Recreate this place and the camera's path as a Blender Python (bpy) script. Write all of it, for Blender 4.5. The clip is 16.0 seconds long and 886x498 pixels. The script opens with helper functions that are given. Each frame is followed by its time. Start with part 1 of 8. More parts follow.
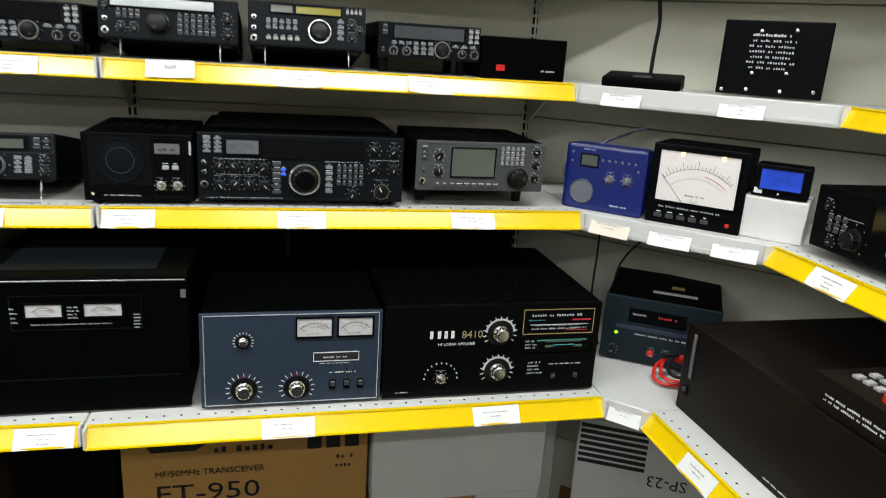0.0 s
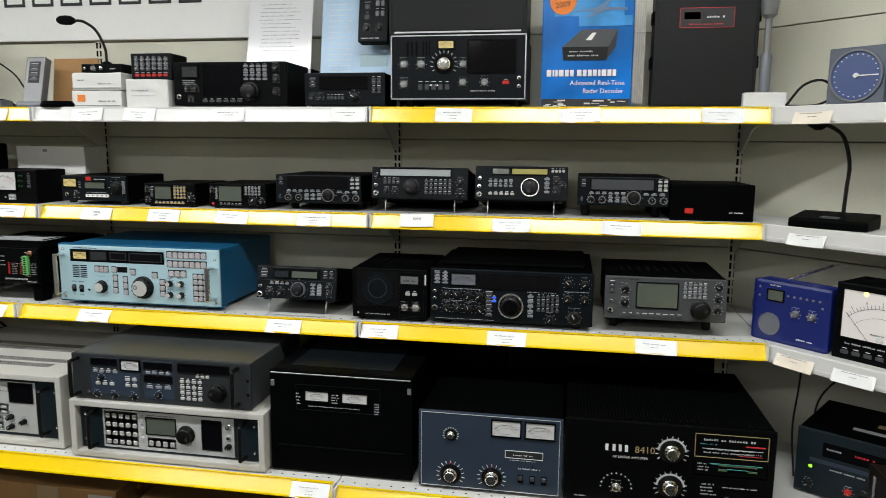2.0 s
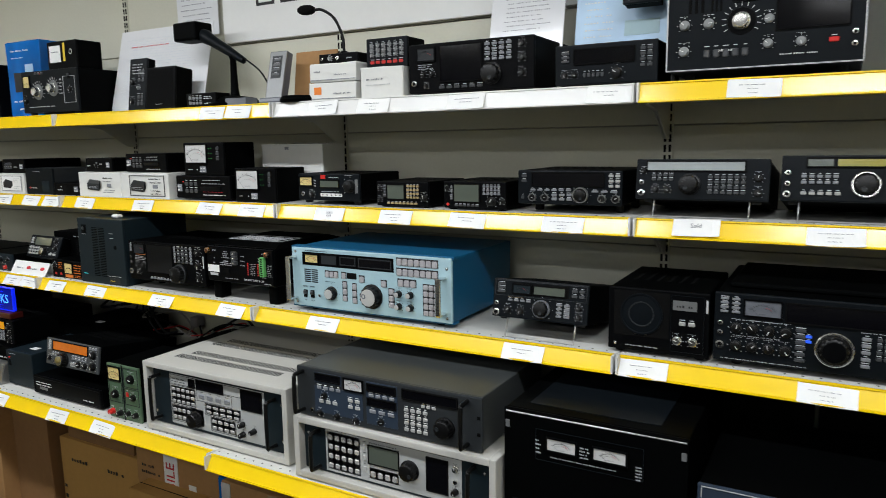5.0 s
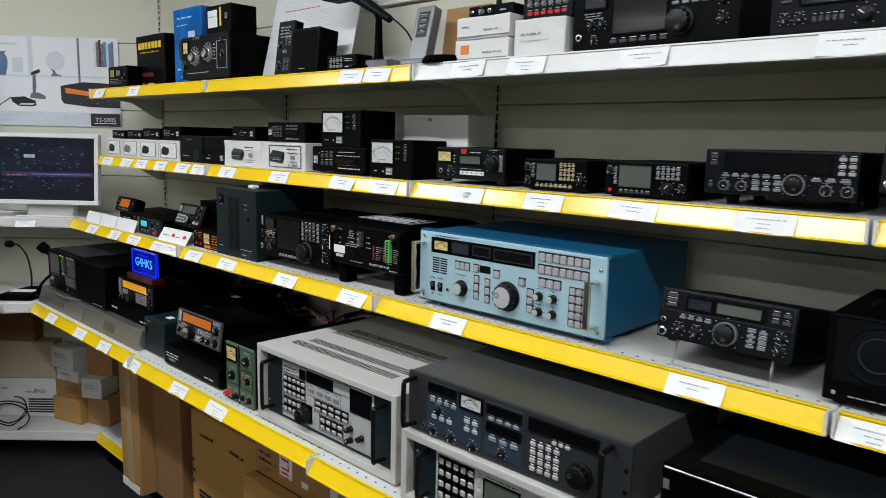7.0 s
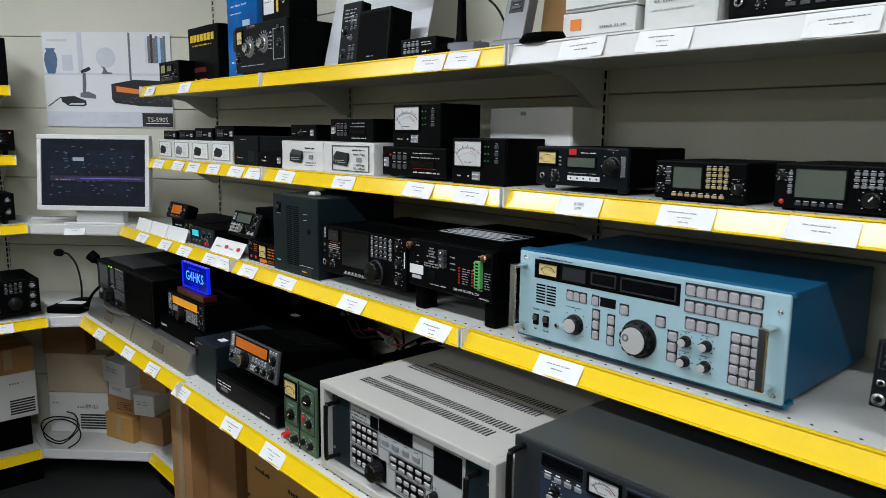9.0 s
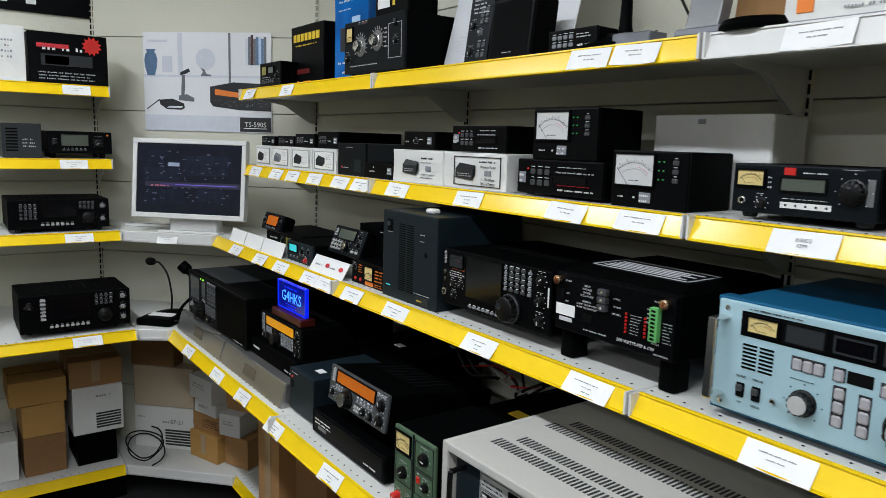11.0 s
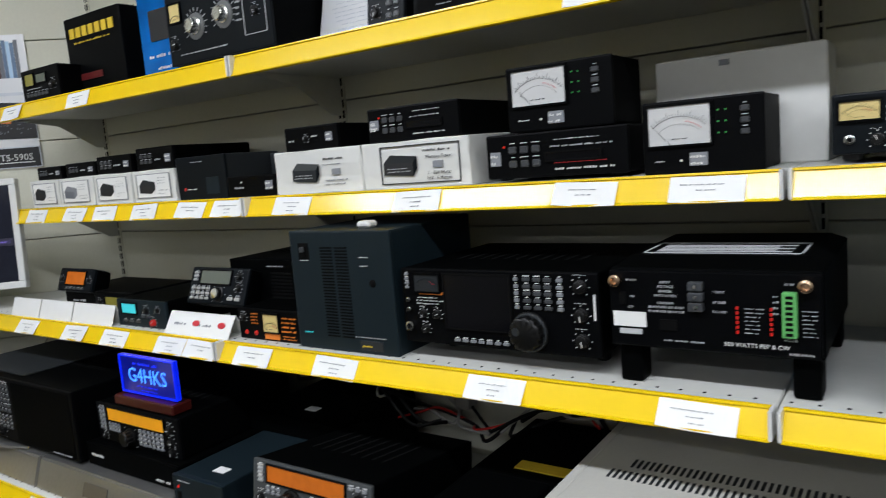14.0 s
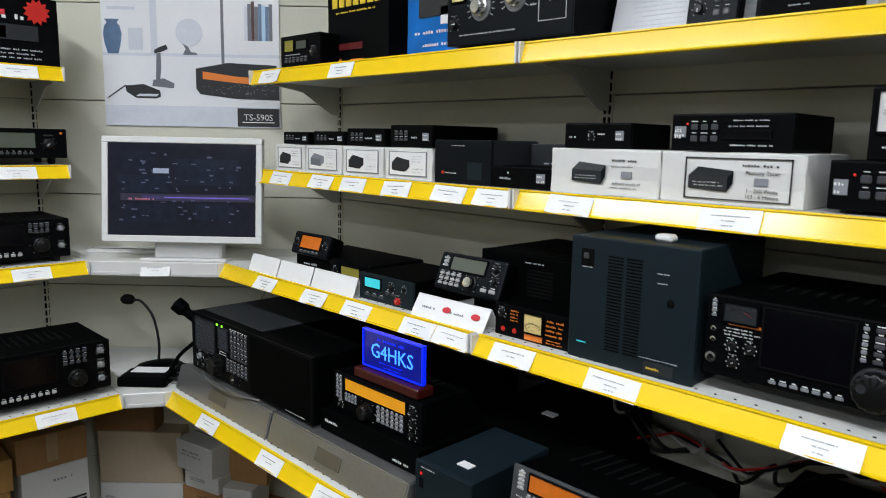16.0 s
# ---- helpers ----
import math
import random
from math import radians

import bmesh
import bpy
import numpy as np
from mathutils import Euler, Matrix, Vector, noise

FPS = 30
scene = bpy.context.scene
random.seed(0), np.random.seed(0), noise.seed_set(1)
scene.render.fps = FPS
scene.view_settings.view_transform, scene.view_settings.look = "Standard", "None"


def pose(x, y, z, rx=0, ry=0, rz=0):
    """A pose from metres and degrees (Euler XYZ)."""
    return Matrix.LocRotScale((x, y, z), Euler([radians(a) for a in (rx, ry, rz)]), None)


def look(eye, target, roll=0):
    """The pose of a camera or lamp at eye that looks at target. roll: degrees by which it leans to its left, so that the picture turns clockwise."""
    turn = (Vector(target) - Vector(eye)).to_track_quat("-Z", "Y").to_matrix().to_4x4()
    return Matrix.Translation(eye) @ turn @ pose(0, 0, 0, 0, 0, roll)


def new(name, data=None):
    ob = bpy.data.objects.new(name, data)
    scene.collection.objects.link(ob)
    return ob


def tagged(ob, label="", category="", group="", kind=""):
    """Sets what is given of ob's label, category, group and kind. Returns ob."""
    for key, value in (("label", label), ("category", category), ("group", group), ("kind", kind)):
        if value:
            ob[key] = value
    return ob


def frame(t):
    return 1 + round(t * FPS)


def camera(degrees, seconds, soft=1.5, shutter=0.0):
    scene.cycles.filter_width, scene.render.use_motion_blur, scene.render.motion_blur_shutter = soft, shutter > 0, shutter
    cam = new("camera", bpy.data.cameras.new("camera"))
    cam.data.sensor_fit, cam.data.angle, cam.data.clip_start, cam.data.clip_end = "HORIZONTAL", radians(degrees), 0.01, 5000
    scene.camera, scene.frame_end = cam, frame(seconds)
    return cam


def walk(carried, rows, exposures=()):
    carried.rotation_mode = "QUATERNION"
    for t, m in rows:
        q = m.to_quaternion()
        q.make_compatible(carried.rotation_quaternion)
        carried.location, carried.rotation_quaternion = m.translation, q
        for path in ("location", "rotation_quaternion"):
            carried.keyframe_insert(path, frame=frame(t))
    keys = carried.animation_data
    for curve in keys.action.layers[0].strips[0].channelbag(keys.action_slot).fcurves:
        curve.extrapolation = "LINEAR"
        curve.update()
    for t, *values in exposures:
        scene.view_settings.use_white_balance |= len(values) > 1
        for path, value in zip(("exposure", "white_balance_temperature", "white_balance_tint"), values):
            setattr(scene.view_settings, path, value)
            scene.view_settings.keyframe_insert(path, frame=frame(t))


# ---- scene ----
cam = camera(64.1, 16.0, soft=0.85, shutter=0.35)
PATH = [
    (0, (3.327, -1.431, 1.474), (3.794, 0.436, 0.93), 3.7),
    (0.5, (3.385, -1.508, 1.549), (3.67, 0.408, 1.051), 2.6),
    (1, (3.453, -1.589, 1.601), (3.484, 0.365, 1.176), 1.3),
    (1.5, (3.512, -1.686, 1.607), (3.322, 0.274, 1.257), 0.8),
    (2, (3.525, -1.728, 1.605), (3.18, 0.219, 1.309), 0.5),
    (2.5, (3.552, -1.727, 1.605), (3.125, 0.205, 1.309), 0.0),
    (3, (3.572, -1.703, 1.596), (3.013, 0.195, 1.308), -0.1),
    (3.5, (3.527, -1.656, 1.585), (2.869, 0.211, 1.296), -0.2),
    (4, (3.451, -1.577, 1.593), (2.694, 0.247, 1.278), 0.3),
    (4.2, (3.416, -1.55, 1.592), (2.627, 0.259, 1.268), 0.1),
    (6.3, (3.357, -1.18, 1.542), (2.114, 0.365, 1.29), -0.8),
    (6.5, (3.333, -1.165, 1.532), (2.072, 0.36, 1.24), -0.7),
    (7, (3.256, -1.115, 1.52), (1.902, 0.324, 1.214), 1.4),
    (7.5, (3.162, -1.075, 1.526), (1.78, 0.344, 1.251), 1.2),
    (8, (3.098, -1.046, 1.525), (1.695, 0.344, 1.209), 0.8),
    (8.5, (3.029, -1.023, 1.519), (1.612, 0.35, 1.19), 0.9),
    (9, (2.973, -0.954, 1.522), (1.513, 0.376, 1.203), 0.7),
    (9.5, (2.915, -0.905, 1.523), (1.381, 0.345, 1.234), 1.2),
    (9.7, (2.896, -0.899, 1.523), (1.311, 0.287, 1.238), 0.2),
    (11.8, (2.489, -0.853, 1.501), (0.919, 0.349, 1.198), 3.2),
    (12, (2.441, -0.846, 1.495), (0.989, 0.492, 1.178), 4.1),
    (12.5, (2.353, -0.845, 1.482), (0.958, 0.576, 1.293), 1.9),
    (13, (2.292, -0.84, 1.426), (0.985, 0.673, 1.372), -0.2),
    (13.5, (2.211, -0.846, 1.461), (1.089, 0.803, 1.318), -5.4),
    (14, (2.141, -0.869, 1.466), (1.017, 0.766, 1.208), -4.7),
    (14.5, (2.058, -0.94, 1.459), (0.848, 0.618, 1.131), -3.0),
    (15, (1.988, -0.978, 1.482), (0.671, 0.487, 1.138), -1.9),
    (15.5, (1.923, -0.996, 1.477), (0.572, 0.442, 1.15), 0.3),
    (16, (1.888, -0.982, 1.509), (0.489, 0.414, 1.206), 1.1),
]
walk(cam, [(t, look(eye, target, roll)) for t, eye, target, roll in PATH],
     exposures=((0, 0.20, 6650, 10), (1.0, 0.02, 6700, 10), (2.5, -0.08, 6750, 11), (4.0, -0.12, 6600, 11), (6.5, -0.20, 6400, 12), (9.0, -0.22, 6250, 12), (12.0, -0.20, 6300, 12), (14.0, -0.18, 6300, 13), (16.0, -0.12, 6300, 13)))

# ---- world and light ----
world = bpy.data.worlds.new("world")
scene.world = world
world.use_nodes = True
world.node_tree.nodes["Background"].inputs[0].default_value = (0.9, 0.95, 1.0, 1)
world.node_tree.nodes["Background"].inputs[1].default_value = 0.0
scene.view_settings.exposure = 0.0

CEIL, WALL_Y, LEFT_X, RIGHT_X, BACK_Y = 2.62, 0.42, -0.70, 4.70, -5.6
LAMPS = ((0.45, -1.02), (2.1, -1.06), (3.75, -1.02), (1.25, -2.7), (2.95, -2.7), (0.5, -4.3), (2.1, -4.3), (3.7, -4.3))
LAMP_POWER = 26.5


# ---- materials ----
def mat(name, colour, rough=0.5, metal=0.0, grain=40.0, vary=0.12, bump=0.06, emit=0.0, coat=0.0, blotch=3.0, spec=0.5):
    m = bpy.data.materials.new(name)
    m.use_nodes = True
    nt = m.node_tree
    b = nt.nodes["Principled BSDF"]
    b.inputs["Roughness"].default_value, b.inputs["Metallic"].default_value = rough, metal
    b.inputs["Coat Weight"].default_value, b.inputs["Coat Roughness"].default_value = coat, 0.3 if coat > 0.9 else 0.05
    b.inputs["Specular IOR Level"].default_value = spec
    tc = nt.nodes.new("ShaderNodeTexCoord")
    fine, wide = nt.nodes.new("ShaderNodeTexNoise"), nt.nodes.new("ShaderNodeTexNoise")
    fine.inputs["Scale"].default_value, wide.inputs["Scale"].default_value = grain, blotch
    fine.inputs["Detail"].default_value = 4
    info = nt.nodes.new("ShaderNodeObjectInfo")
    add = nt.nodes.new("ShaderNodeMath")
    add.operation = "ADD"
    mix = nt.nodes.new("ShaderNodeMath")
    mix.operation = "MULTIPLY_ADD"
    mix.inputs[1].default_value, mix.inputs[2].default_value = 0.25, 0.0
    ramp = nt.nodes.new("ShaderNodeValToRGB")
    lo, hi = 1 - vary, 1 + vary
    ramp.color_ramp.elements[0].color = (*[min(1, c * lo) for c in colour], 1)
    ramp.color_ramp.elements[1].color = (*[min(1, c * hi) for c in colour], 1)
    ramp.color_ramp.elements[0].position, ramp.color_ramp.elements[1].position = 0.35, 0.9
    half = nt.nodes.new("ShaderNodeMath")
    half.operation = "MULTIPLY_ADD"
    half.inputs[1].default_value = 0.5
    nt.links.new(tc.outputs["Object"], fine.inputs["Vector"])
    nt.links.new(tc.outputs["Object"], wide.inputs["Vector"])
    nt.links.new(fine.outputs["Fac"], half.inputs[0])
    nt.links.new(info.outputs["Random"], mix.inputs[0])
    nt.links.new(wide.outputs["Fac"], add.inputs[0])
    nt.links.new(mix.outputs[0], add.inputs[1])
    scale = nt.nodes.new("ShaderNodeMath")
    scale.operation = "MULTIPLY"
    scale.inputs[1].default_value = 0.55
    nt.links.new(add.outputs[0], scale.inputs[0])
    nt.links.new(scale.outputs[0], half.inputs[2])
    nt.links.new(half.outputs[0], ramp.inputs["Fac"])
    nt.links.new(ramp.outputs["Color"], b.inputs["Base Color"])
    if bump:
        bp = nt.nodes.new("ShaderNodeBump")
        bp.inputs["Strength"].default_value, bp.inputs["Distance"].default_value = bump, 0.002
        nt.links.new(fine.outputs["Fac"], bp.inputs["Height"])
        nt.links.new(bp.outputs["Normal"], b.inputs["Normal"])
    if emit:
        b.inputs["Emission Color"].default_value = (*colour, 1)
        b.inputs["Emission Strength"].default_value = emit
    return m


YELLOW = mat("yellow_strip", (0.87, 0.60, 0.002), 0.21, grain=15, vary=0.05, bump=0.015, spec=0.6)
WHITE_LIP = mat("white_strip", (0.66, 0.655, 0.63), 0.3, grain=15, vary=0.05, bump=0.02)
SHELF = mat("shelf_enamel", (0.62, 0.62, 0.58), 0.45, grain=60, vary=0.07, bump=0.03)
PANEL = mat("back_panel", (0.60, 0.59, 0.485), 0.55, grain=120, vary=0.06, bump=0.05)
WALLP = mat("wall_paint", (0.42, 0.41, 0.37), 0.7, grain=80, vary=0.05, bump=0.08)
CEILM = mat("ceiling_tile", (0.75, 0.74, 0.70), 0.9, grain=90, vary=0.08, bump=0.2)
CARPET = mat("carpet", (0.006, 0.007, 0.006), 0.95, grain=400, vary=0.5, bump=0.6)
SLOT = mat("slot_black", (0.002, 0.002, 0.002), 0.8, spec=0.1, vary=0.1, bump=0)
BLACK = mat("black_case", (0.0011, 0.0013, 0.0014), 0.5, spec=0.025, grain=500, vary=0.2, bump=0.10)
BLACKP = mat("black_panel", (0.0018, 0.0020, 0.0024), 0.42, spec=0.06, grain=300, vary=0.2, bump=0.05)
CHAR = mat("charcoal_panel", (0.0042, 0.0060, 0.0078), 0.42, spec=0.11, grain=300, vary=0.15, bump=0.05)
NAVYCH = mat("blue_charcoal", (0.0075, 0.0145, 0.0190), 0.45, spec=0.2, grain=300, vary=0.15, bump=0.06)
SLATE = mat("slate_panel", (0.024, 0.037, 0.058), 0.42, spec=0.3, grain=200, vary=0.10, bump=0.03)
GREY = mat("mid_grey_panel", (0.055, 0.060, 0.062), 0.42, spec=0.4, grain=200, vary=0.12, bump=0.04)
CASEK = mat("black_grained_plastic", (0.0085, 0.009, 0.0095), 0.5, spec=0.2, grain=500, vary=0.2, bump=0.10)
RACKG = mat("rack_grey_enamel", (0.042, 0.047, 0.047), 0.42, spec=0.35, grain=300, vary=0.12, bump=0.05)
GREYC = mat("dark_grey_case", (0.022, 0.025, 0.027), 0.45, spec=0.25, grain=300, vary=0.15, bump=0.08)
SILVER = mat("silver_grey_panel", (0.16, 0.165, 0.165), 0.36, 0.2, grain=200, vary=0.1, bump=0.03)
PALE = mat("pale_grey_case", (0.50, 0.49, 0.45), 0.5, grain=200, vary=0.06, bump=0.05)
PALEP = mat("pale_grey_panel", (0.40, 0.41, 0.40), 0.45, grain=200, vary=0.06, bump=0.03)
BLUEC = mat("blue_case", (0.005, 0.085, 0.18), 0.42, spec=0.3, grain=400, vary=0.12, bump=0.12)
BLUEP = mat("pale_blue_panel", (0.34, 0.50, 0.55), 0.42, grain=100, vary=0.05, bump=0.03)
ROYAL = mat("royal_blue_plastic", (0.006, 0.015, 0.13), 0.35, grain=200, vary=0.1, bump=0.03)
BROWNC = mat("brown_case", (0.0070, 0.0046, 0.0036), 0.45, spec=0.14, grain=300, vary=0.15, bump=0.08)
GREENP = mat("green_panel", (0.075, 0.13, 0.075), 0.5, spec=0.35, grain=200, vary=0.1, bump=0.04)
ALU = mat("brushed_aluminium", (0.55, 0.55, 0.55), 0.35, 0.9, grain=150, vary=0.1, bump=0.05)
STEEL = mat("satin_steel", (0.42, 0.42, 0.41), 0.32, 0.85, grain=120, vary=0.12, bump=0.04)
CHROME = mat("chrome", (0.75, 0.75, 0.74), 0.18, 1.0, vary=0.03, bump=0)
KNOBK = mat("black_knob", (0.0025, 0.0025, 0.0025), 0.4, spec=0.3, grain=300, vary=0.2, bump=0.05)
KNOBCAP = mat("pale_knob_cap", (0.44, 0.44, 0.42), 0.38, grain=300, vary=0.06, bump=0.04)
KNOBG = mat("grey_knob", (0.22, 0.23, 0.23), 0.4, grain=300, vary=0.1, bump=0.05)
BTN = mat("grey_button", (0.20, 0.21, 0.225), 0.45, vary=0.15, bump=0)
BTND = mat("dark_button", (0.045, 0.048, 0.052), 0.4, vary=0.2, bump=0)
BTNL = mat("light_button", (0.38, 0.38, 0.365), 0.45, vary=0.1, bump=0)
BTNT = mat("tan_button", (0.40, 0.30, 0.14), 0.45, vary=0.1, bump=0)
PINKB = mat("pinkish_button", (0.37, 0.36, 0.37), 0.45, vary=0.1, bump=0)
REDB = mat("red_plastic", (0.55, 0.015, 0.010), 0.4, vary=0.1, bump=0)
BLUEB = mat("blue_lamp", (0.02, 0.10, 0.75), 0.4, vary=0.05, bump=0, emit=0.6)
LCDK = mat("dark_display", (0.002, 0.002, 0.003), 0.10, vary=0.1, bump=0, spec=0.3)
LCDG = mat("grey_green_display", (0.085, 0.10, 0.08), 0.15, vary=0.05, bump=0, coat=0.5)
LCDS = mat("pale_display", (0.30, 0.33, 0.33), 0.12, vary=0.05, bump=0, coat=0.5)
# black glass with the grey of its reflections put into the base colour
LCDR = mat("reflection_grey_display", (0.055, 0.06, 0.065), 0.06, vary=0.1, bump=0, coat=0.9)
LCDY = mat("amber_grey_display", (0.28, 0.25, 0.04), 0.15, vary=0.05, bump=0, coat=0.5)
ORANGE = mat("orange_display", (0.62, 0.15, 0.012), 0.2, vary=0.2, bump=0, emit=0.03)
AMBER = mat("amber_display", (0.85, 0.36, 0.01), 0.2, vary=0.12, bump=0, emit=0.18)
CYAN = mat("cyan_display", (0.05, 0.55, 0.60), 0.2, vary=0.05, bump=0, emit=0.5)
GLOWB = mat("blue_glow", (0.005, 0.02, 0.80), 0.2, vary=0.05, bump=0, emit=0.9)
GLOWC = mat("light_blue_glow", (0.05, 0.25, 1.0), 0.3, vary=0.05, bump=0, emit=1.6)
LAMPO = mat("meter_lamp", (1.0, 0.50, 0.12), 0.3, vary=0.02, bump=0, emit=5.0)
TVBLUE = mat("small_screen", (0.015, 0.05, 0.40), 0.2, vary=0.7, bump=0, emit=0.35, blotch=30)
LEDG = mat("green_led", (0.25, 0.9, 0.02), 0.3, vary=0.05, bump=0, emit=2.0)
LEDGD = mat("dim_green_led", (0.05, 0.35, 0.08), 0.3, vary=0.05, bump=0, emit=0.15)
LEDR = mat("red_led", (0.8, 0.02, 0.01), 0.3, vary=0.05, bump=0, emit=0.25)
METERW = mat("meter_face", (0.58, 0.58, 0.57), 0.4, vary=0.03, bump=0)
METERY = mat("meter_face_yellow", (0.70, 0.55, 0.22), 0.4, vary=0.03, bump=0)
METERL = mat("lit_meter_face", (0.70, 0.66, 0.63), 0.4, vary=0.03, bump=0, emit=0.12)
INK = mat("black_print", (0.012, 0.012, 0.013), 0.6, vary=0.05, bump=0)
GREYINK = mat("grey_print", (0.22, 0.23, 0.25), 0.6, vary=0.05, bump=0)
PALEINK = mat("white_print", (0.72, 0.72, 0.70), 0.6, vary=0.05, bump=0)
DIMINK = mat("dim_print", (0.50, 0.51, 0.52), 0.6, vary=0.1, bump=0)
CYANINK = mat("teal_print", (0.06, 0.32, 0.30), 0.6, vary=0.05, bump=0)
REDINK = mat("red_print", (0.55, 0.02, 0.03), 0.6, vary=0.05, bump=0)
YELINK = mat("yellow_print", (0.75, 0.52, 0.03), 0.6, vary=0.05, bump=0)
ORINK = mat("orange_print", (0.75, 0.20, 0.02), 0.6, vary=0.05, bump=0)
CARD = mat("white_card", (0.80, 0.80, 0.78), 0.5, vary=0.03, bump=0.02)
CREAMCARD = mat("cream_card", (0.78, 0.70, 0.58), 0.5, vary=0.04, bump=0.02)
WBOX = mat("white_carton", (0.66, 0.66, 0.63), 0.6, grain=60, vary=0.05, bump=0.06)
KRAFT = mat("brown_cardboard", (0.36, 0.19, 0.068), 0.75, grain=50, vary=0.14, bump=0.12)
KRAFTD = mat("dark_cardboard", (0.24, 0.12, 0.042), 0.75, grain=50, vary=0.14, bump=0.12)
KRAFTO = mat("golden_cardboard", (0.45, 0.245, 0.065), 0.7, grain=50, vary=0.10, bump=0.10)
TAPE = mat("parcel_tape", (0.42, 0.30, 0.17), 0.25, vary=0.1, bump=0.03)
BEIGEBOX = mat("beige_carton", (0.46, 0.37, 0.26), 0.7, grain=50, vary=0.08, bump=0.08)
BLUEBOX = mat("blue_print_box", (0.003, 0.13, 0.46), 0.22, grain=8, vary=0.5, bump=0.02, blotch=9, spec=0.3)
LBLUE = mat("light_blue_print", (0.42, 0.60, 0.80), 0.4, grain=10, vary=0.3, bump=0.01, blotch=6)
PAPER = mat("glossy_paper", (0.74, 0.75, 0.77), 0.12, vary=0.03, bump=0.01)
PLASTW = mat("white_plastic", (0.66, 0.66, 0.64), 0.4, vary=0.04, bump=0.03)
RUBBER = mat("black_rubber", (0.005, 0.005, 0.005), 0.6, spec=0.25, vary=0.2, bump=0.05)
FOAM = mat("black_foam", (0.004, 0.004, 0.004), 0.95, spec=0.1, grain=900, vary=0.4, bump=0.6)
GREYPL = mat("grey_plastic", (0.13, 0.14, 0.16), 0.4, grain=300, vary=0.1, bump=0.05)
DUSK = mat("poster_grey", (0.55, 0.58, 0.64), 0.3, vary=0.06, bump=0)
DUSKD = mat("poster_blue", (0.10, 0.17, 0.28), 0.3, vary=0.25, bump=0, blotch=20)
DKRED = mat("dark_red_base", (0.05, 0.006, 0.004), 0.3, vary=0.1, bump=0.02)
TUBE_ON = mat("lit_tube", (1.0, 0.98, 0.92), 0.4, vary=0.0, bump=0, emit=6.0)
WIREW = mat("grey_cable", (0.35, 0.34, 0.31), 0.5, vary=0.1, bump=0)
POLY = mat("clear_wrap", (0.60, 0.58, 0.55), 0.15, grain=30, vary=0.25, bump=0.5)


# ---- shape helpers ----
def box(bm, x0, y0, z0, x1, y1, z1, bevel=0.0, seg=1):
    r = bmesh.ops.create_cube(bm, size=1)
    vs = r["verts"]
    for v in vs:
        v.co = Vector(((x0 + x1) / 2 + v.co.x * (x1 - x0), (y0 + y1) / 2 + v.co.y * (y1 - y0), (z0 + z1) / 2 + v.co.z * (z1 - z0)))
    if bevel:
        es = list({e for v in vs for e in v.link_edges})
        bmesh.ops.bevel(bm, geom=es, offset=bevel, segments=seg, profile=0.6, affect="EDGES")
    return bm


def lathe(bm, prof, n=20, m=None):
    """Turns (radius, height) pairs round the local axis; m lays it."""
    m = m or Matrix()
    rings = []
    for r, h in prof:
        if r < 1e-6:
            rings.append([bm.verts.new(m @ Vector((0, 0, h)))])
        else:
            rings.append([bm.verts.new(m @ Vector((r * math.cos(2 * math.pi * i / n), r * math.sin(2 * math.pi * i / n), h))) for i in range(n)])
    for a, b in zip(rings, rings[1:]):
        for i in range(n):
            j = (i + 1) % n
            if len(a) == 1 and len(b) > 1:
                bm.faces.new((a[0], b[i], b[j]))
            elif len(b) == 1 and len(a) > 1:
                bm.faces.new((a[i], a[j], b[0]))
            elif len(a) > 1:
                bm.faces.new((a[i], a[j], b[j], b[i]))
    return bm


def tube(bm, pts, r, n=8):
    """A round rod along smooth points."""
    pts = [Vector(p) for p in pts]
    up, rings = Vector((0.13, 0.21, 0.97)), []
    for i, p in enumerate(pts):
        t = (pts[min(i + 1, len(pts) - 1)] - pts[max(i - 1, 0)]).normalized()
        a = t.cross(up)
        a = (a if a.length > 1e-3 else t.cross(Vector((1, 0, 0)))).normalized()
        b = t.cross(a)
        rings.append([bm.verts.new(p + r * (math.cos(2 * math.pi * k / n) * a + math.sin(2 * math.pi * k / n) * b)) for k in range(n)])
    for q, s in zip(rings, rings[1:]):
        for k in range(n):
            bm.faces.new((q[k], q[(k + 1) % n], s[(k + 1) % n], s[k]))
    bm.faces.new(rings[0][::-1])
    bm.faces.new(rings[-1])
    return bm


def smooth_path(pts, n=6):
    """Catmull-Rom points through the given ones."""
    pts = [Vector(p) for p in pts]
    q = [2 * pts[0] - pts[1]] + pts + [2 * pts[-1] - pts[-2]]
    out = []
    for i in range(1, len(q) - 2):
        for k in range(n):
            t = k / n
            out.append(0.5 * (2 * q[i] + (q[i + 1] - q[i - 1]) * t + (2 * q[i - 1] - 5 * q[i] + 4 * q[i + 1] - q[i + 2]) * t * t + (3 * q[i] - q[i - 1] - 3 * q[i + 1] + q[i + 2]) * t ** 3))
    return out + [pts[-1]]


def mesh_of(bm, name, material, smooth=False):
    bmesh.ops.recalc_face_normals(bm, faces=bm.faces[:])
    me = bpy.data.meshes.new(name)
    bm.to_mesh(me)
    bm.free()
    me.materials.append(material)
    if smooth:
        me.shade_smooth()
        me.set_sharp_from_angle(angle=radians(35))
    return me


def part(name, bm, material, parent, label="", smooth=False):
    ob = new(name, bm if isinstance(bm, bpy.types.Mesh) else mesh_of(bm, name, material, smooth))
    ob.parent = parent
    if label:
        ob["label"] = label
    return ob


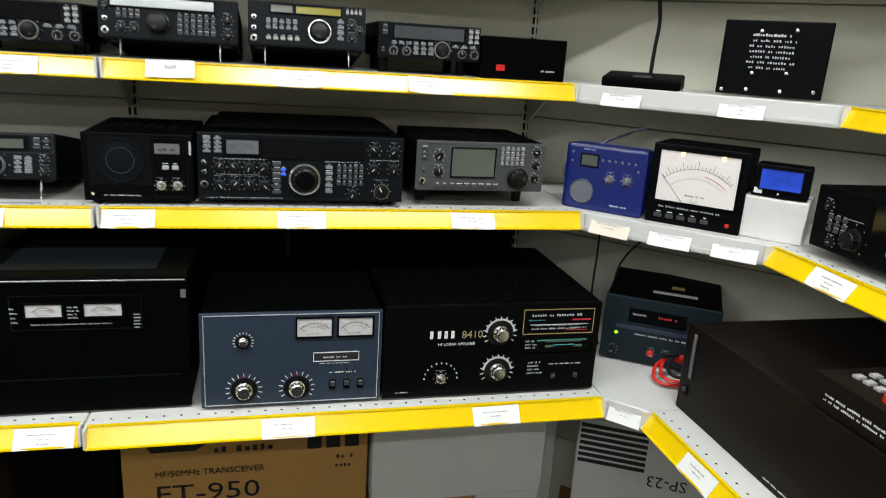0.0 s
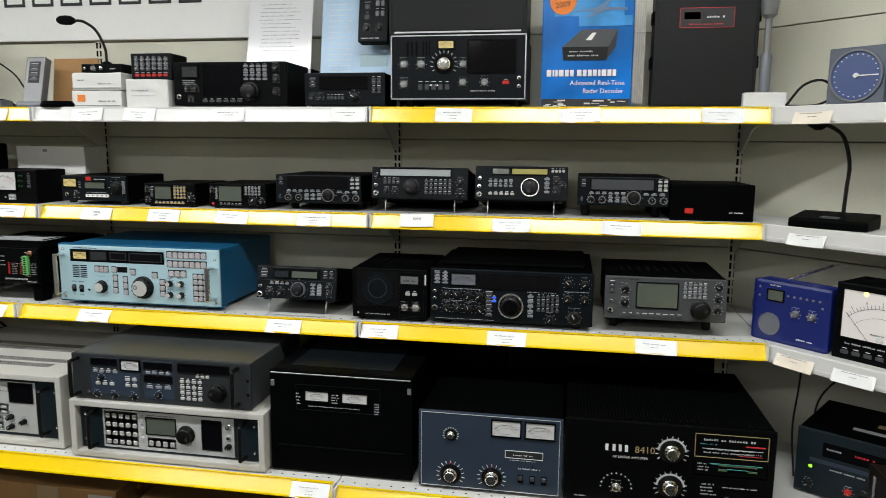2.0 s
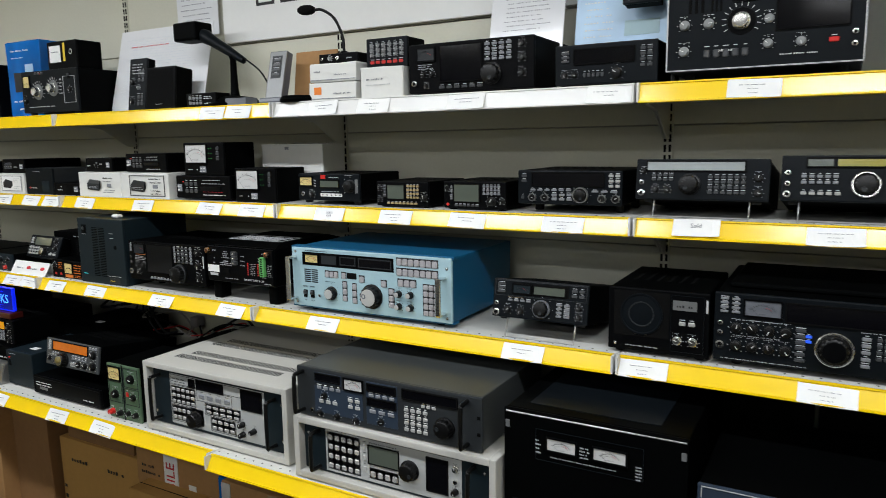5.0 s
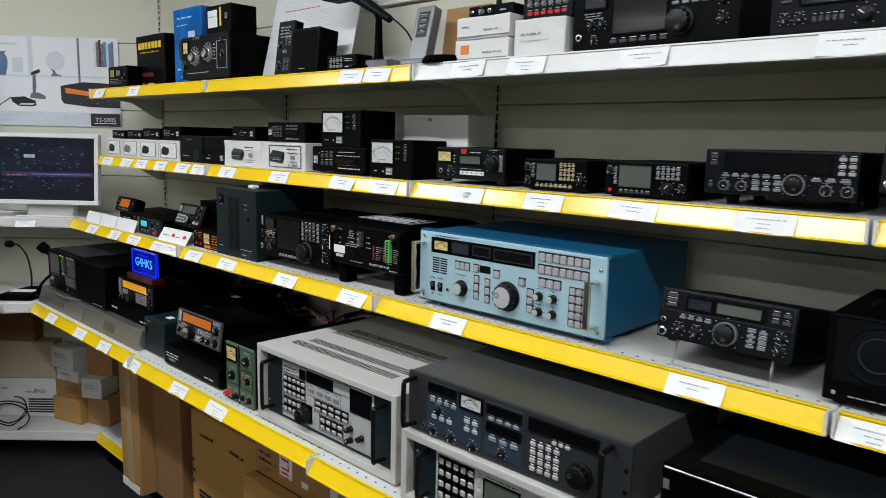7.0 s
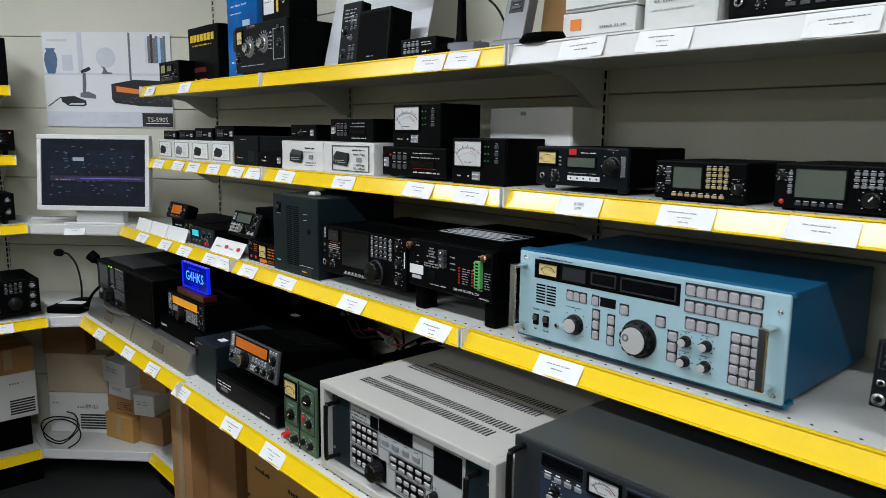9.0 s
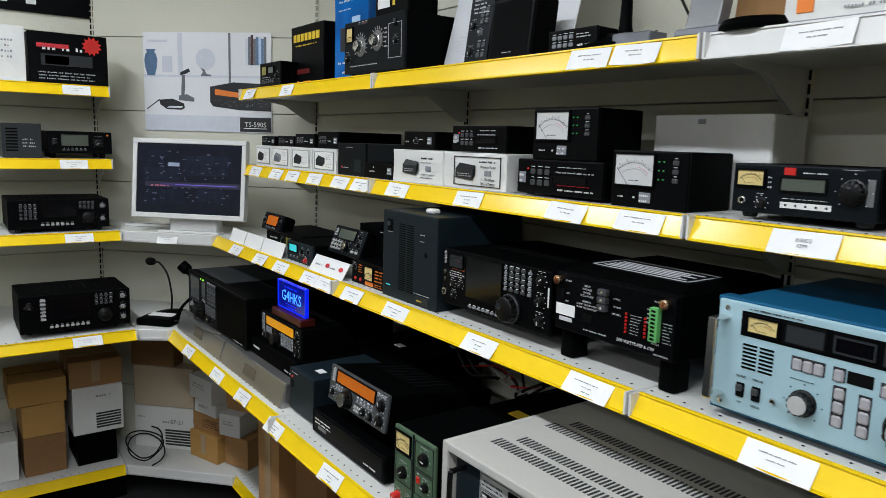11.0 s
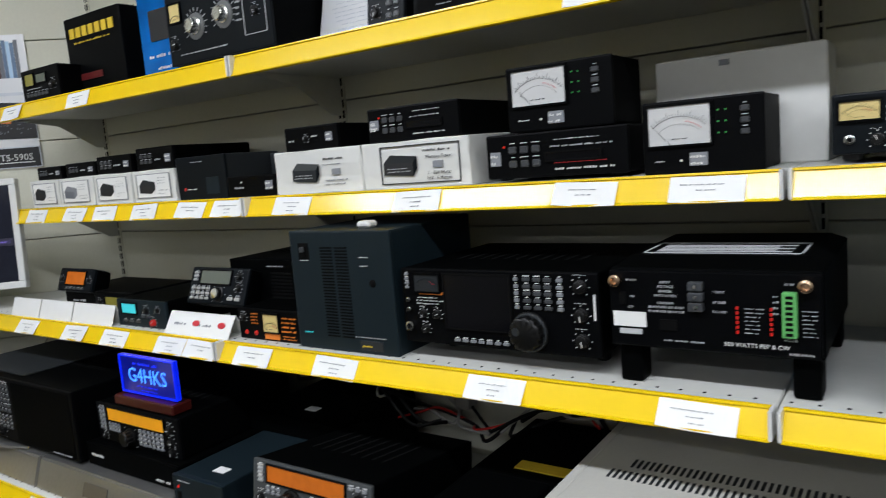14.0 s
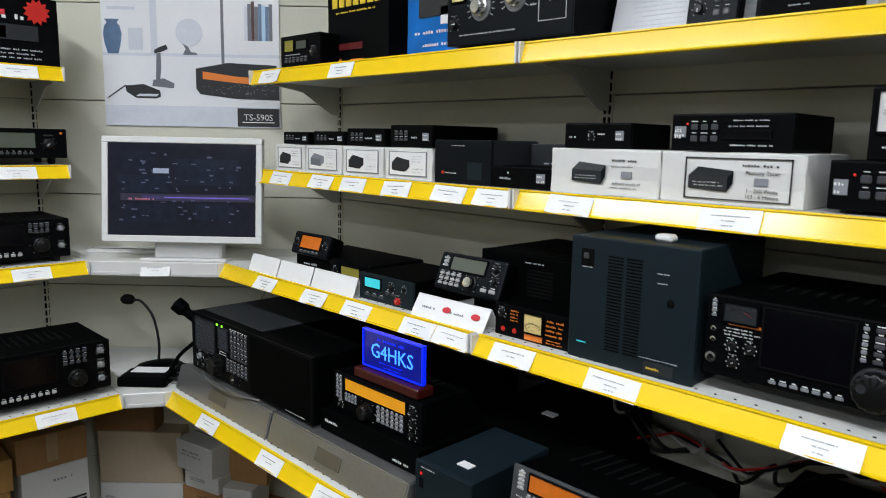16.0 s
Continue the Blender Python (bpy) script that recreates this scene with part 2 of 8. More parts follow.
def solid(name, bm, material, label, category, kind="", group="", m=None, smooth=False):
    ob = new(name, mesh_of(bm, name, material, smooth))
    if m is not None:
        ob.matrix_world = m
    return tagged(ob, label, category, group, kind)


def thing(name, label, category, m, group="", kind=""):
    ob = new(name)
    ob.empty_display_size = 0.05
    ob.matrix_world = m
    return tagged(ob, label, category, group, kind)


def B(*a, bevel=0.0, seg=1):
    return box(bmesh.new(), *a, bevel=bevel, seg=seg)


FACE = pose(0, 0, 0, 90)  # local z of a turned part points out of the front


def words(text, size, material, parent, m, name="lettering", squash=1.0, centre=True):
    cu = bpy.data.curves.new(name, "FONT")
    cu.body, cu.size, cu.extrude, cu.resolution_u = text, size, 0.0002, 2
    cu.align_x = "CENTER" if centre else "LEFT"
    tmp = bpy.data.objects.new(name, cu)
    me = bpy.data.meshes.new_from_object(tmp)
    bpy.data.objects.remove(tmp)
    me.materials.clear()
    me.materials.append(material)
    ob = new(name, me)
    ob.parent = parent
    ob.matrix_local = m @ Matrix.Diagonal((squash, 1, 1, 1))
    return ob


CACHE = {}


def shared(key, make):
    if key not in CACHE:
        CACHE[key] = make()
    return CACHE[key]


def knob_mesh(r, length, material, cap):
    def make():
        bm = bmesh.new()
        lathe(bm, [(r * 1.12, 0), (r * 1.12, length * 0.18), (r * 0.98, length * 0.26), (r * 0.94, length * 0.9), (r * 0.8, length), (0, length)], 36)
        for v in bm.verts:  # finger ribs
            if length * 0.2 < v.co.z < length * 0.95 and round(math.atan2(v.co.y, v.co.x) * 18 / math.pi) % 3 == 0:
                v.co.x, v.co.y = v.co.x * 0.90, v.co.y * 0.90
        return mesh_of(bm, "knob", material, True)
    return shared(("knob", round(r, 5), round(length, 5), material.name), make)


def bars(bm, x0, z0, x1, z1, rows, rnd, y=-0.0006, fill=0.75):
    """Lines of unreadable print as rows of tiny upright bars, grouped like words."""
    h = (z1 - z0) / rows
    fine = (x1 - x0) / h < 60
    for i in range(rows):
        z = z1 - (i + 0.5) * h
        x = x0 + (x1 - x0) * rnd.uniform(0, 0.10)
        end = x1 - (x1 - x0) * rnd.uniform(0, 0.22)
        while x < end - h * 0.3:
            n = rnd.randint(2, 7)
            for k in range(n if fine else 1):
                w = h * rnd.uniform(0.18, 0.34) * (1 if fine else n)
                if x + w > end:
                    x = end
                    break
                t = h * fill * rnd.choice((0.18, 0.26, 0.22))
                box(bm, x, y, z - h * fill * 0.4, x + w, y + 0.0008, z - h * fill * 0.4 + 2 * t)
                x += w + h * 0.20
            x += h * 0.45
    return bm


def device(name, label, x, y, z, w, h, d, body, face, els, rz=0, feet=0.0, stand=False, legend=DIMINK, group="", category="radio", bev=0.004,
           face_bev=0.003, proud=0.006, inset=0.0, seed=1, rx=0, seam=True, lift=0.0):
    """A piece of equipment: origin at the front, bottom, left. els: controls in shares of the front's width and height."""
    rnd = random.Random(seed * 77 + int(1000 * w))
    root = thing(name, label, category, pose(x, y, z + lift, rx, 0, rz), group)
    f = feet
    if f > 0:
        for i, (u, v) in enumerate(((0.1, 0.1 if f < 0.02 else 0.32), (0.9, 0.1 if f < 0.02 else 0.32), (0.1, 0.88), (0.9, 0.88))):
            bm = lathe(bmesh.new(), [(0, 0), (0.009, 0), (0.011, 0.002), (0.012, f), (0, f)], 12, Matrix.Translation((u * w, v * d, 0)))
            part("foot", bm, RUBBER, root, smooth=True)
    if stand and lift > 0:  # front raised on an upright wire bail
        a, b = math.sin(radians(-rx)), math.cos(radians(-rx))
        low = [Vector((0, -a * q, f - b * q)) for q in (0, lift * 0.5, lift + f * 0.9)]
        pts = [Vector((0.14 * w, 0.02, 0)) + q for q in low] + [Vector((0.86 * w, 0.02, 0)) + q for q in low[::-1]]
        part("bail_stand", tube(bmesh.new(), pts, 0.0022), STEEL, root, "upright wire stand")
    elif stand:
        bm = bmesh.new()
        tube(bm, [(0.14 * w, 0.03, f + 0.004), (0.14 * w, 0.012, 0.003), (0.16 * w, 0.010, 0.0022), (0.84 * w, 0.010, 0.0022), (0.86 * w, 0.012, 0.003), (0.86 * w, 0.03, f + 0.004)], 0.002)
        part("bail_stand", bm, GREYPL, root, "folded wire stand")
    bm = B(0.002, proud, f, w - 0.002, d, f + h, bevel=bev, seg=2)
    case = part("case", bm, body, root)
    bm = bmesh.new()
    for i in range(max(3, int(w / 0.03))):  # top cooling slots
        xx = w * 0.15 + i * (w * 0.7) / max(3, int(w / 0.03))
        box(bm, xx, d * 0.35, f + h - 0.0005, xx + 0.006, d * 0.75, f + h + 0.0006)
    if seam:
        part("vent_grille", bm, SLOT, case)
    else:
        bm.free()
    panel = part("front_panel", B(0, inset, f, w, inset + proud + 0.002, f + h, bevel=face_bev, seg=2), face, root)
    F = inset
    leg = bmesh.new()
    X, Z = lambda u: u * w, lambda v: f + v * h
    for e in els:
        k = e[0]
        if k == "lcd":
            _, u0, v0, u1, v1, m = e[:6]
            bz = bmesh.new()
            a, b, c, g = X(u0), Z(v0), X(u1), Z(v1)
            t = 0.0025
            for q in ((a - t, b - t, c + t, b), (a - t, g, c + t, g + t), (a - t, b, a, g), (c, b, c + t, g)):
                box(bz, q[0], F - 0.0032, q[1], q[2], F + 0.001, q[3])
            fr = part("display_bezel", bz, e[6] if len(e) > 6 else SLOT, panel)
            part("display", B(a, F - 0.0018, b, c, F + 0.001, g), m, panel)
        elif k == "mtr":
            _, u0, v0, u1, v1, m = e[:6]
            a, b, c, g = X(u0), Z(v0), X(u1), Z(v1)
            bz = bmesh.new()
            for q in ((a - 0.003, b - 0.003, c + 0.003, b), (a - 0.003, g, c + 0.003, g + 0.003), (a - 0.003, b, a, g), (c, b, c + 0.003, g)):
                box(bz, q[0], F - 0.0042, q[1], q[2], F + 0.001, q[3])
            part("meter_frame", bz, BLACKP, panel)
            mt = part("meter", B(a, F - 0.0020, b, c, F + 0.001, g), m, panel, "analogue meter with a scale")
            mw, mh = c - a, g - b
            sc = bmesh.new()
            cx, cz, R = (a + c) / 2, b - mh * 0.25, min(mw * 0.62, mh * 0.98)
            for i in range(25):
                an = radians(140 - i * 100 / 24)
                lg = R * (0.16 if i % 4 == 0 else 0.08)
                p = Matrix.Translation((cx, F - 0.0024, cz)) @ pose(0, 0, 0, 0, -math.degrees(an) + 90, 0)
                if abs(cx + (R + lg) * math.cos(an) - cx) > mw * 0.48:
                    continue
                r0 = bmesh.ops.create_cube(sc, size=1)["verts"]
                for v in r0:
                    v.co = p @ Vector((v.co.x * mw * 0.0035, v.co.y * 0.0006, R + lg / 2 + v.co.z * lg))
                r1 = bmesh.ops.create_cube(sc, size=1)["verts"]
                for v in r1:
                    v.co = p @ Vector((v.co.x * R * 0.075, v.co.y * 0.0006, R + v.co.z * mw * 0.004))
                r2 = bmesh.ops.create_cube(sc, size=1)["verts"]
                for v in r2:
                    v.co = p @ Vector((v.co.x * R * (0.05 if i % 2 else 0.02), v.co.y * 0.0006, R * 0.80 + v.co.z * mw * 0.004))
            bars(sc, a + mw * 0.35, b + mh * 0.12, c - mw * 0.35, b + mh * 0.2, 1, rnd, F - 0.0026)
            part("meter_scale", sc, GREYC, mt)
            rd = bmesh.new()
            for i in range(8):  # red stretch at the high end
                p = Matrix.Translation((cx, F - 0.0025, cz)) @ pose(0, 0, 0, 0, 12 + i * 4, 0)
                for q in bmesh.ops.create_cube(rd, size=1)["verts"]:
                    q.co = p @ Vector((q.co.x * R * 0.06, q.co.y * 0.0006, R * 0.88 + q.co.z * mw * 0.006))
            part("red_arc", rd, REDINK, mt)
            nd = bmesh.new()
            p = Matrix.Translation((cx, F - 0.0032, cz)) @ pose(0, 0, 0, 0, -42, 0)
            for v in bmesh.ops.create_cube(nd, size=1)["verts"]:
                v.co = p @ Vector((v.co.x * mw * 0.004, v.co.y * 0.0006, R * 0.72 + v.co.z * R * 0.75))
            part("needle", nd, INK, mt)
        elif k == "kn":
            _, u, v, r, m = e[:5]
            r = r / 1000
            ln = (e[5] / 1000) if len(e) > 5 else max(0.008, r * 0.9)
            cap = e[6] if len(e) > 6 else None
            ob = part("knob", knob_mesh(r, ln, m, None), m, panel)
            ob.matrix_local = Matrix.Translation((X(u), F, Z(v))) @ FACE @ pose(0, 0, 0, 0, 0, rnd.uniform(0, 360))
            if cap:
                cm = shared(("cap", round(r, 5), cap.name), lambda: mesh_of(lathe(bmesh.new(), [(r * 0.78, -0.0005), (r * 0.76, 0.0012), (r * 0.5, 0.0016), (0, 0.0012)], 24), "cap", cap, True))
                co = part("cap", cm, cap, ob)
                co.matrix_local = Matrix.Translation((0, 0, ln))
            else:
                pm = shared(("ptr", round(r, 5), round(ln, 5)), lambda: mesh_of(lathe(bmesh.new(), [(r * 0.24, ln - 0.0004), (r * 0.22, ln + 0.0006), (r * 0.16, ln + 0.0003), (0, ln + 0.0001)], 14, Matrix.Translation((0, r * 0.5, 0))), "pointer", GREYC, True) if r >= 0.014 else mesh_of(B(-r * 0.07, 0, ln - 0.0003, r * 0.07, r * 0.85, ln + 0.0007), "pointer", PALEINK))
                part("pointer", pm, PALEINK, ob)
            if r < 0.02:
                for i in range(7):
                    an = radians(-45 + i * 45)
                    xx, zz = X(u) + r * 1.55 * math.cos(an), Z(v) + r * 1.55 * math.sin(an)
                    box(leg, xx - 0.0007, F - 0.0013, zz - 0.0007, xx + 0.0007, F + 0.0006, zz + 0.0007)
                bars(leg, X(u) - r * 1.2, Z(v) + r * 1.8, X(u) + r * 1.2, Z(v) + r * 1.8 + 0.0022, 1, rnd, F - 0.0013)
        elif k == "ring":  # bright trim ring round a dial
            _, u, v, r, m = e
            r = r / 1000
            part("trim_ring", lathe(bmesh.new(), [(r, 0), (r, 0.006), (r * 0.95, 0.0075), (r * 0.86, 0.0075), (r * 0.84, 0.0)], 40, Matrix.Translation((X(u), F, Z(v))) @ FACE), m, panel, smooth=True)
        elif k == "dial":  # knob with a bright skirt
            _, u, v, r, m, sk = e
            r = r / 1000
            s = part("dial_skirt", lathe(bmesh.new(), [(r * 1.75, 0), (r * 1.7, 0.0018), (0, 0.0018)], 32, Matrix.Translation((X(u), F, Z(v))) @ FACE), sk, panel)
            ob = part("knob", knob_mesh(r, r * 1.1, m, None), m, panel)
            ob.matrix_local = Matrix.Translation((X(u), F - 0.0015, Z(v))) @ FACE
            cm = shared(("cap", round(r, 5), "CHROME"), lambda: mesh_of(lathe(bmesh.new(), [(r * 0.78, -0.0005), (r * 0.76, 0.0012), (r * 0.5, 0.0016), (0, 0.0012)], 24), "cap", CHROME, True))
            part("cap", cm, CHROME, ob).matrix_local = Matrix.Translation((0, 0, r * 1.1))
            for i in range(13):
                an = radians(-30 + i * 20)
                spot = Matrix.Translation((X(u), F - 0.0004, Z(v))) @ pose(0, 0, 0, 0, 90 - math.degrees(an), 0)
                for q in bmesh.ops.create_cube(leg, size=1)["verts"]:
                    q.co = spot @ Vector((q.co.x * 0.0011, q.co.y * 0.0016, r * 2.15 + q.co.z * r * 0.5))
        elif k == "bt":
            _, u0, v0, u1, v1, nx, ny, m = e[:8]
            gx, gz = (X(u1) - X(u0)) / nx, (Z(v1) - Z(v0)) / ny
            bw, bh = (gx * 0.89, gz * 0.86) if m is PINKB else (gx * 0.70, gz * 0.54)
            me = shared(("btn", round(bw, 4), round(bh, 4), m.name), lambda: mesh_of(B(-bw / 2, -0.003, -bh / 2, bw / 2, 0.001, bh / 2, bevel=min(bw, bh) * 0.18), "button", m))
            for i in range(nx):
                for j in range(ny):
                    ob = part("button", me, m, panel)
                    ob.location = (X(u0) + (i + 0.5) * gx, F, Z(v0) + (j + 0.5) * gz - gz * 0.08)
                    if gz > 0.006:
                        zz = Z(v0) + (j + 0.9) * gz
                        ww = gx * rnd.uniform(0.25, 0.7)
                        box(leg, ob.location.x - ww / 2, F - 0.0013, zz - 0.0006, ob.location.x + ww / 2, F + 0.0006, zz + 0.0007)
        elif k == "tx":
            _, u0, v0, u1, v1, rows, m = e
            pr = bars(bmesh.new(), X(u0), Z(v0), X(u1), Z(v1), rows, rnd, F - 0.0016)
            part("print", pr, m, panel)
        elif k == "w":
            _, t, u, v, size, m = e
            words(t, size / 1000, m, panel, Matrix.Translation((X(u), F - 0.0004, Z(v))) @ FACE)
        elif k == "jk":
            _, u, v, r = e
            r = r / 1000
            part("socket", lathe(bmesh.new(), [(r, 0), (r, 0.004), (r * 0.62, 0.0045), (r * 0.55, 0.001), (0, 0.001)], 18, Matrix.Translation((X(u), F, Z(v))) @ FACE), CHROME, panel, smooth=True)
            part("socket_hole", lathe(bmesh.new(), [(r * 0.5, 0.0015), (0, 0.0016)], 14, Matrix.Translation((X(u), F, Z(v))) @ FACE), SLOT, panel)
        elif k == "hd":
            _, u, v0, v1, m = e[:5]
            out = 0.032
            xx = X(u)
            bm = tube(bmesh.new(), smooth_path([(xx, F + 0.002, Z(v0)), (xx, F - out * 0.8, Z(v0) + 0.001), (xx, F - out, Z(v0) + 0.010), (xx, F - out, Z(v1) - 0.010), (xx, F - out * 0.8, Z(v1) - 0.001), (xx, F + 0.002, Z(v1))], 4), 0.005, 10)
            part("handle", bm, m, root, smooth=True)
        elif k == "flat":  # flat bar handle
            _, u, v0, v1, m = e
            bm = bmesh.new()
            xx = X(u)
            box(bm, xx - 0.007, F - 0.034, Z(v0), xx + 0.007, F - 0.028, Z(v1), 0.002)
            box(bm, xx - 0.007, F - 0.032, Z(v0), xx + 0.007, F, Z(v0) + 0.006, 0.002)
            box(bm, xx - 0.007, F - 0.032, Z(v1) - 0.006, xx + 0.007, F, Z(v1), 0.002)
            part("handle", bm, m, root)
        elif k == "vs":
            _, u0, v0, u1, v1, n, up = e
            sl = bmesh.new()
            for i in range(n):
                if up:
                    g = (X(u1) - X(u0)) / n
                    box(sl, X(u0) + i * g, F - 0.0008, Z(v0), X(u0) + (i + 0.5) * g, F + 0.0008, Z(v1))
                else:
                    g = (Z(v1) - Z(v0)) / n
                    box(sl, X(u0), F - 0.0008, Z(v0) + i * g, X(u1), F + 0.0008, Z(v0) + (i + 0.5) * g)
            part("grille", sl, SLOT, panel)
        elif k == "pl":
            _, u0, v0, u1, v1, m = e[:6]
            part("inlay", B(X(u0), F - 0.0009, Z(v0), X(u1), F + 0.001, Z(v1), bevel=0.0003), m, panel)
        elif k == "line":
            _, u0, v0, u1, v1, m = e
            bz = bmesh.new()
            a, b, c, g, t = X(u0), Z(v0), X(u1), Z(v1), 0.0012
            for q in ((a, b, c, b + t), (a, g - t, c, g), (a, b, a + t, g), (c - t, b, c, g)):
                box(bz, q[0], F - 0.0013, q[1], q[2], F + 0.0008, q[3])
            part("outline", bz, m, panel)
        elif k == "sp":
            _, u, v, r, m = e
            r = r / 1000
            part("speaker_grille", lathe(bmesh.new(), [(r, 0), (r, 0.003), (r * 0.93, 0.003), (r * 0.9, 0.0012), (r * 0.3, 0.002), (0, 0.003)], 36, Matrix.Translation((X(u), F, Z(v))) @ FACE), m, panel, smooth=True)
        elif k == "sw":
            _, u, v, m = e
            part("rocker_switch", B(X(u) - 0.006, F - 0.003, Z(v) - 0.010, X(u) + 0.006, F + 0.001, Z(v) + 0.010, bevel=0.001), m, panel)
            part("switch_top", B(X(u) - 0.0045, F - 0.007, Z(v) - 0.001, X(u) + 0.0045, F, Z(v) + 0.008, bevel=0.001), BTND if m is SLOT else m, panel)
        elif k == "led":
            _, u, v, r, m = e
            part("lamp", lathe(bmesh.new(), [(r / 1000, 0), (r / 1200, 0.002), (0, 0.003)], 10, Matrix.Translation((X(u), F, Z(v))) @ FACE), m, panel)
        elif k == "sc":
            _, u, v = e
            part("screw", shared("screw", lambda: mesh_of(lathe(bmesh.new(), [(0.004, 0), (0.0036, 0.002), (0.0012, 0.0026), (0, 0.0012)], 12), "screw", CHROME, True)), CHROME, panel).matrix_local = Matrix.Translation((X(u), F, Z(v))) @ FACE
    if len(leg.verts):
        tagged(part("legend", leg, legend, panel), kind="stuff")
    else:
        leg.free()
    return root


# ---- building shell ----
solid("floor", B(LEFT_X - 0.2, BACK_Y - 0.2, -0.1, RIGHT_X + 0.2, WALL_Y + 0.2, 0.0), CARPET, "dark worn shop carpet", "floor", "structure")
solid("ceiling", B(LEFT_X - 0.2, BACK_Y - 0.2, CEIL, RIGHT_X + 0.2, WALL_Y + 0.2, CEIL + 0.1), CEILM, "off-white tiled shop ceiling", "ceiling", "structure")
solid("wall_north", B(LEFT_X - 0.2, WALL_Y + 0.02, 0, RIGHT_X + 0.2, WALL_Y + 0.2, CEIL), WALLP, "painted wall behind the shelving", "wall", "structure")
solid("wall_west", B(LEFT_X - 0.2, BACK_Y, 0, LEFT_X - 0.02, WALL_Y + 0.02, CEIL), WALLP, "painted wall behind the shelving", "wall", "structure")
solid("wall_east", B(RIGHT_X + 0.02, BACK_Y, 0, RIGHT_X + 0.2, WALL_Y + 0.02, CEIL), WALLP, "painted wall behind the shelving", "wall", "structure")
solid("wall_south", B(LEFT_X - 0.2, BACK_Y - 0.2, 0, RIGHT_X + 0.2, BACK_Y, CEIL), WALLP, "plain painted shop wall", "wall", "structure")

for lx, ly in LAMPS:
    lamp = thing("ceiling_light", "white fluorescent batten on the ceiling", "ceiling light", pose(lx, ly, CEIL - 0.075), "ceiling lights")
    part("housing", B(-0.62, -0.05, 0.03, 0.62, 0.05, 0.075, bevel=0.006), PLASTW, lamp)
    for s in (-0.025, 0.025):
        part("tube", lathe(bmesh.new(), [(0, -0.59), (0.013, -0.59), (0.013, 0.59), (0, 0.59)], 14, Matrix.Translation((0, s, 0.012)) @ pose(0, 0, 0, 0, 90)), TUBE_ON, lamp, smooth=True)
    li = bpy.data.lights.new("fluorescent", "AREA")
    li.shape, li.size, li.size_y, li.energy, li.color = "RECTANGLE", 1.18, 0.09, LAMP_POWER * (1.0 if ly > -2 else 0.55 if ly > -4 else 0.3), (0.89, 0.945, 1.0)
    lo = new("fluorescent", li)
    lo.matrix_world = pose(lx, ly, CEIL - 0.085)

# ---- shelving ----
SEAMS = (0.40, 0.705, 1.01, 1.313, 1.616, 1.92, 2.22)
LEVEL = {4: (1.697, 0.107), 3: (1.416, 0.107), 2: (1.143, 0.0), 1: (0.795, -0.21), 0: (0.15, 0.06)}

BAY1 = (-0.170, -0.182, -0.198, -0.212)  # fronts of the four lowest display shelves


def front_y(lv, x):
    return BAY1[min(3, max(0, int(x)))] if lv == 1 else LEVEL[lv][1]


def back_panels(length, m, label, upright_at, name="back_panel"):
    root = thing("shelf_backing", label, "shelf backing", m, "wall shelving backs", "structure")
    zs = (0.05,) + SEAMS + (CEIL - 0.04,)
    for a, b in zip(zs, zs[1:]):
        part("panel", B(0.001, 0, a + 0.0015, length - 0.001, 0.012, b - 0.0015, bevel=0.0012), PANEL, root)
    for u in upright_at:
        up = part("upright", B(u - 0.013, -0.004, 0.02, u + 0.013, 0.002, CEIL - 0.05, bevel=0.001), PANEL, root, "slotted steel upright")
        sl = bmesh.new()
        z = 0.1
        while z < CEIL - 0.1:
            for s in (-0.006, 0.006):
                box(sl, u + s - 0.003, -0.0052, z, u + s + 0.003, -0.003, z + 0.018)
            z += 0.025
        tagged(part("slot_row", sl, SLOT, up), kind="stuff")
    return root


R2 = math.sqrt(0.5)
back_panels(4.0, pose(0, WALL_Y, 0), "beige slotted steel back panels behind the shelves", (0.0, 1.0, 2.0, 3.0, 4.0))
back_panels(0.99, pose(-0.70, -0.28, 0, 0, 0, 45), "beige steel panels across the corner behind a monitor", ())
back_panels(0.99, pose(4.0, WALL_Y, 0, 0, 0, -45), "beige steel panels across the corner", ())
back_panels(2.0, pose(LEFT_X, -2.28, 0, 0, 0, 90), "beige slotted steel back panels behind the shelves", (0.0, 1.0, 2.0))
back_panels(2.0, pose(RIGHT_X, -0.28, 0, 0, 0, -90), "beige slotted steel back panels behind the shelves", (0.0, 1.0, 2.0))


def bracket(root, x, depth):
    bm = bmesh.new()
    pts = [(0.0, -0.012), (depth - 0.02, -0.012), (depth - 0.02, -0.028), (depth * 0.45, -0.05), (0.03, -0.115), (0.0, -0.115)]
    a = [bm.verts.new((x - 0.0015, depth - p, q)) for p, q in pts]
    b = [bm.verts.new((x + 0.0015, depth - p, q)) for p, q in pts]
    bm.faces.new(a)
    bm.faces.new(b[::-1])
    for i in range(len(pts)):
        j = (i + 1) % len(pts)
        bm.faces.new((a[j], a[i], b[i], b[j]))
    part("bracket", bm, SHELF, root, "pressed steel shelf bracket")


TILT = {4: 18, 3: 25, 2: 31, 1: 32, 0: 20}  # ticket strips lean back, the lower ones more


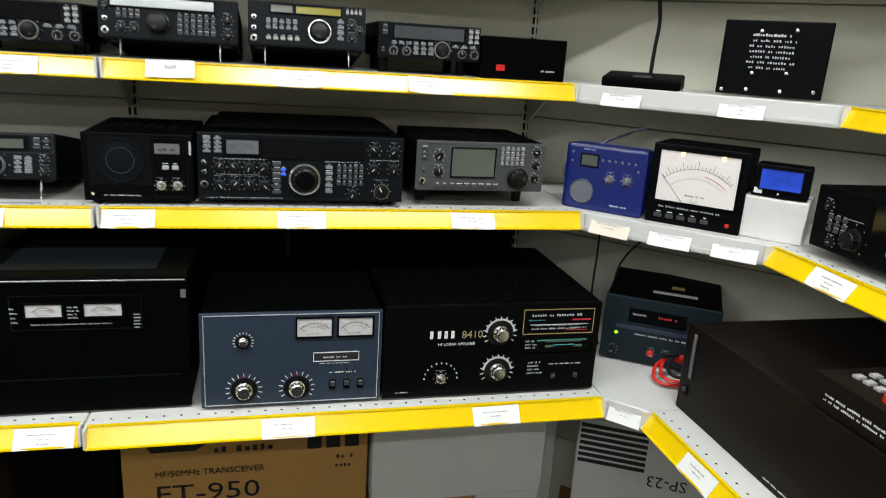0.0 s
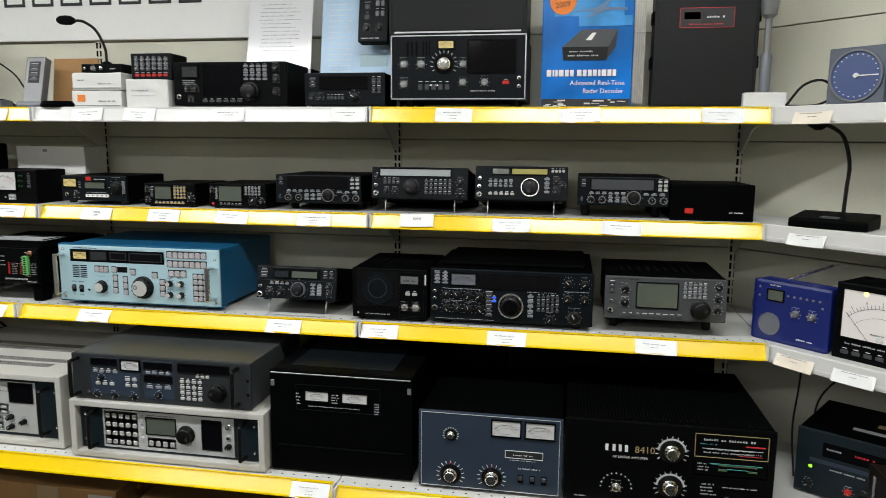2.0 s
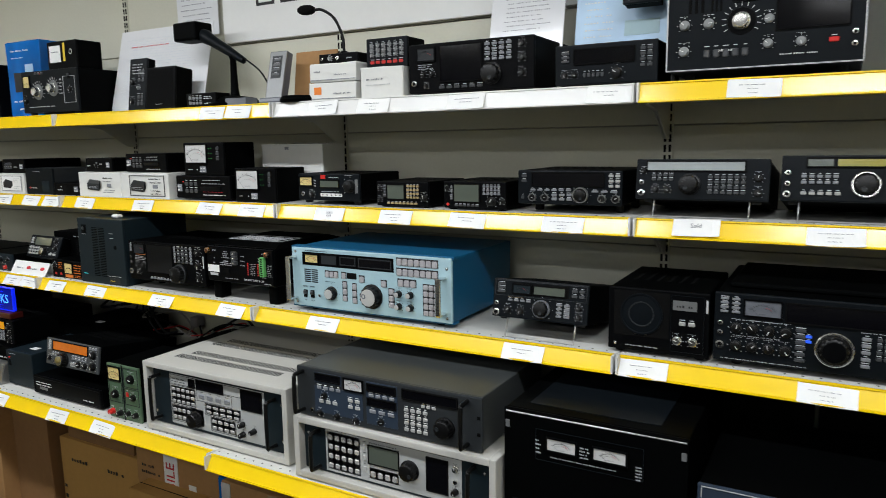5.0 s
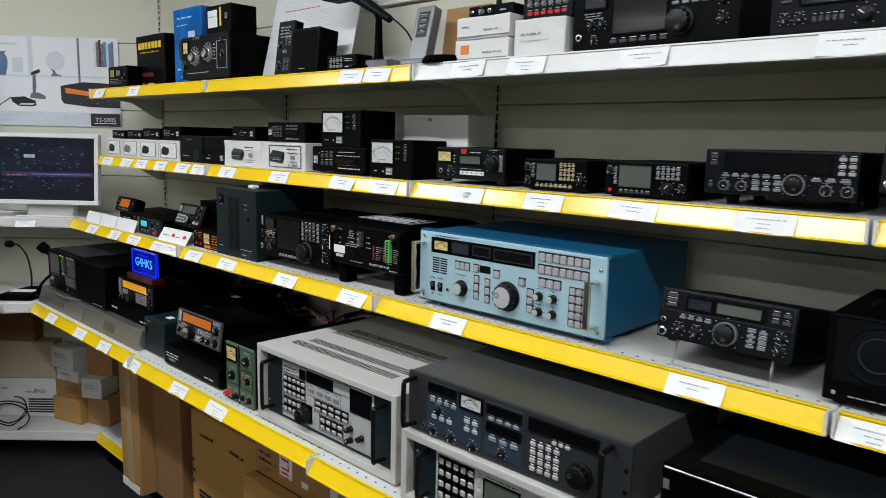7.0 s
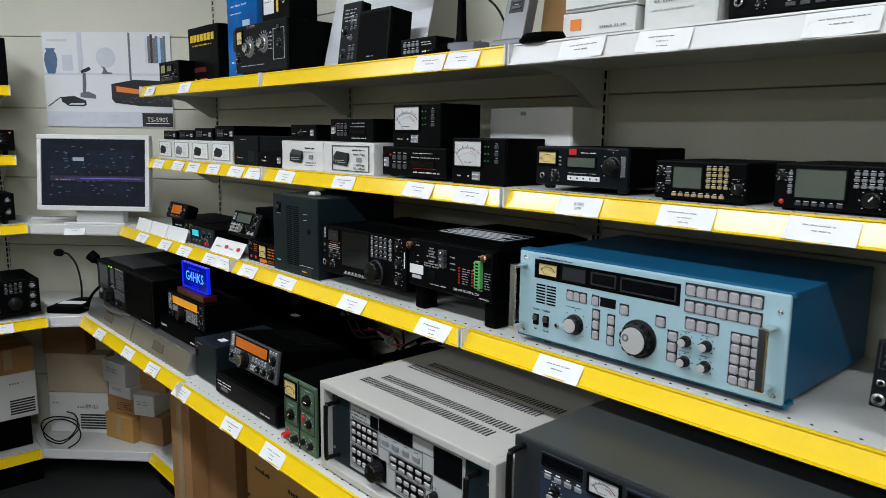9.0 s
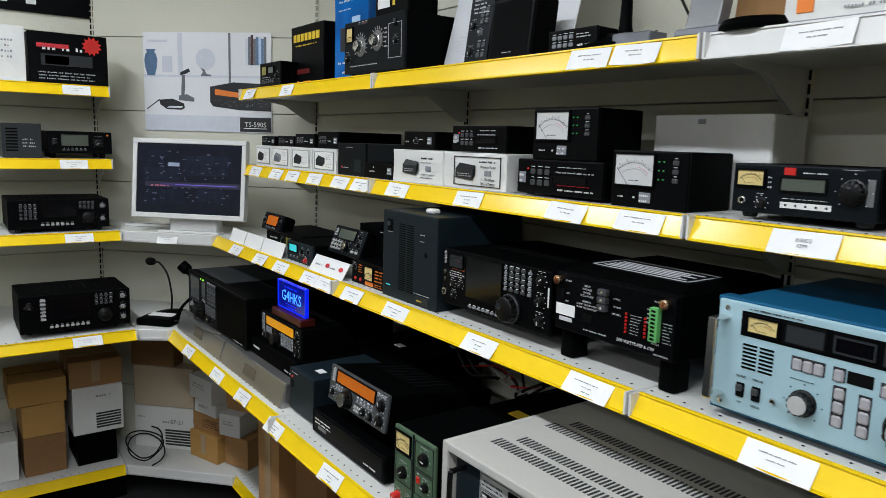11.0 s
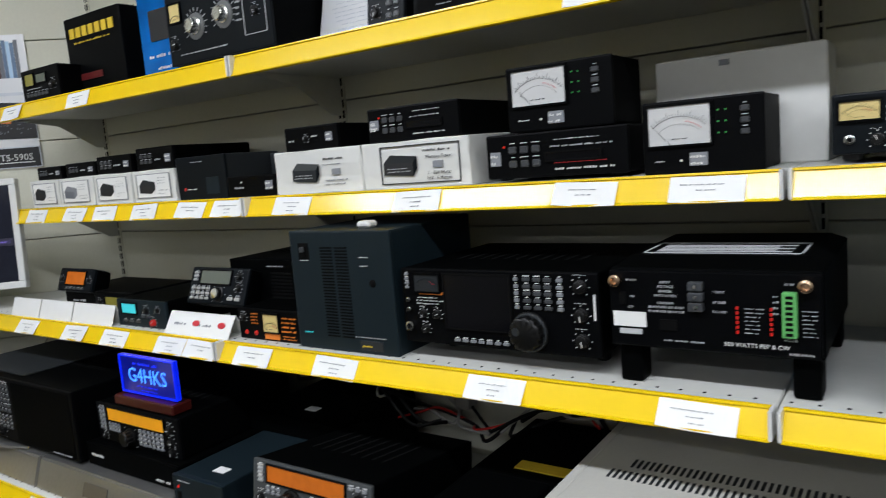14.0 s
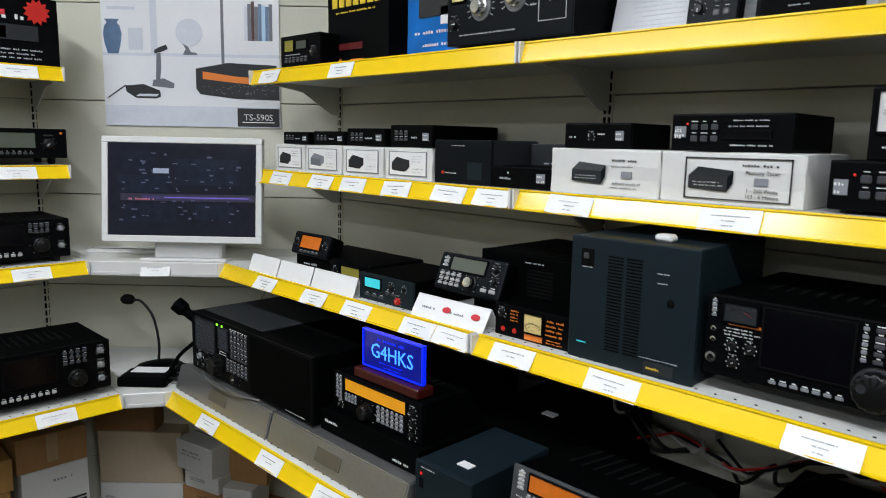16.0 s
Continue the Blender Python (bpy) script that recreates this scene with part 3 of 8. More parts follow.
def shelf(level, length, depth, m, colour, label, group="wall shelves", brackets=True):
    root = thing("shelf", label, "shelf", m, group)
    part("deck", B(0.001, 0.004, -0.028, length - 0.001, depth, 0.0, bevel=0.002), SHELF, root)
    ts, tc = 0.035 * math.sin(radians(TILT[level])), 0.035 * math.cos(radians(TILT[level]))
    lip = bmesh.new()  # ticket strip, leaning back a little, with rolled edges
    for x0, x1 in ((0.006, length - 0.006),):
        sec = [(0.004, 0.001), (-0.0015, 0.001), (-0.002, -0.002), (0.0005, -0.003), (0.0005 - ts, -0.003 - tc), (-0.0028 - ts, -0.0035 - tc), (-0.003 - ts, -0.0065 - tc), (-0.005, -0.008 - tc), (0.004, -0.03)]
        a = [lip.verts.new((x0, p, q)) for p, q in sec]
        b = [lip.verts.new((x1, p, q)) for p, q in sec]
        for i in range(len(sec)):
            j = (i + 1) % len(sec)
            lip.faces.new((a[i], a[j], b[j], b[i]))
        lip.faces.new(a[::-1])
        lip.faces.new(b)
    part("ticket_strip", lip, colour, root, "yellow plastic ticket strip" if colour is YELLOW else "white plastic ticket strip")
    for x in (0.005, length - 0.005):
        part("strip_end", B(x - 0.002, -0.003 - ts, -0.005 - tc, x + 0.002, 0.01, 0.001), WHITE_LIP, root)
    holes = bmesh.new()
    n = int(length / 0.03)
    for i in range(n):
        lathe(holes, [(0.0024, -0.0003), (0.0024, 0.0005), (0, 0.0005)], 8, Matrix.Translation((0.012 + i * 0.03, 0.022, 0)))
    tagged(part("perforation", holes, SLOT, root), kind="stuff")
    if brackets:
        for x in (0.003, length - 0.003):
            bracket(root, x, depth)
    return root


for lv, (z, y) in LEVEL.items():
    for i in range(4):
        white = lv == 4 and i == 2
        shelf(lv, 1.0, WALL_Y - 0.004 - front_y(lv, i), pose(i, front_y(lv, i), z), WHITE_LIP if white else YELLOW,
              "white enamelled steel shelf with a %s ticket strip" % ("white" if white else "yellow"), brackets=lv > 0)
    for k, (mx, rz) in enumerate(((LEFT_X + (WALL_Y - y), 90), (RIGHT_X - (WALL_Y - y), -90))):
        for i in range(2):
            yy = -0.28 - (i + 1) if k == 0 else -0.28 - i
            shelf(lv, 1.0, WALL_Y - 0.004 - y, pose(mx, yy, z, 0, 0, rz), YELLOW, "white enamelled steel shelf with a yellow ticket strip", brackets=lv > 0)


def corner_shelf(level, side):
    z, y = LEVEL[level]
    a = 0.28 + y  # leg cut off by the slanting front
    s = 1 if side == "right" else -1
    ox = 4.0 if side == "right" else 0.0
    fy = -0.170 if (level, side) == (1, 'left') else y
    L = math.hypot(a, 0.28 + fy)
    pts = [(ox, fy), (ox, WALL_Y - 0.004), (ox + s * 0.696, -0.276), (ox + s * a, -0.28)]
    bm = bmesh.new()
    if s > 0:
        pts = pts[::-1]
    top = [bm.verts.new((p[0], p[1], z)) for p in pts]
    low = [bm.verts.new((p[0], p[1], z - 0.026)) for p in pts]
    bm.faces.new(top)
    bm.faces.new(low[::-1])
    for i in range(4):
        j = (i + 1) % 4
        bm.faces.new((top[j], top[i], low[i], low[j]))
    root = thing("corner_shelf", "white enamelled corner shelf with a white front edge", "shelf", pose(0, 0, 0), "wall shelves")
    part("deck", bm, SHELF, root)
    m = pose(4.0, y, z, 0, 0, -45) if s > 0 else pose(-a, -0.28, z, 0, 0, math.degrees(math.atan2(0.28 + fy, a)))
    ob = part("front_edge", B(0.003, -0.006, -0.042, L - 0.003, 0.003, 0.001, bevel=0.002), WHITE_LIP, root)
    ob.matrix_local = m
    ob = part("edge_rail", B(0.006, -0.0075, -0.036, L - 0.006, -0.0055, -0.030), WHITE_LIP, root)
    ob.matrix_local = m
    return root


for lv in (0, 1, 2):
    corner_shelf(lv, "left")
for lv in (0, 1, 2, 3, 4):
    corner_shelf(lv, "right")
# toe boards under the bottom shelves
for nm, m, L in (("plinth", pose(0, 0.09, 0), 4.0), ("plinth", pose(LEFT_X + 0.33, -2.28, 0, 0, 0, 90), 2.0), ("plinth", pose(RIGHT_X - 0.33, -0.28, 0, 0, 0, -90), 2.0)):
    solid(nm, B(0, 0, 0, L, 0.015, 0.118), BLACKP, "dark recessed toe board under the shelving", "plinth", "structure", m=m)


def price_label(m, w, h=0.037, cream=False, text=None, seed=0, tilt=20):
    rnd = random.Random(seed)
    root = thing("price_label", "white printed price card on the ticket strip" if not cream else "cream printed price card on the shelf edge", "price label", m @ pose(0, 0, 0, -tilt + rnd.uniform(-2, 2), rnd.uniform(-2, 2)), "price labels")
    bm = bmesh.new()
    n, curl = 6, rnd.uniform(0.001, 0.005)
    rows = []
    for dz in (0, 1):
        for dy in (0, 0.0006):
            rows.append([bm.verts.new((-w / 2 + w * i / n, dy - curl * ((2 * i / n - 1) ** 2) * (1 - dz), -h / 2 + h * dz)) for i in range(n + 1)])
    for i in range(n):
        for p, q in ((0, 1), (1, 3), (3, 2), (2, 0)):
            bm.faces.new((rows[p][i], rows[p][i + 1], rows[q][i + 1], rows[q][i]))
    for i in (0, n):
        bm.faces.new((rows[0][i], rows[1][i], rows[3][i], rows[2][i]))
    card = part("card", bm, CREAMCARD if cream else CARD, root)
    if text:
        for i, t in enumerate(text):
            words(t, 0.013 if t == "Sold" else 0.0075, GREYINK, card, Matrix.Translation((0, -0.0012, (0.0 if t == "Sold" else 0.002) - 0.0085 * i)) @ FACE)
    else:
        pr = bmesh.new()
        for i, f in enumerate((0.72, 0.30, 0.26)[: rnd.choice((2, 3, 3))]):
            ww = w * f * rnd.uniform(0.8, 1.1)
            bars(pr, -ww / 2, 0.005 - 0.008 * i, ww / 2, 0.0095 - 0.008 * i, 1, rnd, -0.0013)
        part("print", pr, GREYINK, card)
    return root


LABELS = {4: (0.106, 0.435, 1.766, 1.87, 2.176, 2.338, 2.603, 2.944, 3.226, 3.546, 3.884),
          3: (0.158, 0.351, 0.485, 0.648, 0.819, 0.944, 1.132, 1.43, 1.733, 1.904, 2.186, 2.398, 2.604, 2.845, 3.38, 3.658),
          2: (0.248, 0.472, 0.638, 0.844, 0.944, 1.098, 1.306, 1.622, 1.91, 2.238, 2.795, 3.057, 3.384, 3.744),
          1: (0.24, 0.538, 0.763, 1.02, 1.34, 1.554, 2.936, 3.354, 3.761)}
for lv, xs in LABELS.items():
    z, y = LEVEL[lv]
    for i, x in enumerate(xs):
        used = lv == 3 and x == 2.186
        price_label(pose(x, front_y(lv, x) - 0.0025 - 0.0175 * math.sin(radians(TILT[lv])), z - 0.0205), 0.097, text=("(USED)", "£299") if used else None, seed=lv * 50 + i, tilt=TILT[lv])
z, y = LEVEL[3]
price_label(pose(3.13, y - 0.0095, z - 0.014), 0.092, text=("Sold",), seed=7, tilt=25)
# cards on the slanting and side shelves
for lv, u, cream in ((4, 0.10, True), (4, 0.30, True), (3, 0.11, False), (3, 0.36, False), (2, 0.07, True), (2, 0.20, False), (2, 0.33, False), (1, 0.05, False)):
    z, y = LEVEL[lv]
    price_label(pose(4.0, y, z, 0, 0, -45) @ pose(u, -0.009, -0.024), 0.088 if lv > 1 else 0.07, cream=cream, seed=lv * 9 + int(u * 100))
for lv, ys in ((4, (-0.40, -0.75)), (3, (-0.42, -0.8)), (2, (-0.43, -0.75)), (1, (-0.45, -0.85))):
    z, y = LEVEL[lv]
    for v in ys:
        price_label(pose(LEFT_X + (WALL_Y - y) + 0.0025 + 0.0175 * math.sin(radians(TILT[lv])), v, z - 0.0205, 0, 0, 90), 0.097, seed=int(-v * 100) + lv, tilt=TILT[lv])
        price_label(pose(RIGHT_X - (WALL_Y - y) - 0.0025 - 0.0175 * math.sin(radians(TILT[lv])), v - 0.02, z - 0.0205, 0, 0, -90), 0.097, seed=int(-v * 100) + lv + 31, tilt=TILT[lv])
price_label(pose(-0.28, -0.28, 1.143, 0, 0, 45) @ pose(0.20, -0.009, -0.022), 0.085, seed=4)

# ---- equipment on the shelf at eye level plus one (level 4) ----
Z4, Z3, Z2, Z1, Z0 = (LEVEL[k][0] for k in (4, 3, 2, 1, 0))


def carton(name, label, x, y, z, w, d, h, material, rz=0, tape=False, prints=(), seed=1, category="box", ry=0):
    """A cardboard box with a closed lid; prints: (u0, v0, u1, v1, rows, ink) on the front."""
    rnd = random.Random(seed)
    root = thing(name, label, category, pose(x, y, z, 0, ry, rz))
    bm = B(0, 0, 0, w, d, h, bevel=0.003, seg=2)
    bmesh.ops.subdivide_edges(bm, edges=[e for e in bm.edges if e.calc_length() > 0.05], cuts=2, use_grid_fill=True)
    for v in bm.verts:  # slightly crushed board
        v.co += Vector((rnd.uniform(-1, 1), rnd.uniform(-1, 1), rnd.uniform(-1, 1) if 0.002 < v.co.z else 0)) * 0.0012
    body = part("board", bm, material, root)
    part("lid_seam", B(0.002, d * 0.5 - 0.001, h + 0.0005, w - 0.002, d * 0.5 + 0.001, h + 0.0017), SLOT, body)
    if tape:
        part("tape", B(-0.0015, d * 0.5 - 0.024, h - 0.05, w + 0.0015, d * 0.5 + 0.024, h + 0.0022), TAPE, root, "brown parcel tape")
        part("tape", B(w * 0.42, -0.002, h - 0.09, w * 0.58, 0.0, h - 0.002), TAPE, root, "brown parcel tape")
    for u0, v0, u1, v1, rows, ink in prints:
        if rows == 0:
            pr = B(u0 * w, -0.0022, v0 * h, u1 * w, 0.0, v1 * h)
        else:
            pr = bars(bmesh.new(), u0 * w, v0 * h, u1 * w, v1 * h, rows, rnd, -0.0022)
        part("print", pr, ink, body)
    return root


def stripes(root, w, h, u0, v0, u1, v1, n, ink):
    bm = bmesh.new()
    for i in range(n):
        zz = h * (v0 + (v1 - v0) * i / n)
        box(bm, u0 * w, -0.0026, zz, u1 * w, 0.0, zz + h * (v1 - v0) / n * 0.55)
    part("stripes", bm, ink, root)


def sheet(name, label, x, y, z, w, h, material, lean=12, rz=0, category="leaflet", d=0.003):
    root = thing(name, label, category, pose(x, y, z, -lean, 0, rz))
    part("card", B(0, 0, 0, w, d, h, bevel=0.0008), material, root)
    return root


def mobile_panel(lcd):
    """Wide display, six keys beside it and a row of ringed knobs below."""
    els = [("lcd", 0.15, 0.56, 0.83, 0.92, lcd), ("bt", 0.87, 0.50, 0.99, 0.94, 2, 3, BTNL), ("ring", 0.62, 0.29, 18, STEEL), ("kn", 0.62, 0.29, 14.5, KNOBK, 14),
           ("bt", 0.03, 0.62, 0.10, 0.92, 1, 2, BTND), ("bt", 0.33, 0.10, 0.55, 0.36, 3, 2, BTN), ("bt", 0.12, 0.38, 0.54, 0.48, 6, 1, BTN), ("bt", 0.71, 0.36, 0.97, 0.46, 3, 1, BTN), ("bt", 0.03, 0.12, 0.07, 0.3, 1, 1, BTND)]
    for u in (0.15, 0.275, 0.82, 0.945):
        els += [("ring", u, 0.20, 9, STEEL), ("kn", u, 0.20, 6.5, KNOBK, 10)]
    return els


# left bay
device("radio_receiver", "small black radio with a green dial at the shelf end", 0.10, 0.14, Z4, 0.19, 0.085, 0.16, BLACK, BLACKP,
       [("lcd", 0.12, 0.5, 0.35, 0.85, LCDY), ("lcd", 0.42, 0.55, 0.68, 0.8, LCDG), ("kn", 0.85, 0.4, 9, KNOBK), ("bt", 0.1, 0.12, 0.7, 0.32, 6, 1, BTND), ("tx", 0.1, 0.36, 0.6, 0.44, 1, DIMINK)], feet=0.005)
pers = carton("product_box", "black retail box with yellow lettering and a red panel", 0.235, 0.205, Z4, 0.255, 0.09, 0.21, BLACKP,
              prints=((0.08, 0.66, 0.92, 0.72, 1, YELINK), (0.2, 0.22, 0.6, 0.30, 0, mat("dark_red_print", (0.10, 0.01, 0.01), 0.4, vary=0.2, bump=0)), (0.08, 0.05, 0.25, 0.11, 0, ORINK), (0.4, 0.05, 0.62, 0.10, 0, ORINK), (0.68, 0.05, 0.92, 0.09, 1, YELINK)))
for i in range(7):
    part("logo_block", B(0.025 + i * 0.03, -0.0028, 0.157, 0.046 + i * 0.03, 0, 0.182), YELINK, pers)
carton("product_box", "blue glossy retail box with pictures of an aircraft receiver", 0.55, 0.215, Z4, 0.215, 0.085, 0.285, BLUEBOX,
              prints=((0.1, 0.86, 0.8, 0.92, 1, PALEINK), (0.1, 0.78, 0.6, 0.81, 1, PALEINK), (0.1, 0.2, 0.85, 0.27, 1, PALEINK), (0.25, 0.1, 0.85, 0.16, 1, PALEINK), (0.55, 0.28, 0.85, 0.42, 0, CARD), (0.2, 0.35, 0.7, 0.6, 0, INK), (0.55, 0.6, 0.78, 0.7, 0, LBLUE)))
device("antenna_tuner", "black antenna tuner with two large dials", 0.768, 0.135, Z4, 0.325, 0.145, 0.19, BLACK, CHAR,
             [("dial", 0.30, 0.50, 16, CHROME, SILVER), ("dial", 0.58, 0.56, 16, CHROME, SILVER), ("mtr", 0.05, 0.62, 0.16, 0.88, METERY), ("kn", 0.07, 0.3, 10, KNOBK), ("kn", 0.87, 0.5, 8, KNOBK), ("bt", 0.25, 0.9, 0.42, 0.97, 3, 1, BTND),
              ("led", 0.36, 0.93, 3, REDB), ("line", 0.76, 0.2, 0.96, 0.82, DIMINK), ("tx", 0.70, 0.4, 0.75, 0.8, 5, DIMINK), ("tx", 0.1, 0.12, 0.6, 0.17, 1, DIMINK), ("sw", 0.87, 0.82, SLOT)], feet=0.012, category="tuner")
device("swr_meter", "small black meter with a white card stuck on it", 0.885, 0.17, Z4 + 0.157, 0.165, 0.10, 0.10, BLACK, BLACKP,
       [("pl", 0.08, 0.28, 0.46, 0.85, CARD), ("pl", 0.55, 0.3, 0.62, 0.92, YELINK), ("jk", 0.84, 0.6, 10), ("tx", 0.12, 0.6, 0.4, 0.7, 1, GREYINK)], category="meter")
# second bay
pl = sheet("display_board", "white printed display board leaning at the back", 1.10, 0.25, Z4, 0.46, 0.30, PAPER, lean=14)
part("print", bars(bmesh.new(), 0.03, 0.03, 0.40, 0.27, 26, random.Random(3), -0.0008, 0.3), DUSK, pl)
part("print", bars(bmesh.new(), 0.05, 0.235, 0.3, 0.245, 1, random.Random(5), -0.001, 0.8), REDINK, pl)
device("remote_control_unit", "tall black control unit leaning upright with small knobs", 1.298, 0.17, Z4, 0.085, 0.175, 0.035, BLACK, CHAR,
       [("kn", 0.25, 0.55, 8, KNOBK), ("kn", 0.25, 0.2, 8, KNOBK), ("kn", 0.6, 0.45, 5, KNOBG), ("bt", 0.5, 0.55, 0.9, 0.8, 2, 3, BTND), ("tx", 0.15, 0.7, 0.85, 0.92, 4, DIMINK), ("bt", 0.5, 0.1, 0.9, 0.35, 2, 2, BTND)], category="control unit", rx=-8, seam=False)
device("loudspeaker", "small black square extension loudspeaker", 1.425, 0.14, Z4, 0.135, 0.135, 0.07, BLACK, BLACKP,
       [("pl", 0.06, 0.06, 0.94, 0.94, FOAM), ("tx", 0.35, 0.12, 0.65, 0.16, 1, DIMINK)], category="loudspeaker", rx=-6, seam=False)
device("control_box", "small black box with rows of buttons", 1.638, 0.12, Z4, 0.125, 0.042, 0.06, BLACK, BLACKP,
       [("bt", 0.08, 0.15, 0.55, 0.85, 4, 2, BTN), ("tx", 0.6, 0.55, 0.9, 0.8, 2, PALEINK), ("tx", 0.6, 0.15, 0.95, 0.4, 1, PALEINK)], category="control box", seam=False)


def desk_mic(name, label, m, neck, head_r, head_len, base=(0.12, 0.14, 0.03), foam=True, boom=None):
    root = thing(name, label, "microphone", m)
    w, d, h = base
    bm = bmesh.new()
    lathe(bm, [(0, 0), (w / 2, 0), (w / 2 * 1.02, 0.006), (w / 2 * 0.8, h * 0.7), (w / 2 * 0.3, h), (0, h)], 28)
    for v in bm.verts:
        v.co.y *= d / w
    part("base", bm, BLACK, root, smooth=True)
    pts = smooth_path(neck)
    part("gooseneck", tube(bmesh.new(), pts, 0.004, 8), RUBBER, root, smooth=True)
    end, way = pts[-1], (pts[-1] - pts[-3]).normalized()
    q = way.to_track_quat("Z", "Y").to_matrix().to_4x4()
    part("head", lathe(bmesh.new(), [(0, 0), (head_r * 0.5, 0), (head_r * 0.9, head_len * 0.2), (head_r, head_len * 0.5), (head_r * 0.9, head_len * 0.8), (head_r * 0.5, head_len), (0, head_len)], 16, Matrix.Translation(end) @ q), FOAM if foam else BLACK, root, smooth=True)
    return root


mic = thing("desk_microphone", "black desk microphone with a heavy round base and angled barrel", "microphone", pose(1.76, 0.20, Z4))
part("base", lathe(bmesh.new(), [(0, 0), (0.085, 0), (0.088, 0.008), (0.06, 0.028), (0.02, 0.034), (0, 0.034)], 32), BLACK, mic, smooth=True)
part("column", lathe(bmesh.new(), [(0.016, 0.03), (0.012, 0.05), (0.009, 0.14), (0.013, 0.15), (0, 0.16)], 18), BLACK, mic, smooth=True)
bm = lathe(bmesh.new(), [(0, -0.09), (0.010, -0.085), (0.014, -0.02), (0.017, 0.06), (0.022, 0.09), (0.018, 0.11), (0, 0.112)], 18, Matrix.Translation((-0.03, 0, 0.175)) @ pose(0, 0, 0, 0, -62, 0))
part("barrel", bm, CHAR, mic, smooth=True)
part("head_block", B(-0.215, -0.035, 0.205, -0.115, 0.035, 0.262, bevel=0.008, seg=2), BLACK, mic)
part("cable", tube(bmesh.new(), smooth_path([(0.05, 0, 0.14), (0.10, 0.01, 0.10), (0.13, 0.03, 0.04), (0.14, 0.10, 0.006), (0.05, 0.15, 0.005)]), 0.0025), RUBBER, mic)
carton("small_box", "silver-grey small plastic case lying flat", 1.795, 0.125, Z4, 0.08, 0.05, 0.022, GREYPL)
board = sheet("cardboard_sheet", "brown cardboard panel leaning at the back", 1.955, 0.24, Z4, 0.15, 0.155, KRAFT, lean=8, category="cardboard", d=0.008)
hs = device("handset_stand", "slim grey handset leaning upright on a dark base", 1.925, 0.15, Z4 + 0.01, 0.062, 0.145, 0.03, GREYPL, SILVER,
            [("pl", 0.2, 0.45, 0.8, 0.9, GREYC), ("bt", 0.2, 0.48, 0.8, 0.86, 1, 4, BTND)], category="handset", rx=-14, seam=False)
part("base", B(-0.005, -0.02, -0.012, 0.09, 0.06, 0.004, bevel=0.004), GREYPL, hs)
solid("round_stand", lathe(bmesh.new(), [(0, 0), (0.06, 0), (0.062, 0.008), (0.055, 0.018), (0, 0.018)], 28, Matrix.Translation((2.06, 0.155, Z4))), BLACK, "flat round black stand", "stand", smooth=True)
# third bay
for k in range(2):
    c = carton("product_box", "flat white product carton with small print" + (" and an orange sticker" if k == 0 else ""), 2.108 + 0.004 * k, 0.13, Z4 + k * 0.049, 0.155, 0.13, 0.048, WBOX, seed=k + 20,
               prints=((0.5, 0.3, 0.9, 0.5, 1, GREYINK), (0.02, 0.1, 0.98, 0.14, 0, GREYINK)) + (((0.12, 0.35, 0.27, 0.75, 0, ORINK),) if k == 0 else ((0.1, 0.5, 0.25, 0.7, 1, GREYINK),)))
key = device("keyer", "small black box with a gooseneck microphone on cartons", 2.125, 0.155, Z4 + 0.099, 0.13, 0.026, 0.09, BLACK, BLACKP,
             [("jk", 0.1, 0.5, 4), ("jk", 0.5, 0.5, 5), ("kn", 0.3, 0.5, 5, KNOBG), ("tx", 0.7, 0.3, 0.95, 0.7, 1, DIMINK)], category="keyer", seam=False)
desk_mic("gooseneck_microphone", "black gooseneck microphone with foam head", pose(2.17, 0.21, Z4 + 0.126), [(0, 0, 0.005), (-0.004, 0, 0.05), (-0.03, 0, 0.10), (-0.065, -0.005, 0.125), (-0.09, -0.01, 0.128)], 0.014, 0.05, base=(0.03, 0.03, 0.012))
carton("product_box", "white product carton with grey print", 2.28, 0.13, Z4, 0.13, 0.12, 0.078, WBOX, seed=9, prints=((0.1, 0.55, 0.6, 0.7, 1, GREYINK), (0.1, 0.4, 0.8, 0.48, 1, DIMINK)))
device("pilot_lamp_box", "black box with rows of silver knobs and red buttons", 2.29, 0.145, Z4 + 0.079, 0.125, 0.072, 0.09, BLACK, CHAR,
       [("bt", 0.08, 0.08, 0.92, 0.28, 6, 1, REDB)] + [("kn", 0.14 + 0.145 * i, 0.42 + 0.17 * j, 4, KNOBG, 5) for i in range(6) for j in range(3)], category="switch box", seam=False)
lf = sheet("leaflet", "white printed leaflet in a plastic stand", 2.565, 0.30, Z4 + 0.10, 0.20, 0.26, PAPER, lean=10)
part("print", bars(bmesh.new(), 0.035, 0.06, 0.165, 0.22, 14, random.Random(8), -0.0008, 0.4), GREYINK, lf)
part("stand", B(0.0, 0.0, -0.10, 0.2, 0.03, 0.0), PLASTW, lf)
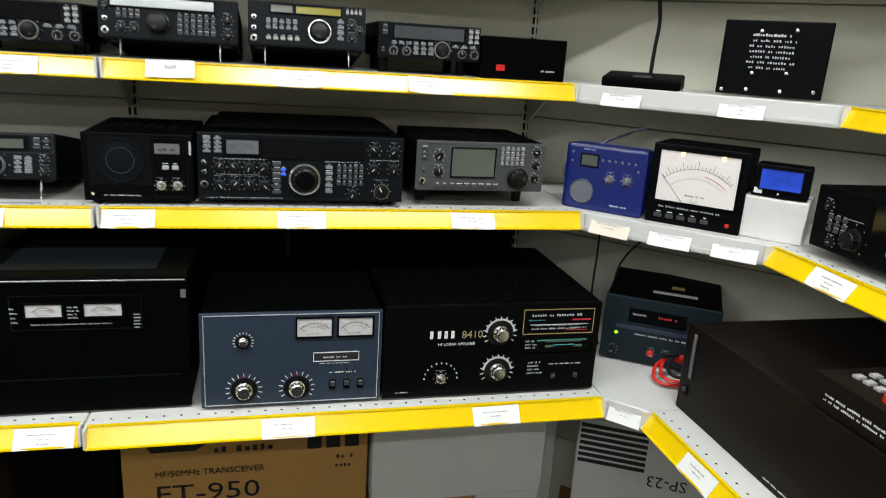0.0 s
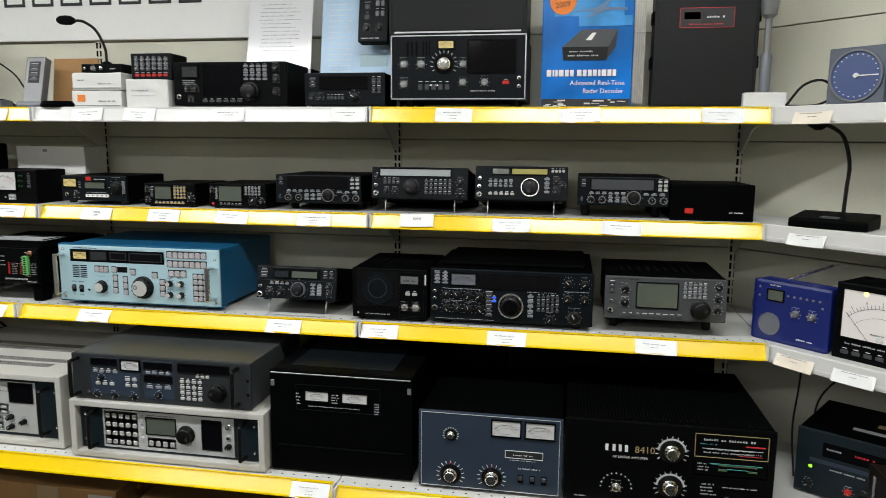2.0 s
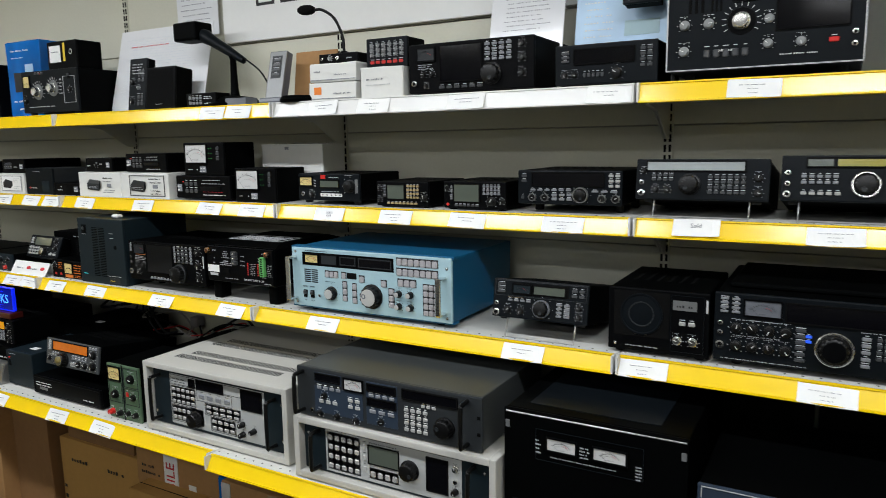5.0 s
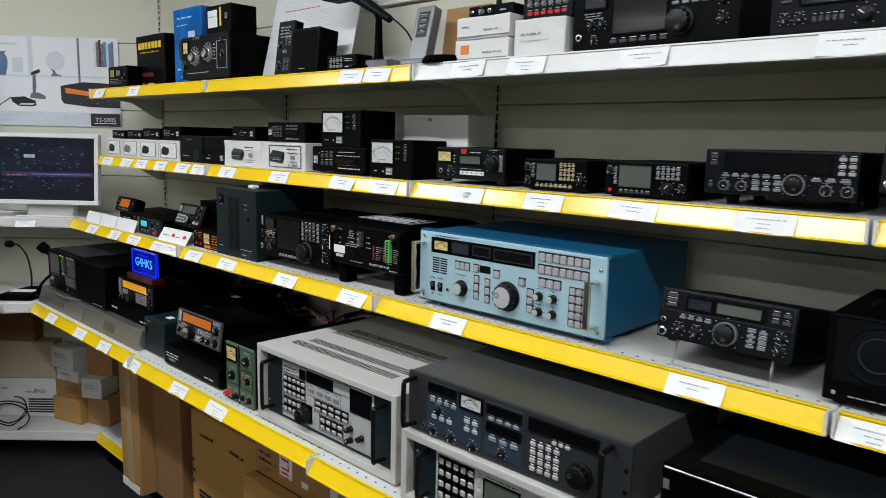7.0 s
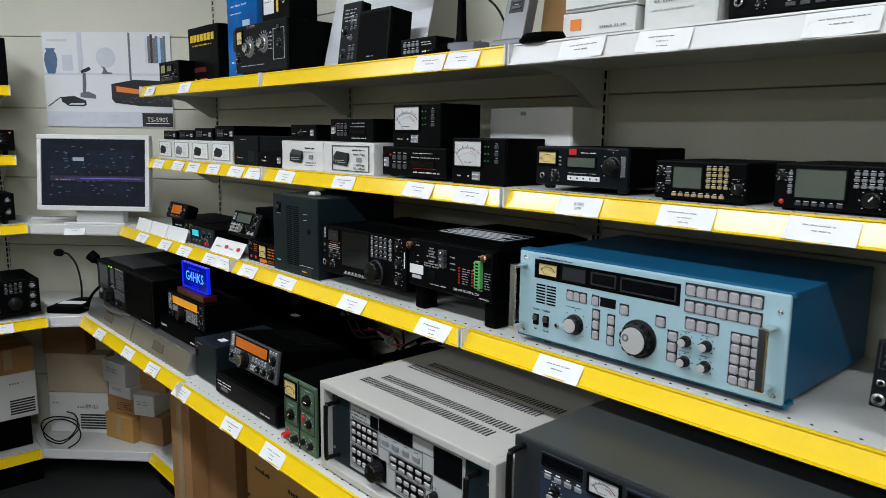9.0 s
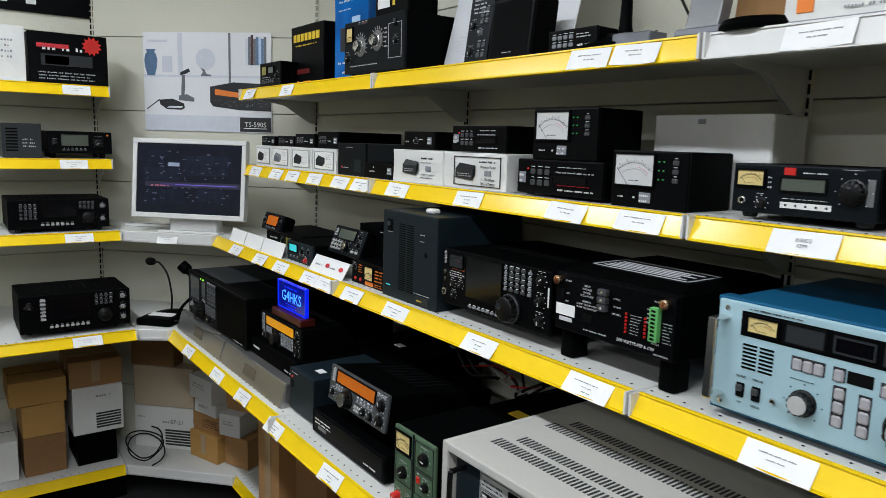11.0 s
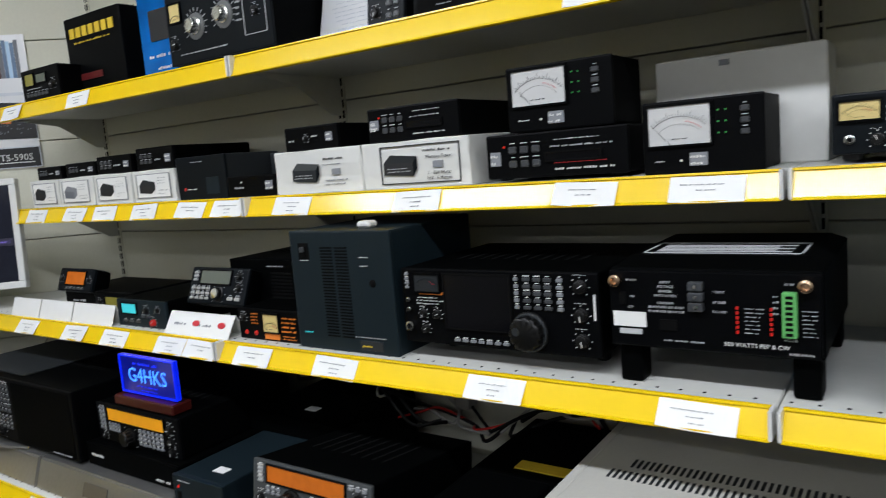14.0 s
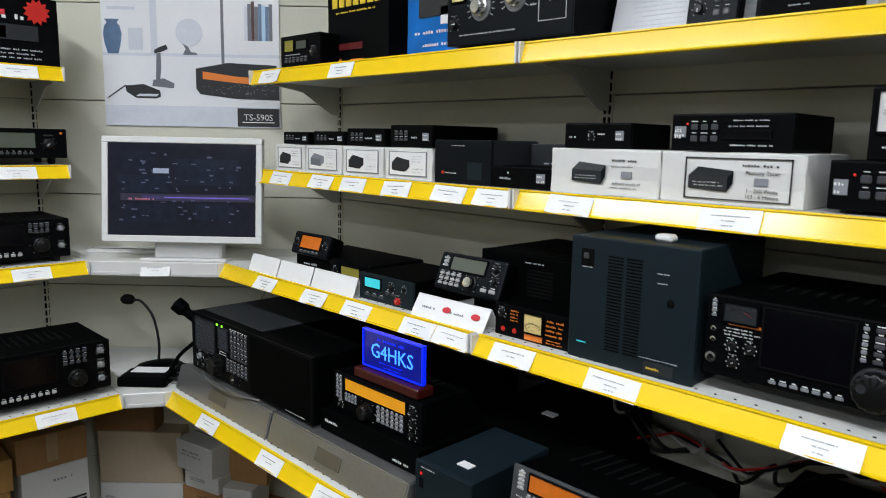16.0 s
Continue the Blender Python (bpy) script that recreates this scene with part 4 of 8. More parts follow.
device("transceiver", "black transceiver with a wide blank glossy screen", 2.425, 0.135, Z4, 0.335, 0.118, 0.27, BLACK, BLACKP,
       [("lcd", 0.27, 0.22, 0.60, 0.92, LCDK), ("kn", 0.68, 0.32, 23, KNOBK, 20), ("mtr", 0.08, 0.66, 0.22, 0.9, GREYC), ("bt", 0.62, 0.56, 0.84, 0.95, 4, 4, BTN), ("kn", 0.91, 0.85, 7, KNOBK), ("kn", 0.91, 0.58, 7, KNOBK), ("kn", 0.91, 0.3, 7, KNOBK),
        ("jk", 0.05, 0.2, 7), ("kn", 0.13, 0.38, 6, KNOBK), ("kn", 0.2, 0.38, 6, KNOBK), ("bt", 0.25, 0.06, 0.62, 0.16, 6, 1, BTND), ("tx", 0.08, 0.48, 0.22, 0.6, 3, DIMINK), ("kn", 0.15, 0.14, 5, KNOBK)], feet=0.006, seed=4)
lf = sheet("leaflet", "pale blue printed leaflet leaning behind a radio", 2.80, 0.285, Z4 + 0.085, 0.235, 0.30, LBLUE, lean=10)
part("print", bars(bmesh.new(), 0.02, 0.02, 0.10, 0.28, 16, random.Random(18), -0.0008, 0.4), PALEINK, lf)
part("picture", B(0.12, -0.001, 0.04, 0.2, 0.0, 0.075), BLUEP, lf)
part("stand", B(0.0, 0.0, -0.085, 0.235, 0.03, 0.0), PLASTW, lf)
device("remote_control_unit", "black hand controller hung upright with knobs and buttons", 2.93, 0.235, Z4 + 0.185, 0.085, 0.19, 0.035, BLACK, CHAR,
       [("bt", 0.15, 0.3, 0.45, 0.9, 1, 4, BTND), ("kn", 0.3, 0.2, 7, KNOBK), ("kn", 0.72, 0.2, 7, KNOBK), ("bt", 0.55, 0.35, 0.9, 0.8, 2, 3, BTN), ("tx", 0.1, 0.03, 0.9, 0.08, 1, DIMINK)], category="control unit", rx=-10, seam=False)
device("transceiver", "compact dark mobile transceiver with a black display", 2.81, 0.135, Z4, 0.225, 0.086, 0.23, BLACK, CHAR,
       [("lcd", 0.2, 0.52, 0.78, 0.86, LCDK), ("bt", 0.83, 0.35, 0.96, 0.88, 2, 4, BTND), ("kn", 0.62, 0.25, 11, KNOBK), ("kn", 0.1, 0.25, 6, KNOBK), ("kn", 0.2, 0.25, 6, KNOBK), ("bt", 0.28, 0.15, 0.5, 0.35, 5, 1, BTND), ("bt", 0.05, 0.55, 0.16, 0.85, 1, 3, BTND)], feet=0.006, seed=5)
# fourth bay
device("receiver", "dark grey vintage receiver with a bright rim and silver knobs", 3.052, 0.13, Z4 + 0.0, 0.355, 0.165, 0.24, CHAR, CHAR,
       [("line", 0.002, 0.005, 0.998, 0.995, ALU), ("line", 0.006, 0.014, 0.994, 0.986, ALU), ("lcd", 0.58, 0.42, 0.92, 0.9, LCDK), ("dial", 0.40, 0.55, 15, CHROME, BLACKP), ("kn", 0.10, 0.55, 9, KNOBG), ("kn", 0.23, 0.55, 9, KNOBG), ("kn", 0.10, 0.24, 9, KNOBG), ("kn", 0.54, 0.55, 8, KNOBG), ("kn", 0.54, 0.27, 8, KNOBG), ("kn", 0.70, 0.27, 8, KNOBG),
        ("mtr", 0.36, 0.79, 0.47, 0.9, METERY), ("vs", 0.12, 0.68, 0.22, 0.9, 3, True), ("vs", 0.24, 0.68, 0.31, 0.9, 3, True), ("bt", 0.82, 0.22, 0.89, 0.32, 1, 1, REDB), ("jk", 0.95, 0.33, 5), ("jk", 0.95, 0.2, 5), ("tx", 0.27, 0.2, 0.42, 0.27, 1, PALEINK), ("bt", 0.2, 0.12, 0.45, 0.3, 5, 1, BTND), ("tx", 0.6, 0.12, 0.8, 0.16, 1, PALEINK)], feet=0.02, category="receiver", seed=6, legend=PALEINK)
device("equipment_case", "dark grey case lid standing on a receiver", 3.045, 0.14, Z4 + 0.186, 0.36, 0.17, 0.2, CASEK, CASEK, [("line", 0.02, 0.06, 0.98, 0.94, BLACKP), ("pl", 0.04, 0.03, 0.96, 0.055, ALU)], category="case", bev=0.01, seam=False)
SKYP = mat("sky_print", (0.03, 0.27, 0.62), 0.2, grain=12, vary=0.6, bump=0.01, blotch=14)
rb = carton("product_box", "blue glossy retail box with a receiver picture in a plastic sleeve", 3.445, 0.14, Z4, 0.225, 0.07, 0.335, BLUEBOX, seed=44,
            prints=((0.25, 0.90, 0.85, 0.95, 1, PALEINK), (0.25, 0.86, 0.85, 0.875, 1, PALEINK)))
for q in ((0.03, 0.225, 0.20, 0.27), (0.09, 0.20, 0.22, 0.225), (0.06, 0.27, 0.222, 0.285)):  # clouded sky
    part("printed_sky", B(q[0], -0.0019, q[1], q[2], -0.0012, q[3]), SKYP, rb)
bm = bmesh.new()  # printed aircraft
bm.faces.new([bm.verts.new((a, -0.0027, b)) for a, b in ((0.075, 0.236), (0.13, 0.243), (0.16, 0.262), (0.166, 0.262), (0.152, 0.246), (0.205, 0.243), (0.208, 0.238), (0.15, 0.236), (0.118, 0.222), (0.112, 0.223), (0.13, 0.236))])
part("printed_aircraft", bm, DUSKD, rb)
x = 0.014  # maker's name as a row of plain blocks
for w_, gap in ((0.013, 0.003), (0.005, 0.003), (0.007, 0.003), (0.014, 0.003), (0.011, 0.003), (0.011, 0.010), (0.013, 0.003), (0.011, 0.003), (0.011, 0.003), (0.011, 0.003), (0.007, 0.003), (0.013, 0.003), (0.011, 0.003), (0.010, 0.0)):
    part("logo_block", B(x, -0.0030, 0.078, x + w_ * 0.85, -0.0010, 0.094), PALEINK, rb)
    x += w_ * 0.95 + gap * 0.7
part("printed_band", B(0.002, -0.0026, 0.002, 0.222, -0.0012, 0.022), INK, rb)
bm = bmesh.new()
rs = random.Random(31)
for k in range(16):  # pale flecks imitate light glinting on crumpled wrap along the foot
    x, z = rs.uniform(0.005, 0.20), rs.uniform(0.001, 0.018)
    box(bm, x, -0.0042, z, x + rs.uniform(0.006, 0.028), -0.0030, z + rs.uniform(0.001, 0.004))
tagged(part("wrap_crease", bm, POLY, rb), kind="stuff")
words("Advanced Real-Time", 0.017, PALEINK, rb, Matrix.Translation((0.14, -0.003, 0.056)) @ FACE, squash=0.95)
words("Radar Decoder", 0.017, PALEINK, rb, Matrix.Translation((0.155, -0.003, 0.036)) @ FACE, squash=0.95)
part("sticker", lathe(bmesh.new(), [(0.033, 0), (0.033, 0.001), (0, 0.001)], 28, Matrix.Translation((0.05, -0.002, 0.262)) @ FACE), ORINK, rb, "round orange sticker")
words("New!", 0.019, INK, rb, Matrix.Translation((0.05, -0.0036, 0.265)) @ FACE @ pose(0, 0, 0, 0, 0, 8))
words("2009", 0.019, INK, rb, Matrix.Translation((0.05, -0.0036, 0.247)) @ FACE @ pose(0, 0, 0, 0, 0, 8))
for nm, tone, lift, pts in (("picture_top", GREY, 0.0030, ((0.05, 0.150), (0.098, 0.192), (0.186, 0.192), (0.165, 0.150))), ("picture_front", CASEK, 0.0030, ((0.05, 0.150), (0.165, 0.150), (0.160, 0.118), (0.054, 0.118))),
                            ("picture_side", INK, 0.0030, ((0.165, 0.150), (0.186, 0.192), (0.182, 0.150), (0.160, 0.118))), ("picture_mark", PALEINK, 0.0034, ((0.108, 0.166), (0.124, 0.184), (0.134, 0.184), (0.122, 0.166)))):
    bm = bmesh.new()  # printed picture of a small receiver
    bm.faces.new([bm.verts.new((a, -lift, b)) for a, b in pts])
    part(nm, bm, tone, rb)
part("picture_detail", bars(bmesh.new(), 0.062, 0.125, 0.15, 0.145, 2, random.Random(6), -0.0036), DIMINK, rb)
bm = bmesh.new()
for i in range(5):
    box(bm, 0.228 + i * 0.006, 0.012 + i * 0.004, 0.012, 0.231 + i * 0.006, 0.016 + i * 0.004, 0.33)
part("plastic_sleeve", bm, POLY, rb)
cg = device("equipment_case", "tall black ribbed plastic case with a label and catches", 3.72, 0.15, Z4 + 0.006, 0.245, 0.34, 0.10, CASEK, CASEK,
            [("pl", 0.24, 0.55, 0.76, 0.69, INK), ("line", 0.24, 0.55, 0.76, 0.69, REDINK), ("tx", 0.48, 0.61, 0.72, 0.65, 1, PALEINK), ("tx", 0.3, 0.565, 0.7, 0.59, 1, REDINK), ("pl", 0.28, 0.61, 0.44, 0.66, REDINK), ("line", 0.03, 0.03, 0.97, 0.97, CHAR)], category="case", bev=0.01, seam=False)
for k, (a, b) in enumerate(((-0.006, 0.09), (-0.006, 0.2), (0.239, 0.09), (0.239, 0.2), (0.239, 0.26))):
    part("catch", B(a, 0.01, b, a + 0.012, 0.045, b + 0.03, bevel=0.002), BLACK, cg)
for a in (0.03, 0.2):
    part("foot", B(a, 0.02, -0.006, a + 0.02, 0.08, 0.002, bevel=0.002), RUBBER, cg)
tb = thing("handset_antenna", "grey tubular handset standing on a white base", "antenna", pose(3.985, 0.15, Z4))
part("base", B(-0.05, -0.02, 0, 0.05, 0.04, 0.036, bevel=0.003), PLASTW, tb)
part("grip", lathe(bmesh.new(), [(0, 0.035), (0.013, 0.036), (0.014, 0.12), (0.011, 0.13), (0, 0.131)], 18), GREYPL, tb, smooth=True)
part("tube", lathe(bmesh.new(), [(0.008, 0.13), (0.008, 0.21), (0.018, 0.22), (0.026, 0.30), (0, 0.30)], 18), SILVER, tb, smooth=True)

# right corner, top
C4 = lambda c, u, dz=0.0, lv=4: pose(4.0 + (c - 4.107) / 2, (c - 4.107) / 2 + 0.107, LEVEL[lv][0] + dz, 0, 0, -45) @ pose(u, 0, 0)
m4 = C4(4.14, 0.11)
dm = device("station_clock_meter", "grey cased compass-like meter with a round blue dial", m4.translation.x, m4.translation.y, Z4, 0.23, 0.125, 0.14, GREYPL, mat("steel_blue_panel", (0.085, 0.10, 0.125), 0.4, vary=0.1, bump=0.03),
            [("pl", 0.53, 0.03, 0.975, 0.97, SLATE), ("sw", 0.85, 0.72, SLOT), ("sw", 0.72, 0.3, SLOT), ("sw", 0.85, 0.3, SLOT), ("tx", 0.55, 0.8, 0.9, 0.88, 1, PALEINK), ("led", 0.8, 0.6, 3, REDB)], rz=-45, category="meter")
dl = part("dial", lathe(bmesh.new(), [(0.057, 0), (0.057, 0.004), (0.052, 0.005), (0.050, 0.002), (0, 0.002)], 40, Matrix.Translation((0.062, 0, 0.0625)) @ FACE), mat("dial_blue", (0.045, 0.075, 0.20), 0.3, vary=0.12, bump=0), dm, "round blue dial", smooth=True)
rg = lathe(bmesh.new(), [(0.057, 0.004), (0.0565, 0.0062), (0.053, 0.0062), (0.052, 0.004)], 40, Matrix.Translation((0.062, 0, 0.0625)) @ FACE)
part("dial_rim", rg, SILVER, dl, smooth=True)
bm = bmesh.new()
for i in range(24):
    an = 2 * math.pi * i / 24
    for r0 in (0.046,):
        box(bm, 0.062 + r0 * math.cos(an) - 0.0012, -0.0035, 0.0625 + r0 * math.sin(an) - 0.0012, 0.062 + r0 * math.cos(an) + 0.0012, -0.002, 0.0625 + r0 * math.sin(an) + 0.0012)
part("dial_marks", bm, PALEINK, dl)
part("needle", B(0.058, -0.0045, 0.0610, 0.108, -0.0035, 0.0635), PALEINK, dl)
part("needle_hub", lathe(bmesh.new(), [(0.006, 0.002), (0.005, 0.006), (0, 0.006)], 16, Matrix.Translation((0.062, 0, 0.0625)) @ FACE), PALEINK, dl)
bp = C4(4.36, 0.16)
ps = sheet("poster", "black printed card with yellow lines of text", bp.translation.x, bp.translation.y, Z4, 0.16, 0.27, INK, lean=4, rz=-45, category="poster")
part("print", bars(bmesh.new(), 0.03, 0.11, 0.13, 0.19, 8, random.Random(12), -0.0012, 0.5), YELINK, ps)
cab = thing("coiled_cable", "loose black cable looped on the shelf", "cable", pose(0, 0, 0))
part("cable", tube(bmesh.new(), smooth_path([(4.03, 0.12, Z4 + 0.004), (4.06, 0.1, Z4 + 0.05), (4.10, 0.09, Z4 + 0.06), (4.13, 0.1, Z4 + 0.03), (4.10, 0.12, Z4 + 0.006), (4.04, 0.13, Z4 + 0.004), (4.12, 0.14, Z4 + 0.004), (4.2, 0.13, Z4 + 0.004)]), 0.003), RUBBER, cab)
device("radio_receiver", "black desktop radio at the back of the corner", C4(4.3, 0.36).translation.x, C4(4.3, 0.36).translation.y, Z4, 0.2, 0.16, 0.1, BLACK, BLACKP,
       [("kn", 0.3, 0.55, 14, KNOBK, 12, CHROME), ("lcd", 0.5, 0.5, 0.9, 0.85, LCDK), ("bt", 0.5, 0.15, 0.9, 0.35, 4, 1, BTN)], rz=-45)

# ---- level 3 ----
Y3 = 0.14
for i, (a, b) in enumerate(((0.085, 0.148), (0.237, 0.160), (0.405, 0.160), (0.573, 0.163))):
    c = carton("product_box", "small white product carton with a picture of a black tuner", a, 0.128, Z3, b, 0.16, 0.074, WBOX, seed=60 + i,
               prints=((0.12, 0.16, 0.88, 0.88, 0, CARD), (0.58, 0.55, 0.84, 0.8, 3, GREYINK), (0.6, 0.22, 0.84, 0.42, 2, GREYINK)))
    pic = bmesh.new()
    vs = [pic.verts.new((u * b, -0.003, v * 0.074)) for u, v in ((0.17, 0.3), (0.45, 0.26), (0.45, 0.50), (0.17, 0.54))]
    pic.faces.new(vs)
    part("picture_front", pic, INK if i != 1 else GREYPL, c)
    pic = bmesh.new()
    pic.faces.new([pic.verts.new((u * b, -0.003, v * 0.074)) for u, v in ((0.17, 0.54), (0.45, 0.50), (0.45, 0.26), (0.55, 0.40), (0.55, 0.62), (0.28, 0.72))])
    part("picture_top", pic, GREYC if i != 1 else GREYINK, c)
    frame_bm = bmesh.new()
    for q in ((0.10, 0.13, 0.90, 0.15), (0.10, 0.87, 0.90, 0.89), (0.10, 0.13, 0.115, 0.89), (0.885, 0.13, 0.90, 0.89)):
        box(frame_bm, q[0] * b, -0.0028, q[1] * 0.074, q[2] * b, -0.001, q[3] * 0.074)
    part("printed_frame", frame_bm, GREYINK, c)
TUN_ELS = [("bt", 0.16, 0.2, 0.42, 0.82, 3, 2, BTND), ("tx", 0.45, 0.62, 0.92, 0.72, 1, DIMINK), ("lcd", 0.45, 0.36, 0.82, 0.52, LCDK), ("pl", 0.03, 0.3, 0.11, 0.62, GREYINK), ("tx", 0.03, 0.3, 0.11, 0.62, 2, PALEINK), ("tx", 0.5, 0.12, 0.92, 0.24, 1, PALEINK), ("led", 0.14, 0.72, 2, LEDR)]
for a, w_, h_, d_ in ((0.10, 0.125, 0.034, 0.12), (0.25, 0.14, 0.036, 0.12), (0.40, 0.15, 0.044, 0.14), (0.572, 0.145, 0.052, 0.23)):
    device("antenna_tuner", "small black automatic antenna tuner standing on its carton", a, 0.145, Z3 + 0.0755, w_, h_, d_, BLACK, BLACKP,
           [("bt", 0.1, 0.25, 0.45, 0.75, 3, 1 if h_ < 0.04 else 2, BTND), ("pl", 0.78, 0.3, 0.92, 0.65, GREYINK), ("tx", 0.78, 0.3, 0.92, 0.65, 2, PALEINK), ("tx", 0.5, 0.35, 0.72, 0.6, 1, DIMINK)], category="tuner", seed=int(a * 100), seam=False)
device("power_supply", "dark grey boxed power unit with a red switch", 0.742, 0.13, Z3, 0.168, 0.095, 0.16, GREYC, CHAR, [("led", 0.16, 0.25, 4, REDB), ("tx", 0.2, 0.22, 0.45, 0.28, 1, PALEINK), ("pl", 0.6, 0.12, 0.85, 0.5, NAVYCH), ("tx", 0.3, 0.85, 0.6, 0.9, 1, DIMINK)], category="power supply", seam=False)
device("antenna_tuner", "flat black tuner with small white logo", 0.912, 0.13, Z3, 0.150, 0.044, 0.12, BLACK, BLACKP, [("tx", 0.15, 0.35, 0.4, 0.6, 1, DIMINK), ("pl", 0.78, 0.3, 0.92, 0.72, GREYINK), ("tx", 0.78, 0.3, 0.92, 0.72, 2, PALEINK), ("led", 0.3, 0.7, 2, PALEINK)], category="tuner", seam=False)
device("power_supply", "dark grey box behind a flat tuner", 0.915, 0.255, Z3, 0.16, 0.09, 0.10, GREYC, GREYC, [("tx", 0.2, 0.5, 0.8, 0.6, 1, DIMINK)], category="power supply", seam=False)
cab = thing("coiled_cable", "short black cable looped behind the tuner", "cable", pose(0, 0, 0))
part("cable", tube(bmesh.new(), smooth_path([(1.02, 0.30, Z3 + 0.004), (1.04, 0.29, Z3 + 0.06), (1.07, 0.29, Z3 + 0.075), (1.09, 0.29, Z3 + 0.03), (1.09, 0.3, Z3 + 0.004)]), 0.003), RUBBER, cab)


def tuner_carton(x, w_, big, seed):
    c = carton("product_box", "white tuner carton with a framed picture and print" if big else "white tuner carton with a grey picture", x, 0.125, Z3, w_, 0.21, 0.083, WBOX, seed=seed,
               prints=((0.58, 0.72, 0.88, 0.84, 1, INK), (0.68, 0.4, 0.77, 0.54, 0, GREYINK)) + (() if big else ((0.58, 0.62, 0.84, 0.68, 1, GREYINK), (0.58, 0.16, 0.88, 0.34, 2, GREYINK))))
    pic = bmesh.new()
    vs = [pic.verts.new((u * w_, -0.003, v * 0.083)) for u, v in ((0.22, 0.3), (0.50, 0.25), (0.50, 0.53), (0.22, 0.55))]
    pic.faces.new(vs)
    part("picture_front", pic, INK if big else GREYC, c)
    pic = bmesh.new()
    pic.faces.new([pic.verts.new((u * w_, -0.003, v * 0.083)) for u, v in ((0.22, 0.55), (0.50, 0.53), (0.54, 0.66), (0.29, 0.72))])
    part("picture_top", pic, GREYC if big else GREY, c)
    pic = bmesh.new()
    pic.faces.new([pic.verts.new((u * w_, -0.003, v * 0.083)) for u, v in ((0.50, 0.25), (0.54, 0.42), (0.54, 0.66), (0.50, 0.53))])
    part("picture_side", pic, CHAR, c)
    part("picture_detail", bars(bmesh.new(), 0.25 * w_, 0.34 * 0.083, 0.48 * w_, 0.46 * 0.083, 2, random.Random(seed), -0.0036), DIMINK, c)
    if big:
        for k, (t, sz) in enumerate((("Memory Tuner", 0.0085), ("1 - 250 Watts", 0.0085), ("160 - 6 Meters", 0.0085))):
            words(t, sz, INK, c, Matrix.Translation((0.735 * w_, -0.003, (0.60, 0.27, 0.16)[k] * 0.083)) @ FACE)
        fb = bmesh.new()
        for q in ((0.19, 0.10, 0.92, 0.12), (0.19, 0.88, 0.92, 0.90), (0.19, 0.10, 0.198, 0.90), (0.912, 0.10, 0.92, 0.90)):
            box(fb, q[0] * w_, -0.0028, q[1] * 0.083, q[2] * w_, -0.001, q[3] * 0.083)
        part("printed_frame", fb, INK, c)
    return c


tuner_carton(1.068, 0.225, False, 71)
tuner_carton(1.296, 0.23, True, 72)
device("antenna_tuner", "flat black tuner on a white carton", 1.078, 0.15, Z3 + 0.0845, 0.142, 0.046, 0.15, BLACK, BLACKP, [("tx", 0.07, 0.35, 0.2, 0.55, 1, PALEINK), ("kn", 0.42, 0.45, 5, KNOBK), ("tx", 0.52, 0.5, 0.68, 0.65, 1, PALEINK), ("pl", 0.78, 0.3, 0.9, 0.68, GREYINK), ("tx", 0.78, 0.3, 0.9, 0.68, 2, PALEINK)], category="tuner", seam=False)
device("antenna_tuner", "black automatic tuner with six buttons on a white carton", 1.300, 0.145, Z3 + 0.0845, 0.197, 0.06, 0.19, BLACK, BLACKP, [("pl", 0.03, 0.36, 0.13, 0.66, GREYINK), ("tx", 0.03, 0.36, 0.13, 0.66, 2, PALEINK)] + TUN_ELS[:3] + TUN_ELS[4:] + [("tx", 0.5, 0.78, 0.9, 0.86, 1, PALEINK)], category="tuner", seam=False, seed=33, legend=PALEINK)
device("antenna_tuner", "wide black automatic tuner with a dark bar display", 1.555, Y3 - 0.01, Z3 + 0.003, 0.235, 0.07, 0.20, BLACK, BLACKP, TUN_ELS + [("tx", 0.47, 0.78, 0.88, 0.84, 1, PALEINK), ("tx", 0.5, 0.28, 0.9, 0.33, 1, REDINK)], feet=0.003, category="tuner", seam=False, seed=34, legend=PALEINK)


def big_meter(x, z, w_, seed, group=""):
    return device("swr_meter", "black boxed meter with a large pale analogue scale", x, Y3 - 0.012, z, w_, 0.10, 0.13, BLACK, BLACKP,
                  [("mtr", 0.06, 0.40, 0.58, 0.93, METERW), ("bt", 0.80, 0.45, 0.9, 0.9, 1, 3, BTND), ("pl", 0.40, 0.1, 0.55, 0.28, GREYINK), ("tx", 0.40, 0.1, 0.55, 0.28, 2, PALEINK), ("tx", 0.10, 0.16, 0.24, 0.22, 1, PALEINK), ("led", 0.33, 0.18, 2, PALEINK)]
                  + [("led", 0.64 + 0.06 * i, 0.52 + 0.15 * j, 1.4, LEDGD) for i in range(2) for j in range(3)], category="meter", seam=False, seed=seed, group=group, legend=DIMINK)


